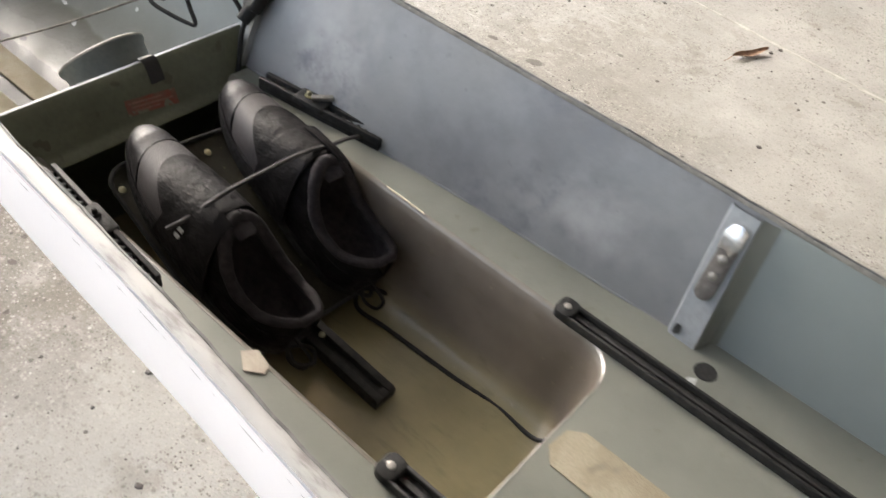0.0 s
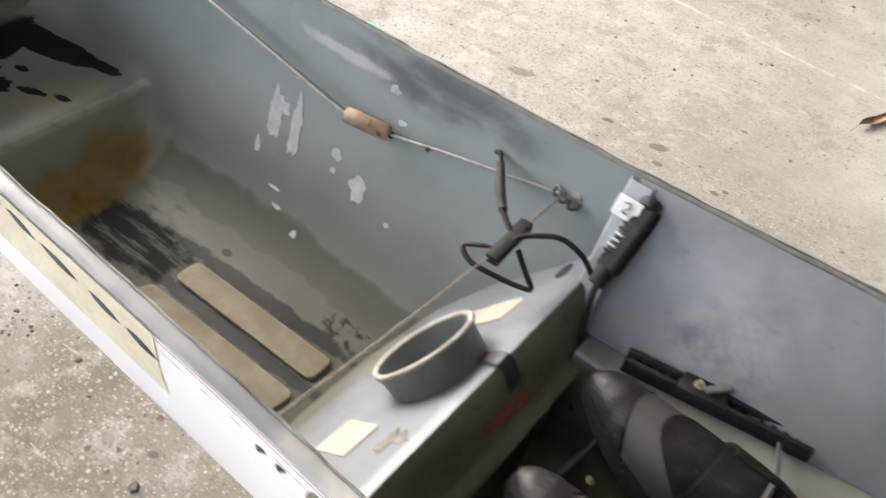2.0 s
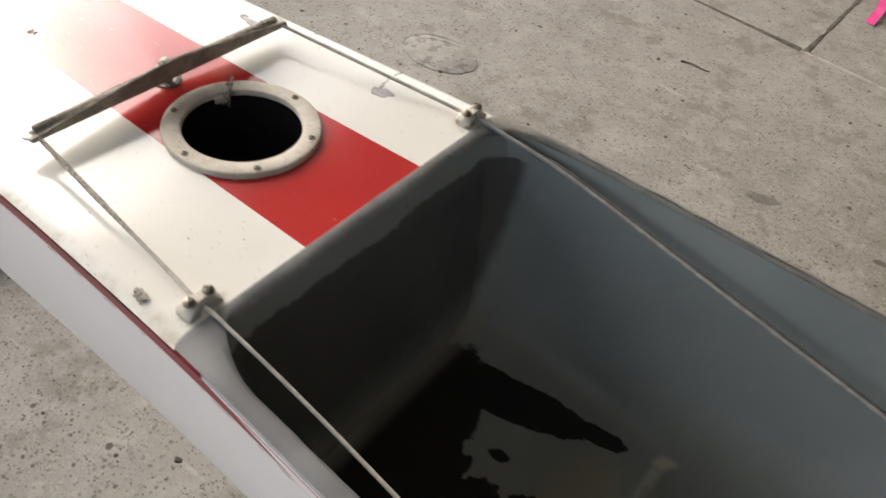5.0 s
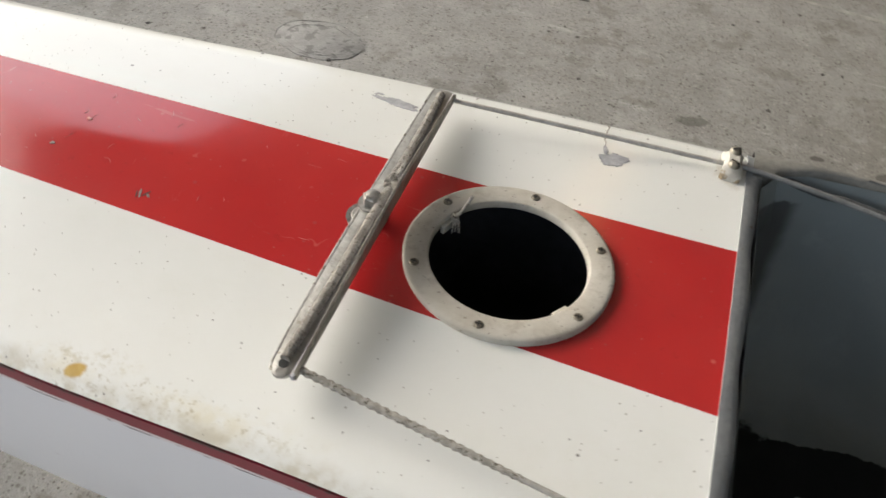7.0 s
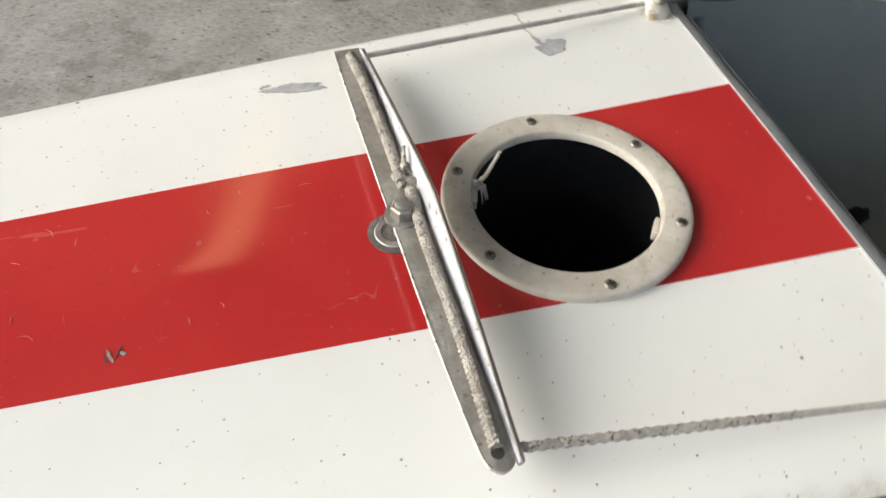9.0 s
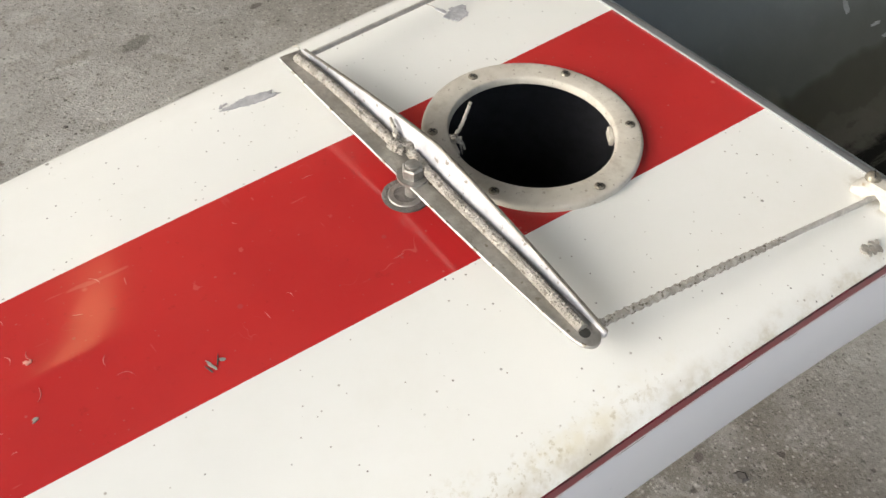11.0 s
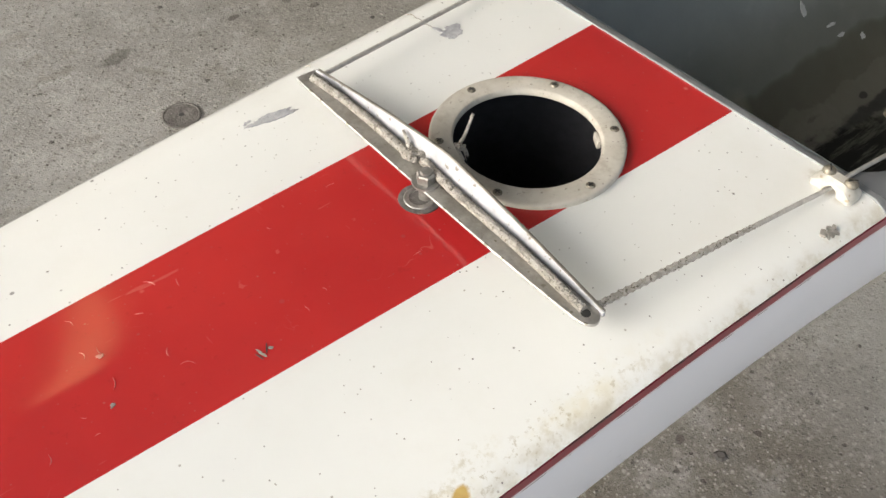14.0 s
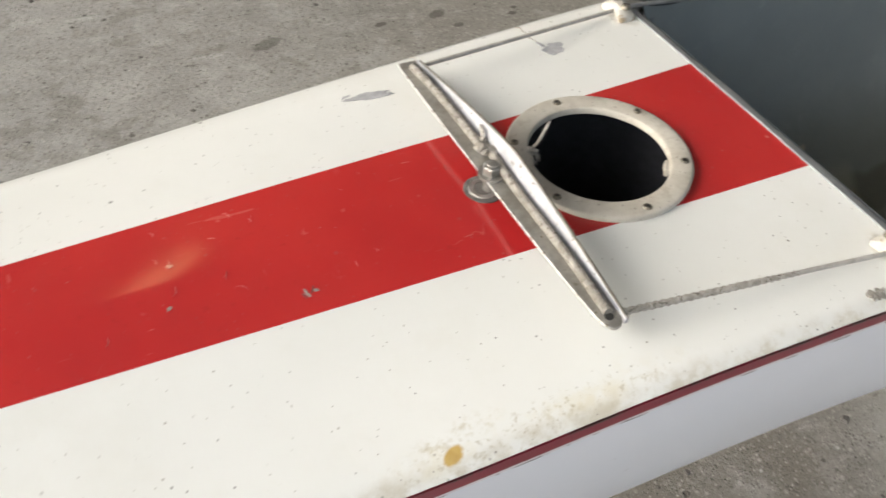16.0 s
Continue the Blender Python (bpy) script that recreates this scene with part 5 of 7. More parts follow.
cord("deck_cord", run((YX + 0.006, YF - 0.008, YZ - 0.0015), (-0.013, 0.166, FZ)), 0.0018, M_ROPE2, "pale braided cord from the yoke to the cord guide", twist=1400, n=40)
cord("steering_cord", [(-0.020, 0.1654, FZ + 0.0004), (-0.013, 0.166, FZ), (0.004, 0.1675, 0.004)] + run((0.10, 0.175, -0.0115), (0.686, 0.143, -0.098)) + [(0.74, 0.157, -0.104), (0.84, 0.166, -0.088), (0.968, 0.174, -0.068)], 0.0023, M_WIRE, "thin grey steering cord running along the far cockpit wall", n=16)
# dark tube added beside the cord to imitate its shadow on the wall
cord("cord_shadow", [(0.02, 0.181, -0.004), (0.06, 0.1805, -0.011)] + run((0.10, 0.1785, -0.0120), (0.684, 0.1462, -0.0985)), 0.0032, M_DARKLINE, "added dark line that imitates the steering cord's shadow", n=16)
cord("steering_cord", run((YX + 0.006, YN + 0.010, YZ - 0.0015), (-0.013, -0.1715, FZ)) + [(0.004, -0.1722, 0.005)] + run((0.10, -0.1755, -0.012), (0.50, -0.2135, -0.058), 3) + [(0.65, -0.228, -0.068), (0.80, -0.237, -0.073), (0.950, -0.240, -0.072)], 0.0017, M_ROPE2, "thin pale steering cord along the near gunwale", n=16)
cord("cord_splice", run((YX + 0.006, YN + 0.010, YZ - 0.0015), (-0.0977, -0.1622, 0.0100)), lambda t: 0.0023 if t < 0.7 else 0.0023 - 0.002 * (t - 0.7), M_ROPE, "thicker braided splice at the end of the steering cord", twist=1100, n=40)
cord("cross_cord", [(0.952, -0.236, -0.072), (0.958, -0.10, -0.078), (0.966, 0.03, -0.073), (0.970, 0.10, -0.069), (0.972, 0.170, -0.066)], 0.0013, M_CORD, "thin beige cord stretched across the cockpit", twist=700)

# turned toggle on the cord
toggle = thing("cord_toggle", (0.71, 0.15, -0.112), "short turned wooden toggle threaded on the steering cord", "toggle")
_a, _b = Vector((0.684, 0.1425, -0.0975)), Vector((0.742, 0.1585, -0.1045))
_m = axis_pose(_a, _b - _a)
_l = (_b - _a).length
part("grip", lathe([(0.0035, 0), (0.0088, 0.0008), (0.0100, 0.003), (0.0104, _l * 0.5), (0.0100, _l - 0.003), (0.0090, _l - 0.0008), (0.0032, _l)], _m, 20), M_WOOD, toggle)
part("end_knot", lathe([(0.001, _l), (0.0042, _l + 0.001), (0.0042, _l + 0.005), (0.0018, _l + 0.007)], _m, 10), M_BLACK, toggle)
for q in (0.60, 0.80):
    w = Vector((q, float(np.interp(q, (0.6, 0.686, 0.84), (0.148, 0.143, 0.164))), float(np.interp(q, (0.6, 0.686, 0.74, 0.84), (-0.088, -0.098, -0.104, -0.088)))))
    tagged(new("cord_bead", mesh_of("cord_bead", lathe([(0.0012, -0.003), (0.0030, -0.002), (0.0034, 0), (0.0030, 0.002), (0.0012, 0.003)], axis_pose(w, (1, 0.05, -0.1)), 10), M_WHITE if q < 0.7 else M_INK)), "small bead clamped on the steering cord", "bead")

# shackle on the far wall
eye = part("cord_eye", lathe([(0.010, 0.0), (0.010, 0.0015), (0.006, 0.0022)], axis_pose((0.985, wall_far(0.985, -0.066) - 0.0005, -0.066), (0, -1, 0.25)), 18), M_STEEL, boat, "steel eye plate on the wall")
for k, (dx, dz) in enumerate(((-0.008, 0.003), (0.0, -0.001), (0.012, -0.004))):
    c = Vector((0.976 + dx, wall_far(0.976, -0.066) - 0.006, -0.066 + dz))
    loop = [c + Vector((0.0055 * math.cos(a * 0.5236), -0.003 * math.sin(a * 0.5236 * 2), 0.0055 * math.sin(a * 0.5236))) for a in range(13)]
    part("shackle", tube(loop, 0.0018, 7), M_IRON, eye)
part("cord_loop", tube(spline([(0.944, -0.246, -0.068), (0.946, -0.238, -0.064), (0.953, -0.234, -0.067), (0.960, -0.238, -0.074), (0.958, -0.246, -0.078)], 8), 0.0034, 9), M_WHITE, boat, "white plastic cord loop on the near wall")

# -- cockpit floor and bulkhead details --
for (x0, x1, y0, y1), lab in (((0.570, 0.815, -0.047, -0.007), "buff non-slip grip pad stuck to the cockpit floor"), ((0.558, 0.815, -0.120, -0.073), "buff grip pad with rubbed dark streaks on the cockpit floor")):
    pad = slab(round_rect(x0, x1, y0, y1, 0.010), 0.006, Matrix.Translation((0, 0, -0.3235)), 0.0008)
    for v in pad.verts:
        # the pad's edge rides up the curved side of the floor
        z = -0.3235
        while z < -0.26 and v.co.y < wall_near(v.co.x, z - 0.004) + 0.006:
            z += 0.0005
        v.co.z += z + 0.3235
    part("grip_pad", pad, M_PAD, boat, lab)


def on_slope(x, y, lift=0.0006):
    return Matrix.Translation((x, y, slope_z(x) + lift)) @ Matrix.Rotation(-math.atan2(slope_z(x + 0.02) - slope_z(x - 0.02), 0.04), 4, "Y")


part("grip_patch", slab([(-0.030, -0.020), (0.026, -0.027), (0.030, 0.018), (-0.026, 0.026)], 0.0015, on_slope(0.962, -0.150, 0.002)), M_TAN, boat, "buff adhesive patch on the bulkhead slope")
part("grip_patch", slab([(-0.066, -0.024), (-0.010, -0.024), (0.036, -0.016), (0.042, 0.018), (0.034, 0.028), (-0.068, -0.004)], 0.0010, on_slope(0.968, 0.063, 0.0016)), M_TAN, boat, "buff adhesive patch on the bulkhead slope")
part("dirt_smear", slab(ragged(rng, 0.012, 0.018, 20, 0.6), 0.001, on_slope(1.013, -0.150, 0.001)), M_IRON, boat, "grey scrape on the bulkhead slope")
part("drain_hole", slab([(0.008 * math.cos(a * 0.3142), 0.015 * math.sin(a * 0.3142)) for a in range(20)], 0.001, on_slope(1.011, 0.140, 0.0012)), M_BLACK, boat, "dark oval hole in the bulkhead slope")
M_SCUFFED = plain("worn grey-cream edge", (0.25, 0.25, 0.225), (0.35, 0.345, 0.31), 60, 0.6, grain=250)
M_TUBE = plain("smooth green-grey paint", (0.125, 0.142, 0.132), (0.165, 0.182, 0.170), 14, 0.45, grain=160)
CUP = axis_pose((0.964 + 0.76 * 0.052, -0.044, -0.137 - 0.65 * 0.052), (-0.76, 0, 0.65)) @ Matrix.Diagonal((1.05, 1.05, 1, 1))
cup = part("holder_tube", lathe([(0.0505, -0.02), (0.0500, 0.030), (0.0515, 0.046), (0.0545, 0.050), (0.0550, 0.0535), (0.0530, 0.0550), (0.0500, 0.0540), (0.0480, 0.048), (0.0470, 0.0), (0.0470, -0.05)], CUP, 56, cap=False), M_TUBE, boat, "grey-green tube holder with a pale worn rim, set into the bulkhead")
part("tube_rim", lathe([(0.0552, 0.0522), (0.0552, 0.0548), (0.0535, 0.0562), (0.0500, 0.0556), (0.0488, 0.0535)], CUP, 56, cap=False), M_SCUFFED, cup, "pale worn rim")
part("tube_floor", lathe([(0.0475, -0.048), (0.001, -0.048)], CUP, 40, cap=False), M_INK, cup)
M_REDLABEL = plain("rubbed dull red print", (0.26, 0.075, 0.05), (0.20, 0.12, 0.085), 60, 0.5, grain=200, spots=((0.2, 0.2, 0.15), 90, 0.42))
M_REDBAR = plain("pale rubbed print", (0.33, 0.17, 0.13), (0.24, 0.14, 0.10), 90, 0.5)
tp = [(1.010, slope_z(1.010) + 0.003), (1.034, -0.1065), (1.042, -0.1035), (1.050, -0.1065), (1.057, -0.120), (1.0605, -0.129)]
part("black_tape", grid([[(x + (0.0012 if i > 3 else 0), -0.030 + dy, z + 0.0012) for dy in (-0.010, -0.004, 0.004, 0.010)] for i, (x, z) in enumerate(tp)]), M_TAPE, boat, "strip of black tape folded over the bulkhead edge")
part("black_tape", tube(spline([(1.012, -0.030, slope_z(1.012) + 0.004), (0.998, -0.032, slope_z(0.998) + 0.010), (0.990, -0.034, slope_z(0.99) + 0.016)], 5), 0.0045, 7, flat=0.5), M_TAPE, boat, "curled end of black tape")
# worn red label on the bulkhead's face
def face_x(z):
    return float(np.interp(-z, [-q[1] for q in BOX[7:]], [q[0] for q in BOX[7:]]))


def face_strip(y0, y1, v0, v1, lift):
    """A strip on the label's place: v from 0 (top) to 1 (bottom)."""
    rows = []
    for i in range(5):
        y = y0 + (y1 - y0) * i / 4
        top = -0.135 - 0.1 * (y + 0.08)
        rows.append([(face_x(top - 0.019 * v) + lift, y, top - 0.019 * v) for v in (v0 + (v1 - v0) * j / 3 for j in range(4))])
    return grid(rows)


red_label = part("red_label", face_strip(-0.080, -0.010, 0, 1, 0.0009), M_REDLABEL, boat, "worn dull red label on the bulkhead")
for y0, y1, v0, v1 in ((-0.076, -0.030, 0.18, 0.30), (-0.074, -0.016, 0.44, 0.56), (-0.070, -0.036, 0.70, 0.80)):
    part("label_bar", face_strip(y0, y1, v0, v1, 0.0014), M_REDBAR, red_label)
# angle bracket at the bulkhead's near end
part("near_bracket", join(box(0.985, 1.040, near(1.01) + 0.012, near(1.01) + 0.030, -0.118, -0.040, 0.003), box(1.0, 1.046, near(1.01) + 0.012, near(1.01) + 0.05, -0.125, -0.112, 0.003)), M_GREEN, boat, "grey-green corner block at the gunwale")
part("bracket_slot", box(0.978, 0.990, near(1.0) + 0.020, near(1.0) + 0.034, -0.13, -0.045, 0.002), M_BLACK, boat)

# frames on the far wall
def wall_frame(x0, x1, lean, name, top=-0.004, mat=None):
    """A slim moulded frame that stands on the far side wall."""
    rows = []
    for i in range(9):
        t = i / 8
        z = top + (LEDGE - top) * t
        a = (far((x0 + x1) / 2) - 0.009) + (seam_far((x0 + x1) / 2) - far((x0 + x1) / 2) + 0.009) * t ** 0.85
        d = lean * t
        rows.append([(x0 + d, a + 0.002, z), (x0 + d + 0.003, a - 0.006, z), (x1 + d - 0.003, a - 0.008, z), (x1 + d, a + 0.002, z)])
    return part(name, grid(rows), mat or M_GREY, boat, "grey moulded frame on the side wall")


M_GREY = plain("light blue-grey paint", (0.235, 0.255, 0.27), (0.295, 0.315, 0.33), 14, 0.42, grain=140)
fr = wall_frame(1.708, 1.746, 0.009, "wall_frame")


def on_far_wall(x, z, lift=0.0):
    t = z / LEDGE
    f0 = far(x) - 0.009
    y = f0 + (seam_far(x) - f0) * max(0, t) ** 0.85
    up = Vector((0, f0 - seam_far(x), -LEDGE)).normalized()
    out = Vector((0, -up.z, up.y))
    m = Matrix(((1, 0, 0), tuple((0, up.y, up.z)), tuple(out))).transposed().to_4x4()
    return Matrix.Translation(Vector((x, y, z)) + out * lift) @ m


part("slotted_plate", slab(round_rect(-0.010, 0.010, -0.034, 0.034, 0.0095), 0.003, on_far_wall(1.731, -0.068, 0.0095), 0.0006), M_IRON, fr, "oval slotted metal plate")
part("foil", slab([(-0.010, -0.015), (-0.002, -0.013), (0.005, -0.018), (0.011, -0.004), (0.010, 0.013), (0.002, 0.017), (-0.006, 0.015), (-0.012, 0.004)], 0.002, on_far_wall(1.730, -0.031, 0.0115), 0.0004), M_SILVER, fr, "shiny crumpled foil patch")
for z in (-0.053, -0.073):
    part("plate_bolt", lathe([(0.0048, 0), (0.0048, 0.0015), (0.003, 0.0026)], on_far_wall(1.731, z, 0.0095), 14), M_STEEL, fr)
rows = []
for i in range(9):
    t = i / 8
    z = -0.004 + (LEDGE + 0.004) * t
    a0 = (far(1.745) - 0.009) + (seam_far(1.737) - far(1.737) + 0.009) * t ** 0.85
    b0 = (far(1.737) - 0.009) + (seam_far(1.737) + 0.018 - far(1.737) + 0.009) * t ** 0.85
    rows.append([(1.743 + 0.009 * t, a0 - 0.006, z), (1.747 + 0.008 * t, a0 - 0.003, z), (1.756 + 0.004 * t, b0 - 0.003, z), (1.766 + 0.004 * t, b0 + 0.001, z)])
part("frame_side", grid(rows), M_GREEN, fr, "grey-green shaded side of the frame")
part("scuff", slab(ragged(random.Random(4), 0.0035, 0.008, 12, 0.4), 0.0008, on_far_wall(1.727, -0.143, 0.008)), M_INK, fr)
fr2 = wall_frame(1.035, 1.066, 0.004, "wall_frame", -0.004)
part("label_sticker", slab([(-0.014, -0.010), (0.013, -0.011), (0.014, 0.011), (-0.013, 0.012)], 0.0008, on_far_wall(1.050, -0.028, 0.0105)), M_LABEL, fr2, "white sticker with a dark digit")
part("sticker_mark", tube(spline([on_far_wall(1.050, -0.028, 0.0113) @ Vector(p) for p in ((-0.004, 0.005, 0), (0.001, 0.0065, 0), (0.003, 0.002, 0), (-0.003, -0.004, 0), (0.004, -0.005, 0))], 6), 0.0008, 6), M_IRON, fr2)
# near track end, hole in the inner deck, tan patches
part("deck_hole", lathe([(0.0125, 0), (0.0120, 0.0008), (0.009, 0.0010)], Matrix.Translation((1.776, 0.110, LEDGE)), 24), M_BLACK, boat, "dark round hole in the inner deck")
part("white_dab", slab(ragged(rng, 0.007, 0.010, 14, 0.4), 0.0008, Matrix.Translation((1.772, 0.082, LEDGE + 0.0008))), M_CHIP, boat)
part("grip_patch", slab([(-0.019, -0.002), (0.0, -0.015), (0.016, -0.003), (0.013, 0.006), (-0.009, 0.011)], 0.0012, Matrix.Translation((1.460, -0.213, LEDGE + 0.0015))), M_TAN, boat, "torn buff patch on the inner deck")
part("grip_patch", slab([(1.715, -0.056), (1.73, -0.045), (1.765, -0.045), (2.05, -0.047), (2.05, -0.098), (1.76, -0.098), (1.725, -0.098), (1.712, -0.082)], 0.0015, Matrix.Translation((0, 0, LEDGE + 0.002))), M_PAD, boat, "long buff grip pad on the inner deck")
part("yellow_edge", tube(spline([(1.365, 0.0665, LEDGE + 0.0005), (1.395, 0.0660, LEDGE + 0.0008), (1.425, 0.0652, LEDGE + 0.0005)], 6), 0.0012, 6), M_CREAM, boat, "rubbed yellow spot on the footwell rim")

# -- marks on the cockpit's far wall --
def wall_mark(x, z, outline, mat, label="", name="paint_flake", lift=0.0009):
    bm = bmesh.new()
    pts = [(x + a, wall_far(x + a, z + b) - lift, z + b) for a, b in outline]
    bm.faces.new([bm.verts.new(p) for p in pts])
    bmesh.ops.triangulate(bm, faces=list(bm.faces))
    ext = bmesh.ops.extrude_face_region(bm, geom=list(bm.faces))
    bmesh.ops.translate(bm, vec=(0, lift * 1.3, 0), verts=[v for v in ext["geom"] if isinstance(v, bmesh.types.BMVert)])
    return part(name, bm, mat, boat, label)


FLAKE = "white flaked patch in the grey wall paint"
for x, z, rx, rz, lab in ((0.548, -0.176, 0.0125, 0.028, FLAKE), (0.556, -0.160, 0.013, 0.012, ""), (0.589, -0.176, 0.010, 0.034, FLAKE), (0.534, -0.222, 0.005, 0.009, ""), (0.664, -0.177, 0.009, 0.006, ""), (0.666, -0.197, 0.0035, 0.004, ""), (0.711, -0.199, 0.013, 0.014, FLAKE), (0.589, -0.256, 0.008, 0.002, ""), (0.605, -0.272, 0.008, 0.002, ""), (0.650, -0.285, 0.004, 0.004, ""), (0.770, -0.218, 0.003, 0.003, ""), (0.748, -0.093, 0.006, 0.003, "")):
    wall_mark(x, z, [(a - 0.12 * b, b) for a, b in ragged(rng, rx * 1.05, rz, 44, 0.30)], M_CHIP, lab)
wall_mark(0.729, -0.058, ragged(rng, 0.008, 0.005, 14, 0.4), M_SCUFF)
part("teal_edge", tube(spline([(0.672, far(0.672) - 0.004, 0.0028), (0.68, far(0.68) - 0.004, 0.0034), (0.690, far(0.69) - 0.004, 0.0027)], 6), 0.0014, 6), M_TEAL, boat, "chipped turquoise spot on the gunwale")
part("glue_lump", lathe([(0.007, 0), (0.006, 0.003), (0.003, 0.005), (0.0005, 0.0055)], Matrix.Translation((0.548, far(0.548) - 0.005, 0.001)) @ Matrix.Diagonal((1.3, 0.5, 0.7, 1)), 12), M_CAP, boat)

# -- outside of the near hull: name sticker, bolts --
def hull_y(x, z):
    d = 0.375
    s = min(1, ((-z - 0.009) / (d - 0.009)) ** (1 / 0.97)) if z < -0.009 else 0
    co = math.sqrt(max(0, 1 - s * s))
    return mid(x) - (mid(x) - near(x)) * co ** 0.97


rows = []
for i in range(26):
    x = 0.465 + 0.40 * i / 25
    rows.append([(x, hull_y(x, z) - 0.0006, z) for z in (-0.0068, -0.020, -0.035, -0.055, -0.085)])
decal = part("name_sticker", grid(rows), M_CREAM, boat, "cream sticker with black lettering strokes along the hull")
rng3 = random.Random(12)
x_ = 0.478
while x_ < 0.845:
    w_ = rng3.uniform(0.040, 0.062)

    def spine(x):
        return float(np.interp(x, (0.47, 0.56, 0.64, 0.72, 0.86), (-0.0105, -0.013, -0.019, -0.027, -0.036)))

    # each sign is a leaf of a few fine slanting lines
    for k_ in range(4):
        b_ = (k_ - 1.5) * 0.0022
        u0, u1 = rng3.uniform(0, 0.15), rng3.uniform(0.8, 1.05)
        us = [u0 + (u1 - u0) * q / 4 for q in range(5)]
        pts = spline([(x_ + u * w_, hull_y(x_ + u * w_, spine(x_ + u * w_)) - 0.0009, spine(x_ + u * w_) + 0.003 * (0.5 - u) + b_ * math.sin(math.pi * min(1, max(0, u)))) for u in us], 6)
        part("stroke", tube(pts, lambda t: 0.0003 + 0.0005 * math.sin(math.pi * t) ** 0.6, 6), M_INK, decal)
    x_ += w_ * 1.22


def side_bolt(x, z, r, long, name, label=""):
    m = axis_pose((x, hull_y(x, z) - 0.0002, z), (0, -1, 0.1))
    b = part(name, lathe([(r * 1.6, 0), (r * 1.6, 0.0012), (r, 0.0016), (r, 0.006), (r * 0.55, 0.0062), (r * 0.55, long)], m, 12), M_DULL, boat, label)
    return b


side_bolt(0.303, -0.045, 0.007, 0.016, "side_bolt", "rusty bolt end through the hull")
side_bolt(1.046, -0.026, 0.006, 0.022, "side_bolt", "dark bolt sticking out of the hull")
for x in (0.986, 1.008):
    part("rivet_hole", slab(ragged(rng, 0.005, 0.003, 12, 0.4), 0.0008, axis_pose((x, hull_y(x, -0.028) - 0.0008, -0.028), (0, -1, 0.05))), M_INK, boat)

# ---- supports out of sight under the boat ----
def build_trestle(x):
    tr = thing("boat_trestle", (x, mid(x), GROUND), "folding steel boat trestle with a webbing sling", "trestle", "trestles under the boat")
    c = mid(x)
    w = half(x) + 0.10
    for s in (-1, 1):
        for d in (-0.28, 0.28):
            part("leg", tube([Vector((x + d, c + s * w, GROUND)), Vector((x - d * 0.75, c + s * w, -0.10))], 0.014, 10), M_POST, tr)
    for d in (-0.28, 0.28):
        part("foot_bar", tube([Vector((x + d, c - w, GROUND + 0.014)), Vector((x + d, c + w, GROUND + 0.014))], 0.014, 10), M_POST, tr)
    for d in (-0.21, 0.21):
        dep = 0.385 * min(1.0, 0.35 + 0.65 * min(1, (x + 2.0) / 1.2))
        ln = spline([(x + d, c - w, -0.11), (x + d, c - w * 0.72, -dep * 0.75), (x + d, c - w * 0.35, -dep - 0.002), (x + d, c, -dep - 0.006), (x + d, c + w * 0.35, -dep - 0.002), (x + d, c + w * 0.72, -dep * 0.75), (x + d, c + w, -0.11)], 8)
        part("sling", grid([[p + Vector((-0.025, 0, 0)), p + Vector((0.025, 0, 0)), p + Vector((0.025, 0, -0.003)), p + Vector((-0.025, 0, -0.003))] for p in ln], closed=True, cap=True), M_WEBBING, tr, "blue webbing sling")


build_trestle(-1.45)
build_trestle(3.0)


# caulked seams along the side walls
for fn in (seam_far, seam_near):
    part("seam_bead", tube([Vector((1.06 + 0.65 * i / 30, fn(1.06 + 0.65 * i / 30), LEDGE + 0.0008)) for i in range(31)], lambda t: 0.0011 + 0.0005 * math.sin(37 * t), 6), M_SIDE, boat, "thin bead of caulk along the seam")
part("seam_bead", tube([Vector((1.75 + 1.1 * i / 30, seam_far(1.75 + 1.1 * i / 30) + 0.019, LEDGE + 0.0008)) for i in range(31)], 0.0014, 6), M_SIDE, boat)


# ---- the rower's foot stretcher, shoes and tracks ----
TILT_F = math.atan2(0.132, 0.31)
FOOT = Matrix.Translation((1.112, -0.030, -0.154)) @ Matrix.Rotation(-0.045, 4, "Z") @ Matrix.Rotation(TILT_F, 4, "Y")
stretcher = thing("foot_stretcher", (1.25, -0.06, -0.29), "black foot stretcher with slotted side rails in the footwell", "foot stretcher")


M_PLATE = plain("dusty black plate", (0.018, 0.017, 0.011), (0.034, 0.031, 0.020), 25, 0.6, grain=150, spec=0.3, spots=((0.10, 0.09, 0.05), 160, 0.33))


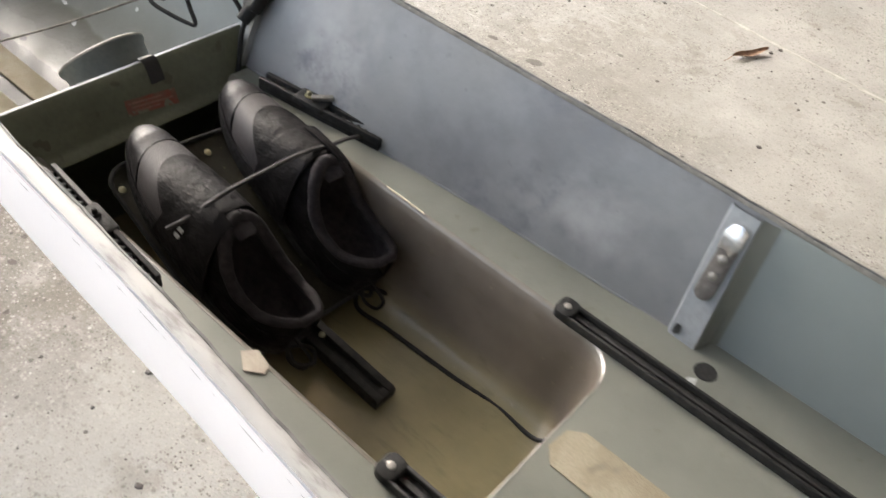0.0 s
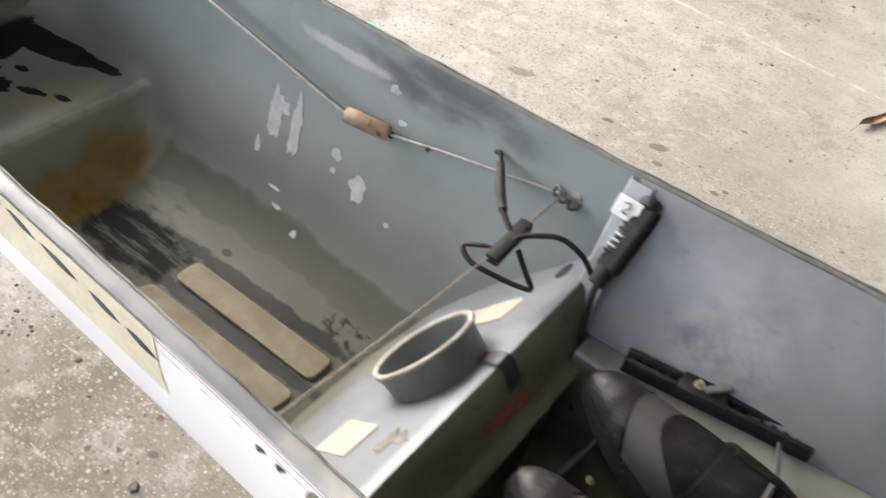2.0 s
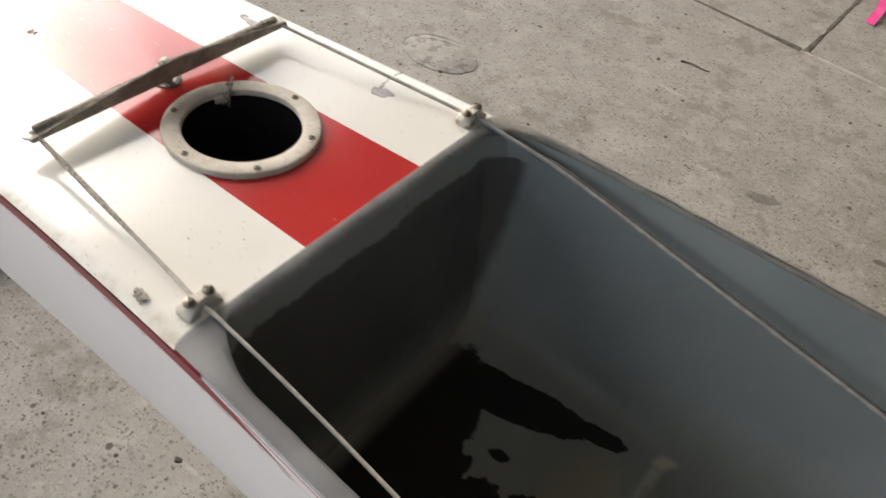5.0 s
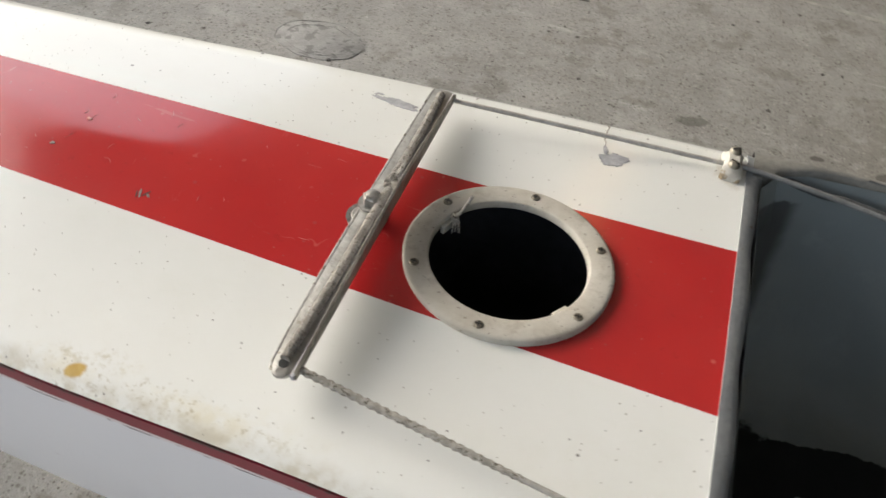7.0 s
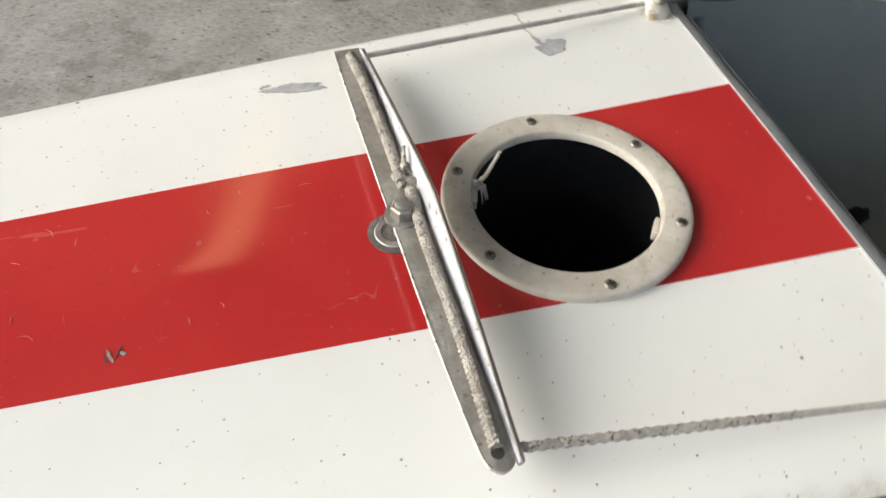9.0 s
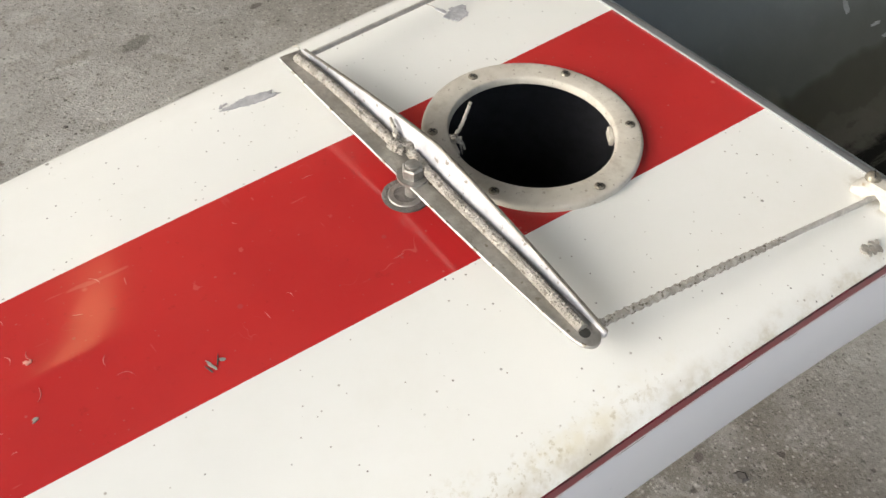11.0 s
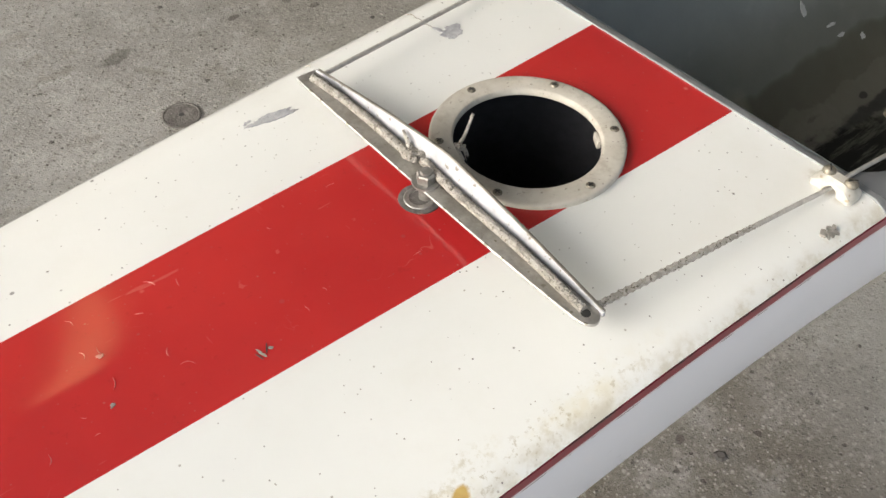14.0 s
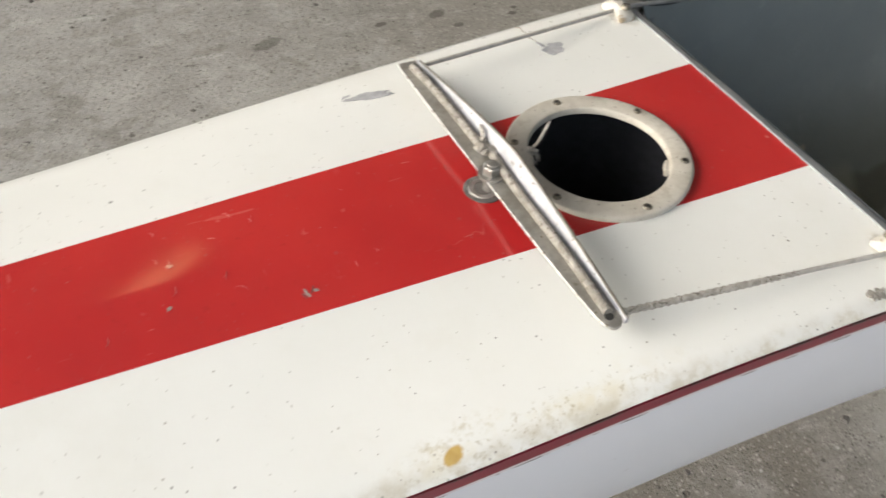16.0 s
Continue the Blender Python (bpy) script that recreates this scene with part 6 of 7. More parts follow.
def build_stretcher():
    ring = [(x + (0.012 + 0.07 * (y + 0.126)) * max(0.0, 1 - x / 0.15), y) for x, y in round_rect(0.012, 0.30, -0.128, 0.128, 0.03)]
    part("foot_plate", slab(ring, 0.008, FOOT, 0.0015), M_PLATE, stretcher, "dull black foot plate")
    part("plate_rim", tube([FOOT @ Vector((x, y, 0.002)) for x, y in ring + ring[:1]], 0.003, 6), M_BLACK, stretcher)
    for y, x0, x1, nm in ((0.088, 1.12, 1.31, "far"), (-0.2105, 1.115, 1.325, "near")):
        skew = 0.028 if nm == "far" else -0.016
        hw = 0.010 if nm == "far" else 0.0085
        a, b = Vector((x0, y, LEDGE + 0.012)), Vector((x1, y + skew, LEDGE + 0.012))
        d = (b - a)
        m = Matrix.Translation(a) @ Matrix.Rotation(math.atan2(d.y, d.x), 4, "Z")
        L = d.length
        rail = part("side_rail", box(0, L, -hw, hw, -0.012, -0.004, 0.001, m), M_TRACK, stretcher, "black slotted metal rail")
        for v in (-hw + 0.003, hw - 0.003):
            part("rail_flange", box(0, L, v - 0.003, v + 0.003, -0.006, 0.006, 0.0015, m), M_TRACK, rail)
        for k in range(int(L / 0.012)):
            part("rail_tooth", box(0.006 + 0.012 * k, 0.011 + 0.012 * k, -0.004, 0.004, -0.005, 0.0015, 0.0008, m), M_TRACK, rail)
        u = 0.075 if nm == "far" else 0.10
        part("rail_bolt", lathe([(0.0055, 0), (0.0055, 0.002), (0.003, 0.0022), (0.003, 0.007), (0.002, 0.008)], m @ Matrix.Translation((u, 0, 0.008)), 12), M_BRASS if nm == "far" else M_BLACK, rail)
        if nm == "far":
            part("wing_nut", join(box(-0.014, 0.014, -0.0035, 0.0035, 0, 0.006, 0.001, m @ Matrix.Translation((u + 0.018, 0.004, 0.009)) @ Matrix.Rotation(0.7, 4, "Z"))), M_STEEL, rail)
        part("rail_clamp", box(u - 0.018, u + 0.030, -hw - 0.003, hw + 0.003, -0.002, 0.008, 0.003, m), M_BLACK, rail, "black clamp")
    # heel bar with a slot along the well's floor
    a = Vector((1.36, -0.077, -0.272))
    m = Matrix.Translation(a) @ Matrix.Rotation(0.01, 4, "Z") @ Matrix.Rotation(0.09, 4, "Y")
    part("heel_track", join(box(0, 0.155, -0.0155, -0.0055, -0.008, 0.010, 0.0015, m), box(0, 0.155, 0.0055, 0.0155, -0.008, 0.010, 0.0015, m), box(0, 0.155, -0.015, 0.015, -0.008, 0.000, 0.001, m), box(0.145, 0.157, -0.0155, 0.0155, -0.008, 0.008, 0.001, m)), M_TRACK, stretcher, "slotted dark channel on the footwell floor")
    for x in (0.02, 0.05):
        part("track_bolt", lathe([(0.004, 0), (0.004, 0.002), (0.002, 0.0035)], m @ Matrix.Translation((x, 0.002, 0.008)), 10), M_BRASS, stretcher)
    for x, y in ((0.053, -0.003), (0.0526, -0.119)):
        part("plate_screw", lathe([(0.0045, 0), (0.0045, 0.0012), (0.002, 0.0022)], FOOT @ Matrix.Translation((x, y, 0)), 10), M_BRASS, stretcher)


build_stretcher()


def shoe_half(s):
    """Half width of a shoe from toe to heel."""
    return float(np.interp(s, (0, 0.015, 0.04, 0.08, 0.15, 0.24, 0.34, 0.48, 0.62, 0.78, 0.9, 0.96, 1.0), (0.004, 0.011, 0.018, 0.0245, 0.0325, 0.0385, 0.0415, 0.0405, 0.041, 0.0425, 0.040, 0.033, 0.020)))


def shoe_top(s):
    """Height of a shoe's upper over the plate."""
    return float(np.interp(s, (0, 0.03, 0.08, 0.16, 0.24, 0.35, 0.46, 0.54, 0.60, 0.66, 0.74, 0.86, 0.97, 1.0), (0.018, 0.032, 0.042, 0.051, 0.061, 0.078, 0.094, 0.103, 0.103, 0.090, 0.074, 0.071, 0.080, 0.076)))


def shoe_open(s):
    """How far the upper is open at the top: 0 closed, 1 down to half way."""
    return float(np.interp(s, (0.565, 0.585, 0.62, 0.69, 0.78, 0.87, 0.93, 0.97, 0.988), (0, 0.15, 0.32, 0.47, 0.54, 0.53, 0.45, 0.34, 0.22)))


LEN = 0.314


def shoe_at(s, v, out=0.0, bend=0.0):
    """A point of the upper: v from -1 (one side, bottom) over the top to 1."""
    h, w = shoe_top(s) + out, shoe_half(s) + out
    a = v * math.pi / 2 * 1.04
    y = w * math.copysign(abs(math.sin(a)) ** 0.88, v)
    z = 0.010 + (h - 0.010) * max(0, math.cos(a)) ** 0.74
    return Vector((s * LEN - (out if s < 0.1 else 0), y + 0.014 * bend * (s - 0.45) ** 2 * 4 - 0.008 * bend, z))


def sheet(s0, s1, v0, v1, out, bend, n=14, k=16, thick=0.0012, bow0=0.0, bow1=None):
    """A panel sewn on the upper. bow0, bow1: how far its front and rear edge curve back towards the sides."""
    b1 = bow0 if bow1 is None else bow1

    def layer(lift):
        rows = []
        for i in range(n + 1):
            t = i / n
            s_ = s0 + (s1 - s0) * t
            lo, hi = (v0(s_) if callable(v0) else v0), (v1(s_) if callable(v1) else v1)
            rows.append([shoe_at(min(1, s_ + (bow0 + (b1 - bow0) * t) * v * v), v, lift, bend) for v in (lo + (hi - lo) * j / k for j in range(k + 1))])
        return rows

    top, low = layer(out), layer(out - thick)
    bm = bmesh.new()
    A = [[bm.verts.new(p) for p in r] for r in top]
    B = [[bm.verts.new(p) for p in r] for r in low]
    for i in range(n):
        for j in range(k):
            bm.faces.new((A[i][j], A[i][j + 1], A[i + 1][j + 1], A[i + 1][j]))
            bm.faces.new((B[i][j], B[i + 1][j], B[i + 1][j + 1], B[i][j + 1]))
    for j in range(k):
        bm.faces.new((A[0][j], B[0][j], B[0][j + 1], A[0][j + 1]))
        bm.faces.new((A[n][j], A[n][j + 1], B[n][j + 1], B[n][j]))
    for i in range(n):
        bm.faces.new((A[i][0], A[i + 1][0], B[i + 1][0], B[i][0]))
        bm.faces.new((A[i][k], B[i][k], B[i + 1][k], A[i + 1][k]))
    return bm


def build_shoe(m, bend, label, tag):
    shoe = thing("rowing_shoe", m @ Vector((0.15, 0, 0)), label, "shoe", "pair of shoes on the stretcher")

    def add(name, bm, mat, lab="", angle=60):
        bmesh.ops.transform(bm, matrix=m, verts=bm.verts)
        return part(name, bm, mat, shoe, lab, angle)

    # sole
    n = 40
    out = [(s * LEN, (shoe_half(s) + 0.003)) for s in [0.5 - 0.5 * math.cos(math.pi * i / n) for i in range(n + 1)]]
    ring = [(x, y + 0.014 * bend * (x / LEN - 0.45) ** 2 * 4 - 0.008 * bend) for x, y in out] + [(x, -y + 0.014 * bend * (x / LEN - 0.45) ** 2 * 4 - 0.008 * bend) for x, y in out[::-1]]
    add("sole", slab(ring, 0.014, Matrix.Translation((0, 0, 0.015))), M_BLACK, "black rubber sole")
    # upper: front closed, rear open at the top
    S = [0.5 - 0.5 * math.cos(math.pi * i / 44) for i in range(45)]
    halves = []
    for sgn in (-1, 1):
        rows = []
        for s in S:
            o = shoe_open(s) if s >= 0.565 else 0.0
            rows.append([shoe_at(s, sgn * (1 + (o - 1) * j / 14), 0, bend) for j in range(15)])
        halves.append(grid(rows))
    bm = join(*halves)
    bmesh.ops.remove_doubles(bm, verts=bm.verts, dist=0.0002)
    add("upper", bm, M_SHOE, "black synthetic upper")
    # padded collar and the dark lining inside it
    edge = [shoe_at(s, shoe_open(s), 0.0005, bend) for s in np.linspace(0.57, 0.985, 22)]
    edge += [shoe_at(s, -shoe_open(s), 0.0005, bend) for s in np.linspace(0.985, 0.57, 22)]
    edge.append(edge[0])
    add("collar", tube(edge, lambda t: 0.0068 + 0.0014 * noise.noise((t * 14, bend * 3, 1)) + 0.0012 * math.cos(2 * math.pi * t), 10), M_FELT, "padded purplish black collar")
    c = Vector((0.76 * LEN, sum(p.y for p in edge) / len(edge), 0.03))
    rows = [[p.copy() for p in edge[:-1]]]
    for t, z in ((0.06, 0.85), (0.10, 0.55), (0.16, 0.28), (0.35, 0.20)):
        rows.append([Vector((p.x + (c.x - p.x) * t, p.y + (c.y - p.y) * t, 0.018 + (p.z - 0.018) * z)) for p in edge[:-1]])
    bm = grid(rows, closed=True)
    bm.verts.ensure_lookup_table()
    k = len(edge) - 1
    bm.faces.new([bm.verts[(len(rows) - 1) * k + i] for i in range(k)])
    add("lining", bm, M_FELT, "dark fleecy lining")
    # toe cap, woven mesh bow, straps, tongue
    add("toe_cap", sheet(0.0, 0.125, -0.96, 0.96, 0.0018, bend, thick=0.002, bow0=0.0, bow1=0.10), M_TOE, "scuffed dark grey rubber toe cap", 35)
    add("mesh_panel", sheet(0.128, 0.215, -0.96, 0.96, 0.0012, bend, thick=0.002, bow0=0.12, bow1=0.34), M_MESH, "grey woven mesh panel", 35)
    add("vamp", sheet(0.215, 0.40, -0.90, 0.90, 0.0030, bend, thick=0.003, bow0=0.34, bow1=0.15), M_SHOE, "", 35)
    add("toe_guard", sheet(0.03, 0.48, 0.88, 0.99, 0.0030, bend, thick=0.003), M_TOE, "raised rubber guard", 35)
    add("toe_guard", sheet(0.03, 0.48, -0.99, -0.88, 0.0030, bend, thick=0.003), M_TOE, "raised rubber guard", 35)
    add("strap", sheet(0.375, 0.545, -0.97, 0.97, 0.0050, bend, thick=0.0035, bow0=0.05, bow1=0.09), M_SHOE, "broad black closing strap", 35)
    add("strap_end", sheet(0.40, 0.60, -0.95 if tag < 0 else 0.12, -0.12 if tag < 0 else 0.95, 0.0088, bend, thick=0.0032, bow0=-0.02, bow1=0.10), M_SHOE, "loose end of the strap", 35)
    add("heel_counter", sheet(0.72, 0.985, lambda s: -0.98, lambda s: -0.72, 0.0022, bend, thick=0.002), M_SHOE)
    add("heel_counter", sheet(0.72, 0.985, lambda s: 0.72, lambda s: 0.98, 0.0022, bend, thick=0.002), M_SHOE)
    tongue = [[Vector((0.555 * LEN + 0.030 * i / 5, y * (1 - 0.05 * i) - 0.008 * bend + 0.014 * bend * 0.02, 0.100 + 0.008 * math.sin(i / 5 * 1.4) - 0.0007 * (y * 1000 / 9) ** 2 * 0.4)) for y in np.linspace(-0.014, 0.014, 9)] for i in range(6)]
    add("tongue", join(grid(tongue), grid([[p - Vector((0, 0, 0.006)) for p in r] for r in tongue])), M_FELT, "padded tongue")
    for v in (0.60, 0.68):
        add("strap_mark", sheet(0.475, 0.500, (v if tag > 0 else -v - 0.045), (v + 0.045 if tag > 0 else -v), 0.0100, bend, 2, 3, 0.0005), M_CHIP)
    # heel loop
    h = [Vector((LEN * 0.985, -0.006, 0.02)), Vector((LEN + 0.012, -0.012, 0.008)), Vector((LEN + 0.028, -0.002, 0.002)), Vector((LEN + 0.026, 0.012, 0.002)), Vector((LEN + 0.010, 0.010, 0.010)), Vector((LEN * 0.985, 0.004, 0.02))]
    add("heel_loop", tube(spline(h, 8), 0.0022, 7), M_BLACK, "black heel cord loop")
    return shoe


build_shoe(FOOT @ Matrix.Translation((-0.002, -0.069, 0.001)) @ Matrix.Rotation(0.0, 4, "Z"), 1, "black rowing shoe with grey mesh toe and broad strap", -1)
build_shoe(FOOT @ Matrix.Translation((-0.013, 0.070, 0.001)) @ Matrix.Rotation(-0.045, 4, "Z"), 0.6, "black rowing shoe with an open padded collar", 1)
M_ELASTIC = plain("dusty grey elastic", (0.045, 0.042, 0.042), (0.07, 0.066, 0.065), 120, 0.8, grain=500)
cord("shoe_cord", [FOOT @ Vector(p) for p in ((0.139, -0.127, 0.060), (0.147, -0.112, 0.084), (0.1505, -0.0745, 0.1125), (0.146, -0.018, 0.108), (0.147, 0.038, 0.110), (0.1495, 0.080, 0.101), (0.1465, 0.118, 0.086), (0.147, 0.151, 0.070))], 0.0025, M_ELASTIC, "grey elastic cord tied across both shoes", n=10)
cord("release_cord", [(1.385, 0.010, -0.270), (1.40, -0.004, -0.284), (1.445, 0.001, -0.287), (1.545, 0.006, -0.288), (1.61, 0.012, -0.288), (1.663, 0.006, -0.285), (1.69, 0.004, -0.262)], 0.0028, M_BLACK, "black cord running along the footwell floor", n=10)
cord("release_cord", [(1.375, 0.002, -0.272), (1.395, 0.020, -0.270), (1.405, 0.008, -0.266), (1.392, 0.000, -0.262), (1.40, 0.022, -0.268), (1.425, 0.040, -0.278), (1.445, 0.058, -0.284)], 0.0030, M_BLACK, "knotted black cord tied behind the heel", n=8)
cord("heel_cord", [(1.385, -0.135, -0.262), (1.40, -0.120, -0.262), (1.42, -0.125, -0.268), (1.432, -0.108, -0.272), (1.418, -0.095, -0.272), (1.405, -0.104, -0.268), (1.395, -0.125, -0.266)], 0.0026, M_BLACK, "looped black cord behind the heel", n=8)


def build_track(y0, x0, x1, label):
    tr = thing("seat_track", (x0, y0, LEDGE), label, "seat track", "seat tracks on the inner deck")
    m = Matrix.Translation((x0, y0, LEDGE))
    L = x1 - x0
    part("rail", box(0, L, -0.0120, 0.0120, 0, 0.0035, 0.0005, m), M_TRACK, tr)
    for v in (-0.0105, 0.0105):
        part("flange", box(0, L, v - 0.002, v + 0.002, 0, 0.011, 0.0012, m), M_TRACK, tr)
    part("centre_rib", box(0, L, -0.003, 0.003, 0.003, 0.0075, 0.0012, m), M_TRACK, tr)
    part("end_stop", slab(round_rect(-0.014, 0.008, -0.0135, 0.0135, 0.008), 0.011, m @ Matrix.Translation((0, 0, 0.0125)), 0.0015), M_BLACK, tr, "black end stop")
    part("end_screw", lathe([(0.0042, 0), (0.0042, 0.001), (0.002, 0.0018)], m @ Matrix.Translation((-0.003, 0, 0.0125)), 12), M_STEEL, tr)


build_track(0.064, 1.632, 2.6, "black grooved seat track on the inner deck")
build_track(-0.207, 1.632, 2.6, "black grooved seat track on the inner deck")

# ---- speaker plug and cables at the bulkhead ----
plug = thing("cable_connector", (1.072, 0.12, -0.09), "black ribbed cable connector clipped to the far wall", "connector")
A, B = Vector((1.062, 0.116, -0.076)), Vector((1.070, 0.166, -0.020))
_m = axis_pose(A, B - A)
_l = (B - A).length
part("body", slab(round_rect(-0.012, 0.012, -0.0095, 0.0095, 0.005), _l, _m @ Matrix.Translation((0, 0, _l)), 0.003), M_TRACK, plug, "black plastic body")
part("clip", box(-0.011, 0.011, -0.016, -0.010, _l * 0.35, _l * 1.12, 0.002, _m), M_BLACK, plug)
part("cap", lathe([(0.010, 0), (0.0125, 0.003), (0.012, 0.010), (0.009, 0.013)], _m @ Matrix.Translation((0.003, 0, _l - 0.004)), 18), M_BLACK, plug)
for k in range(6):
    part("rib", box(0.003, 0.0132, -0.0045, 0.0105, 0.016 + 0.0065 * k, 0.0185 + 0.0065 * k, 0.0006, _m), M_POST if k in (1, 2, 3) else M_BLACK, plug)
part("strain_relief", lathe([(0.009, -0.018), (0.010, -0.004), (0.011, 0.003)], _m, 14), M_BLACK, plug)
cord("connector_cable", [(1.058, 0.110, -0.082), (1.052, 0.113, -0.090), (1.035, 0.112, -0.072), (1.010, 0.105, -0.060), (0.985, 0.088, -0.062), (0.972, 0.072, -0.066)], 0.0031, M_BLACK, "black cable from the connector to the cord clip", n=10)
cord("connector_cable", [(0.970, 0.062, -0.070), (0.950, 0.060, -0.080), (0.930, 0.055, -0.090), (0.945, 0.048, -0.098), (0.975, 0.055, -0.104), (1.000, 0.064, -0.108), (1.009, 0.068, -0.106), (0.998, 0.070, -0.092), (0.982, 0.074, -0.074)], 0.0030, M_BLACK, "looped black cable hanging on the cord", n=10)
cord("connector_cable", [(0.972, 0.078, -0.066), (0.948, 0.092, -0.058), (0.935, 0.105, -0.056), (0.910, 0.140, -0.058), (0.890, 0.170, -0.058), (0.880, 0.177, -0.062)], 0.0030, M_BLACK, "black microphone cable hanging over the cord", n=10)
sleeve = tagged(new("cable_sleeve", mesh_of("cable_sleeve", tube(spline([(0.945, 0.095, -0.057), (0.925, 0.118, -0.055), (0.898, 0.158, -0.057)], 8), lambda t: 0.0058 - 0.002 * abs(t - 0.5), 10), M_BLACK)), "thick black rubber sleeve on a cable", "cable")
tagged(new("cable_clip", mesh_of("cable_clip", box(-0.008, 0.008, -0.032, 0.032, -0.006, 0.007, 0.003, Matrix.Translation((0.971, 0.073, -0.070)) @ Matrix.Rotation(0.14, 4, "X")), M_BLACK)), "black rubber clip block on the cross cord", "clip")
cord("bulkhead_cable", [(1.060, 0.110, -0.086), (1.062, 0.100, -0.110), (1.070, 0.088, -0.145), (1.082, 0.070, -0.185), (1.096, 0.058, -0.22)], 0.0034, M_BLACK, "black cable running down the bulkhead", n=8)

# ---- things lying on the ground ----
leaf_rows = []
for i in range(13):
    t = i / 12
    w = 0.017 * math.sin(math.pi * t) ** 0.7 + 0.0008
    c = Vector((1.087 + 0.066 * (t - 0.5), 2.403 + 0.165 * (t - 0.5), GROUND + 0.004 + 0.008 * (2 * t - 1) ** 2))
    leaf_rows.append([c + Vector((w * v, -0.2 * w * v, 0.008 * v * v + 0.003 * math.sin(9 * t + v))) for v in np.linspace(-1, 1, 7)])
leaf = thing("dry_leaf", (1.087, 2.403, GROUND), "curled dry brown leaf on the concrete", "leaf")
part("blade", join(grid(leaf_rows), grid([[p - Vector((0, 0, 0.0008)) for p in r] for r in leaf_rows])), M_LEAF, leaf)
part("stalk", tube(spline([leaf_rows[0][3], leaf_rows[0][3] + Vector((-0.004, -0.02, -0.006)), leaf_rows[0][3] + Vector((-0.012, -0.035, -0.012))], 5), 0.0014, 6), M_LEAF, leaf)

paper = thing("paper_scrap", (-0.224, -0.05, GROUND), "crumpled square scrap of white paper", "paper")
C4 = [Vector((-0.219, 0.009, 0)), Vector((-0.292, -0.043, 0)), Vector((-0.226, -0.108, 0)), Vector((-0.158, -0.056, 0))]
rows = []
for i in range(11):
    row = []
    for j in range(11):
        u, v = i / 10, j / 10
        p = C4[0].lerp(C4[1], u).lerp(C4[3].lerp(C4[2], u), v)
        row.append(p + Vector((0.004 * noise.noise((u * 5, v * 5, 2)), 0.004 * noise.noise((u * 5, v * 5, 8)), GROUND + 0.006 + 0.006 * noise.noise((u * 4, v * 4, 0)))))
    rows.append(row)
part("sheet", join(grid(rows), grid([[p - Vector((0, 0, 0.0006)) for p in r] for r in rows])), M_PAPER, paper, angle=20)

DRAIN = Matrix.Translation((0.100, 1.390, GROUND))
drain = thing("drain_cover", (0.100, 1.390, GROUND), "small round cast-iron cover set in the concrete", "cover")
part("rim", lathe([(0.050, 0), (0.050, 0.003), (0.0455, 0.004), (0.043, 0.002)], DRAIN, 36), M_IRON, drain)
part("lid", lathe([(0.0425, 0), (0.0425, 0.0025), (0.014, 0.003), (0.0095, 0.0022), (0.001, 0.0022)], DRAIN, 36), M_IRON, drain)
part("bolt_hole", lathe([(0.0072, 0.0025), (0.0072, 0.0036), (0.0036, 0.0037)], DRAIN, 12), M_INK, drain)

rib_rows = [[Vector((-0.023 - 0.012 * t + 0.006 * math.sin(5 * t), 3.10 + 0.33 * t, GROUND + 0.006 + 0.012 * abs(math.sin(6 * t)))) + Vector((v, -0.2 * v, 0.0)) for v in (-0.018, 0.018)] for t in np.linspace(0, 1, 14)]
ribbon = tagged(new("pink_ribbon", mesh_of("pink_ribbon", join(grid(rib_rows), grid([[p - Vector((0, 0, 0.0008)) for p in r] for r in rib_rows])), M_PINK)), "bright pink plastic ribbon on the concrete", "ribbon")
tagged(new("twig", mesh_of("twig", tube(spline([(-0.433, 2.232, GROUND + 0.004), (-0.395, 2.236, GROUND + 0.008), (-0.352, 2.226, GROUND + 0.012), (-0.328, 2.242, GROUND + 0.005)], 6), lambda t: 0.004 * (1 - 0.5 * t), 7), M_GRIT)), "short dark twig on the concrete", "twig")
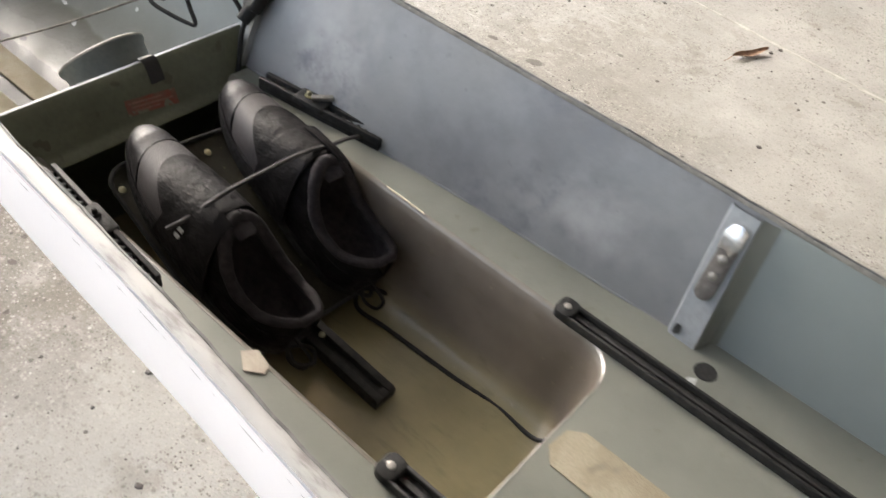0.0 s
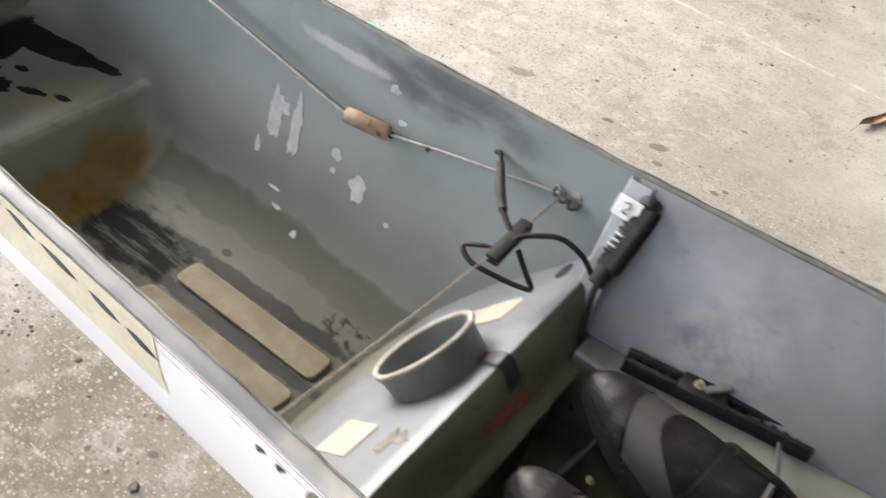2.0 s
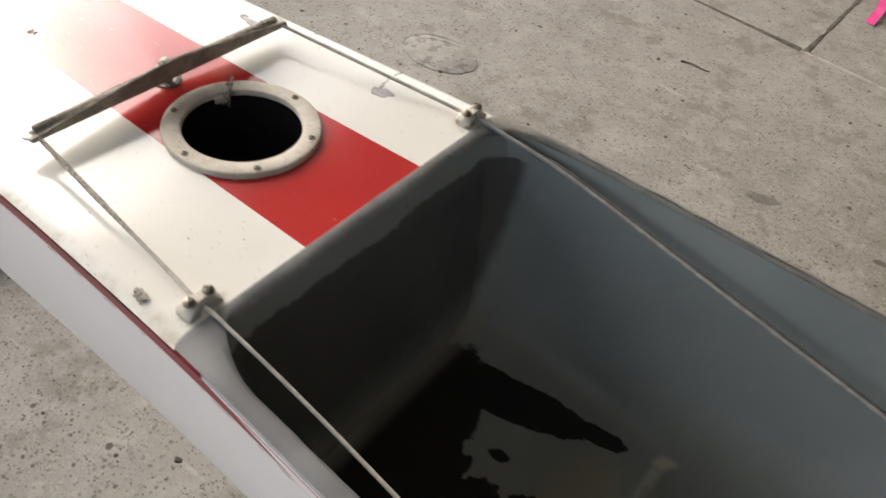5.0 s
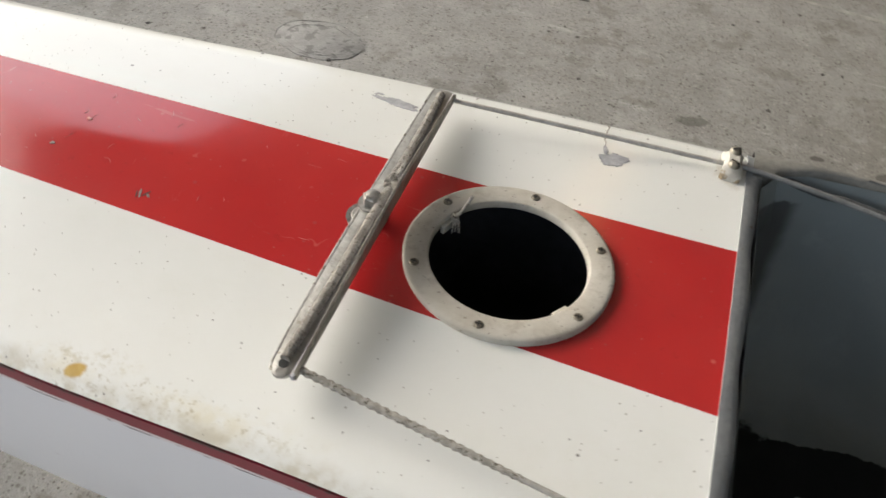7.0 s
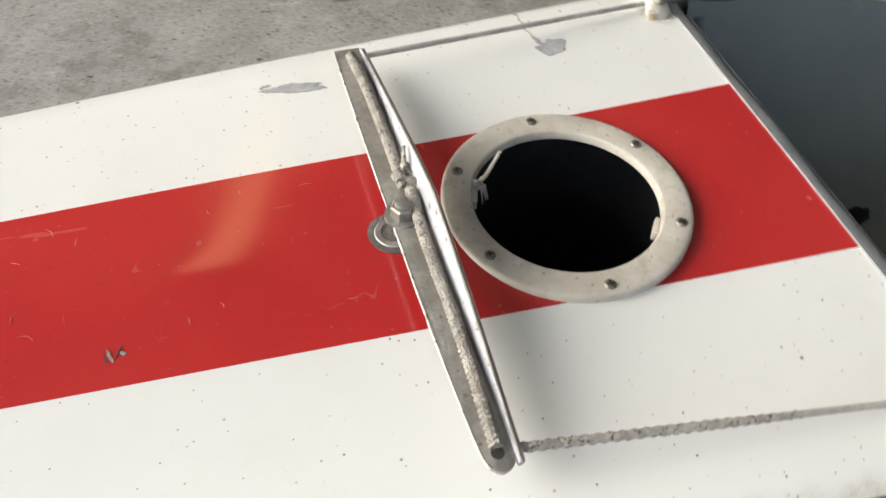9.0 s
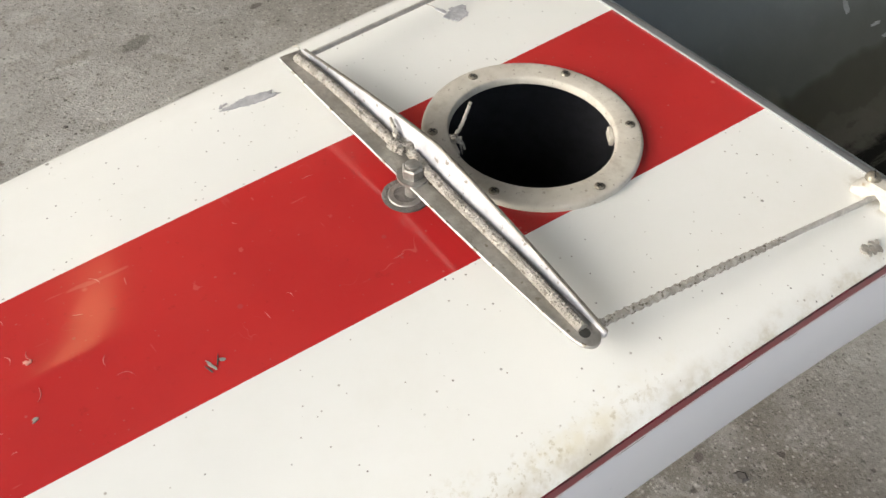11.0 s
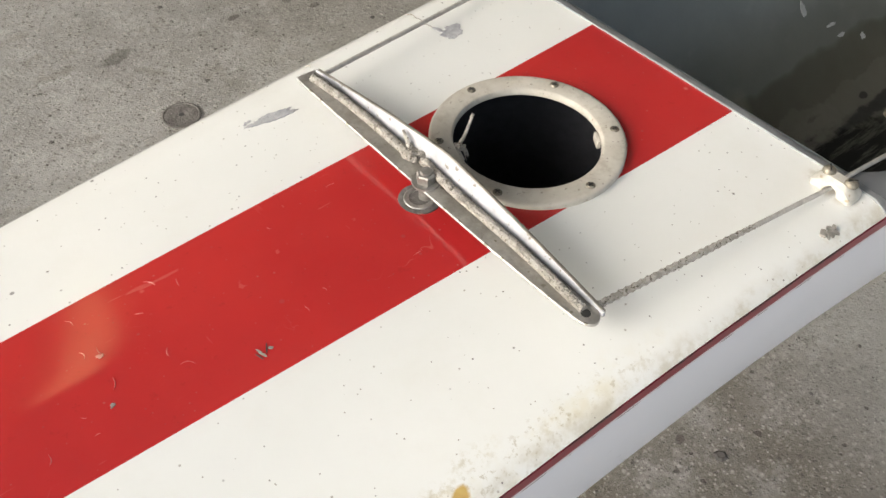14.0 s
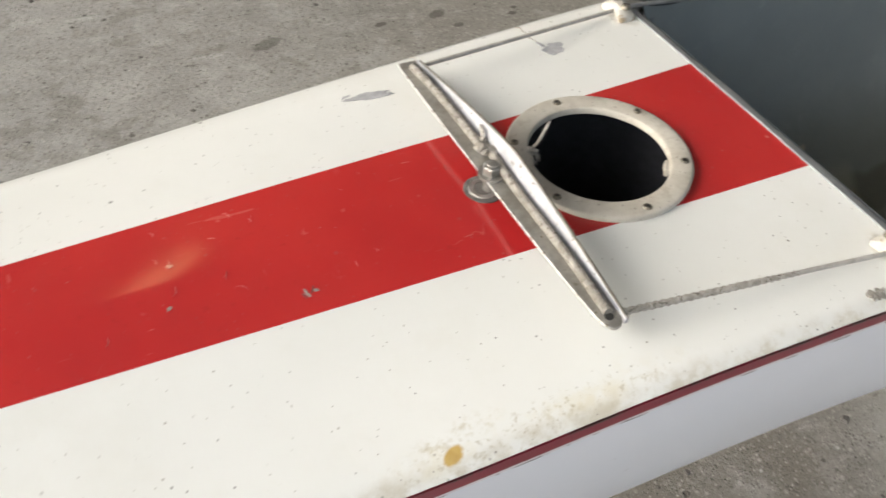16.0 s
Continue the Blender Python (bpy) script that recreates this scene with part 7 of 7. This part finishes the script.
pud = thing("cement_splash", (-1.035, 1.63, GROUND), "pale flat splash of dried cement on the concrete", "splash")
SPLASH = [(0.135 * math.cos(a) * (1 + 0.05 * noise.noise((3 * math.cos(a), 3 * math.sin(a), 2))), 0.100 * math.sin(a) * (1 + 0.07 * noise.noise((3 * math.cos(a), 3 * math.sin(a), 5)))) for a in (2 * math.pi * i / 60 for i in range(60))]
part("crust", slab(SPLASH, 0.003, Matrix.Translation((-1.035, 1.63, GROUND + 0.0008)), 0.0004), M_SPLASH, pud)
for k, u in ((1.0, 0.0013), (0.78, 0.0008)):
    part("ridge", tube([Vector((-1.035 + x * k, 1.63 + y * k, GROUND + 0.0012)) for x, y in SPLASH + SPLASH[:1]], lambda t: u * (1 + 0.5 * noise.noise((t * 40, k, 0))), 6), M_SPLASH, pud)

# scattered grit and dark crumbs on the slabs
rng = random.Random(21)
bm = bmesh.new()
for i in range(560):
    if i >= 546:
        x, y = rng.gauss(-0.10, 0.06), rng.gauss(0.0, 0.03)
    elif i >= 520:
        x, y = rng.uniform(-1.4, 0.6), rng.uniform(0.45, 1.5)
    elif i < 330:
        x, y = rng.uniform(-1.6, 2.4), rng.uniform(0.6, 3.4)
    else:
        x, y = rng.uniform(-1.3, 1.8), rng.uniform(-1.0, 0.2)
    r = 0.0022 * math.exp(rng.gauss(0.35, 0.55))
    r = min(r, 0.013) if i < 520 else rng.uniform(0.0035, 0.006)
    vs = [bm.verts.new((x + r * rng.uniform(0.7, 1.3) * math.cos(a), y + r * rng.uniform(0.7, 1.3) * math.sin(a), GROUND - 0.0003)) for a in (0, 1.05, 2.1, 3.14, 4.19, 5.24)]
    top = [bm.verts.new(((v.co.x - x) * 0.6 + x, (v.co.y - y) * 0.6 + y, GROUND + r * rng.uniform(0.3, 0.6))) for v in vs]
    for k in range(6):
        bm.faces.new((vs[k], vs[(k + 1) % 6], top[(k + 1) % 6], top[k]))
    bm.faces.new(top)
grit = tagged(new("grit", mesh_of("grit", bm, M_GRIT)), "scattered dark crumbs and small stones on the concrete", "grit", kind="stuff")
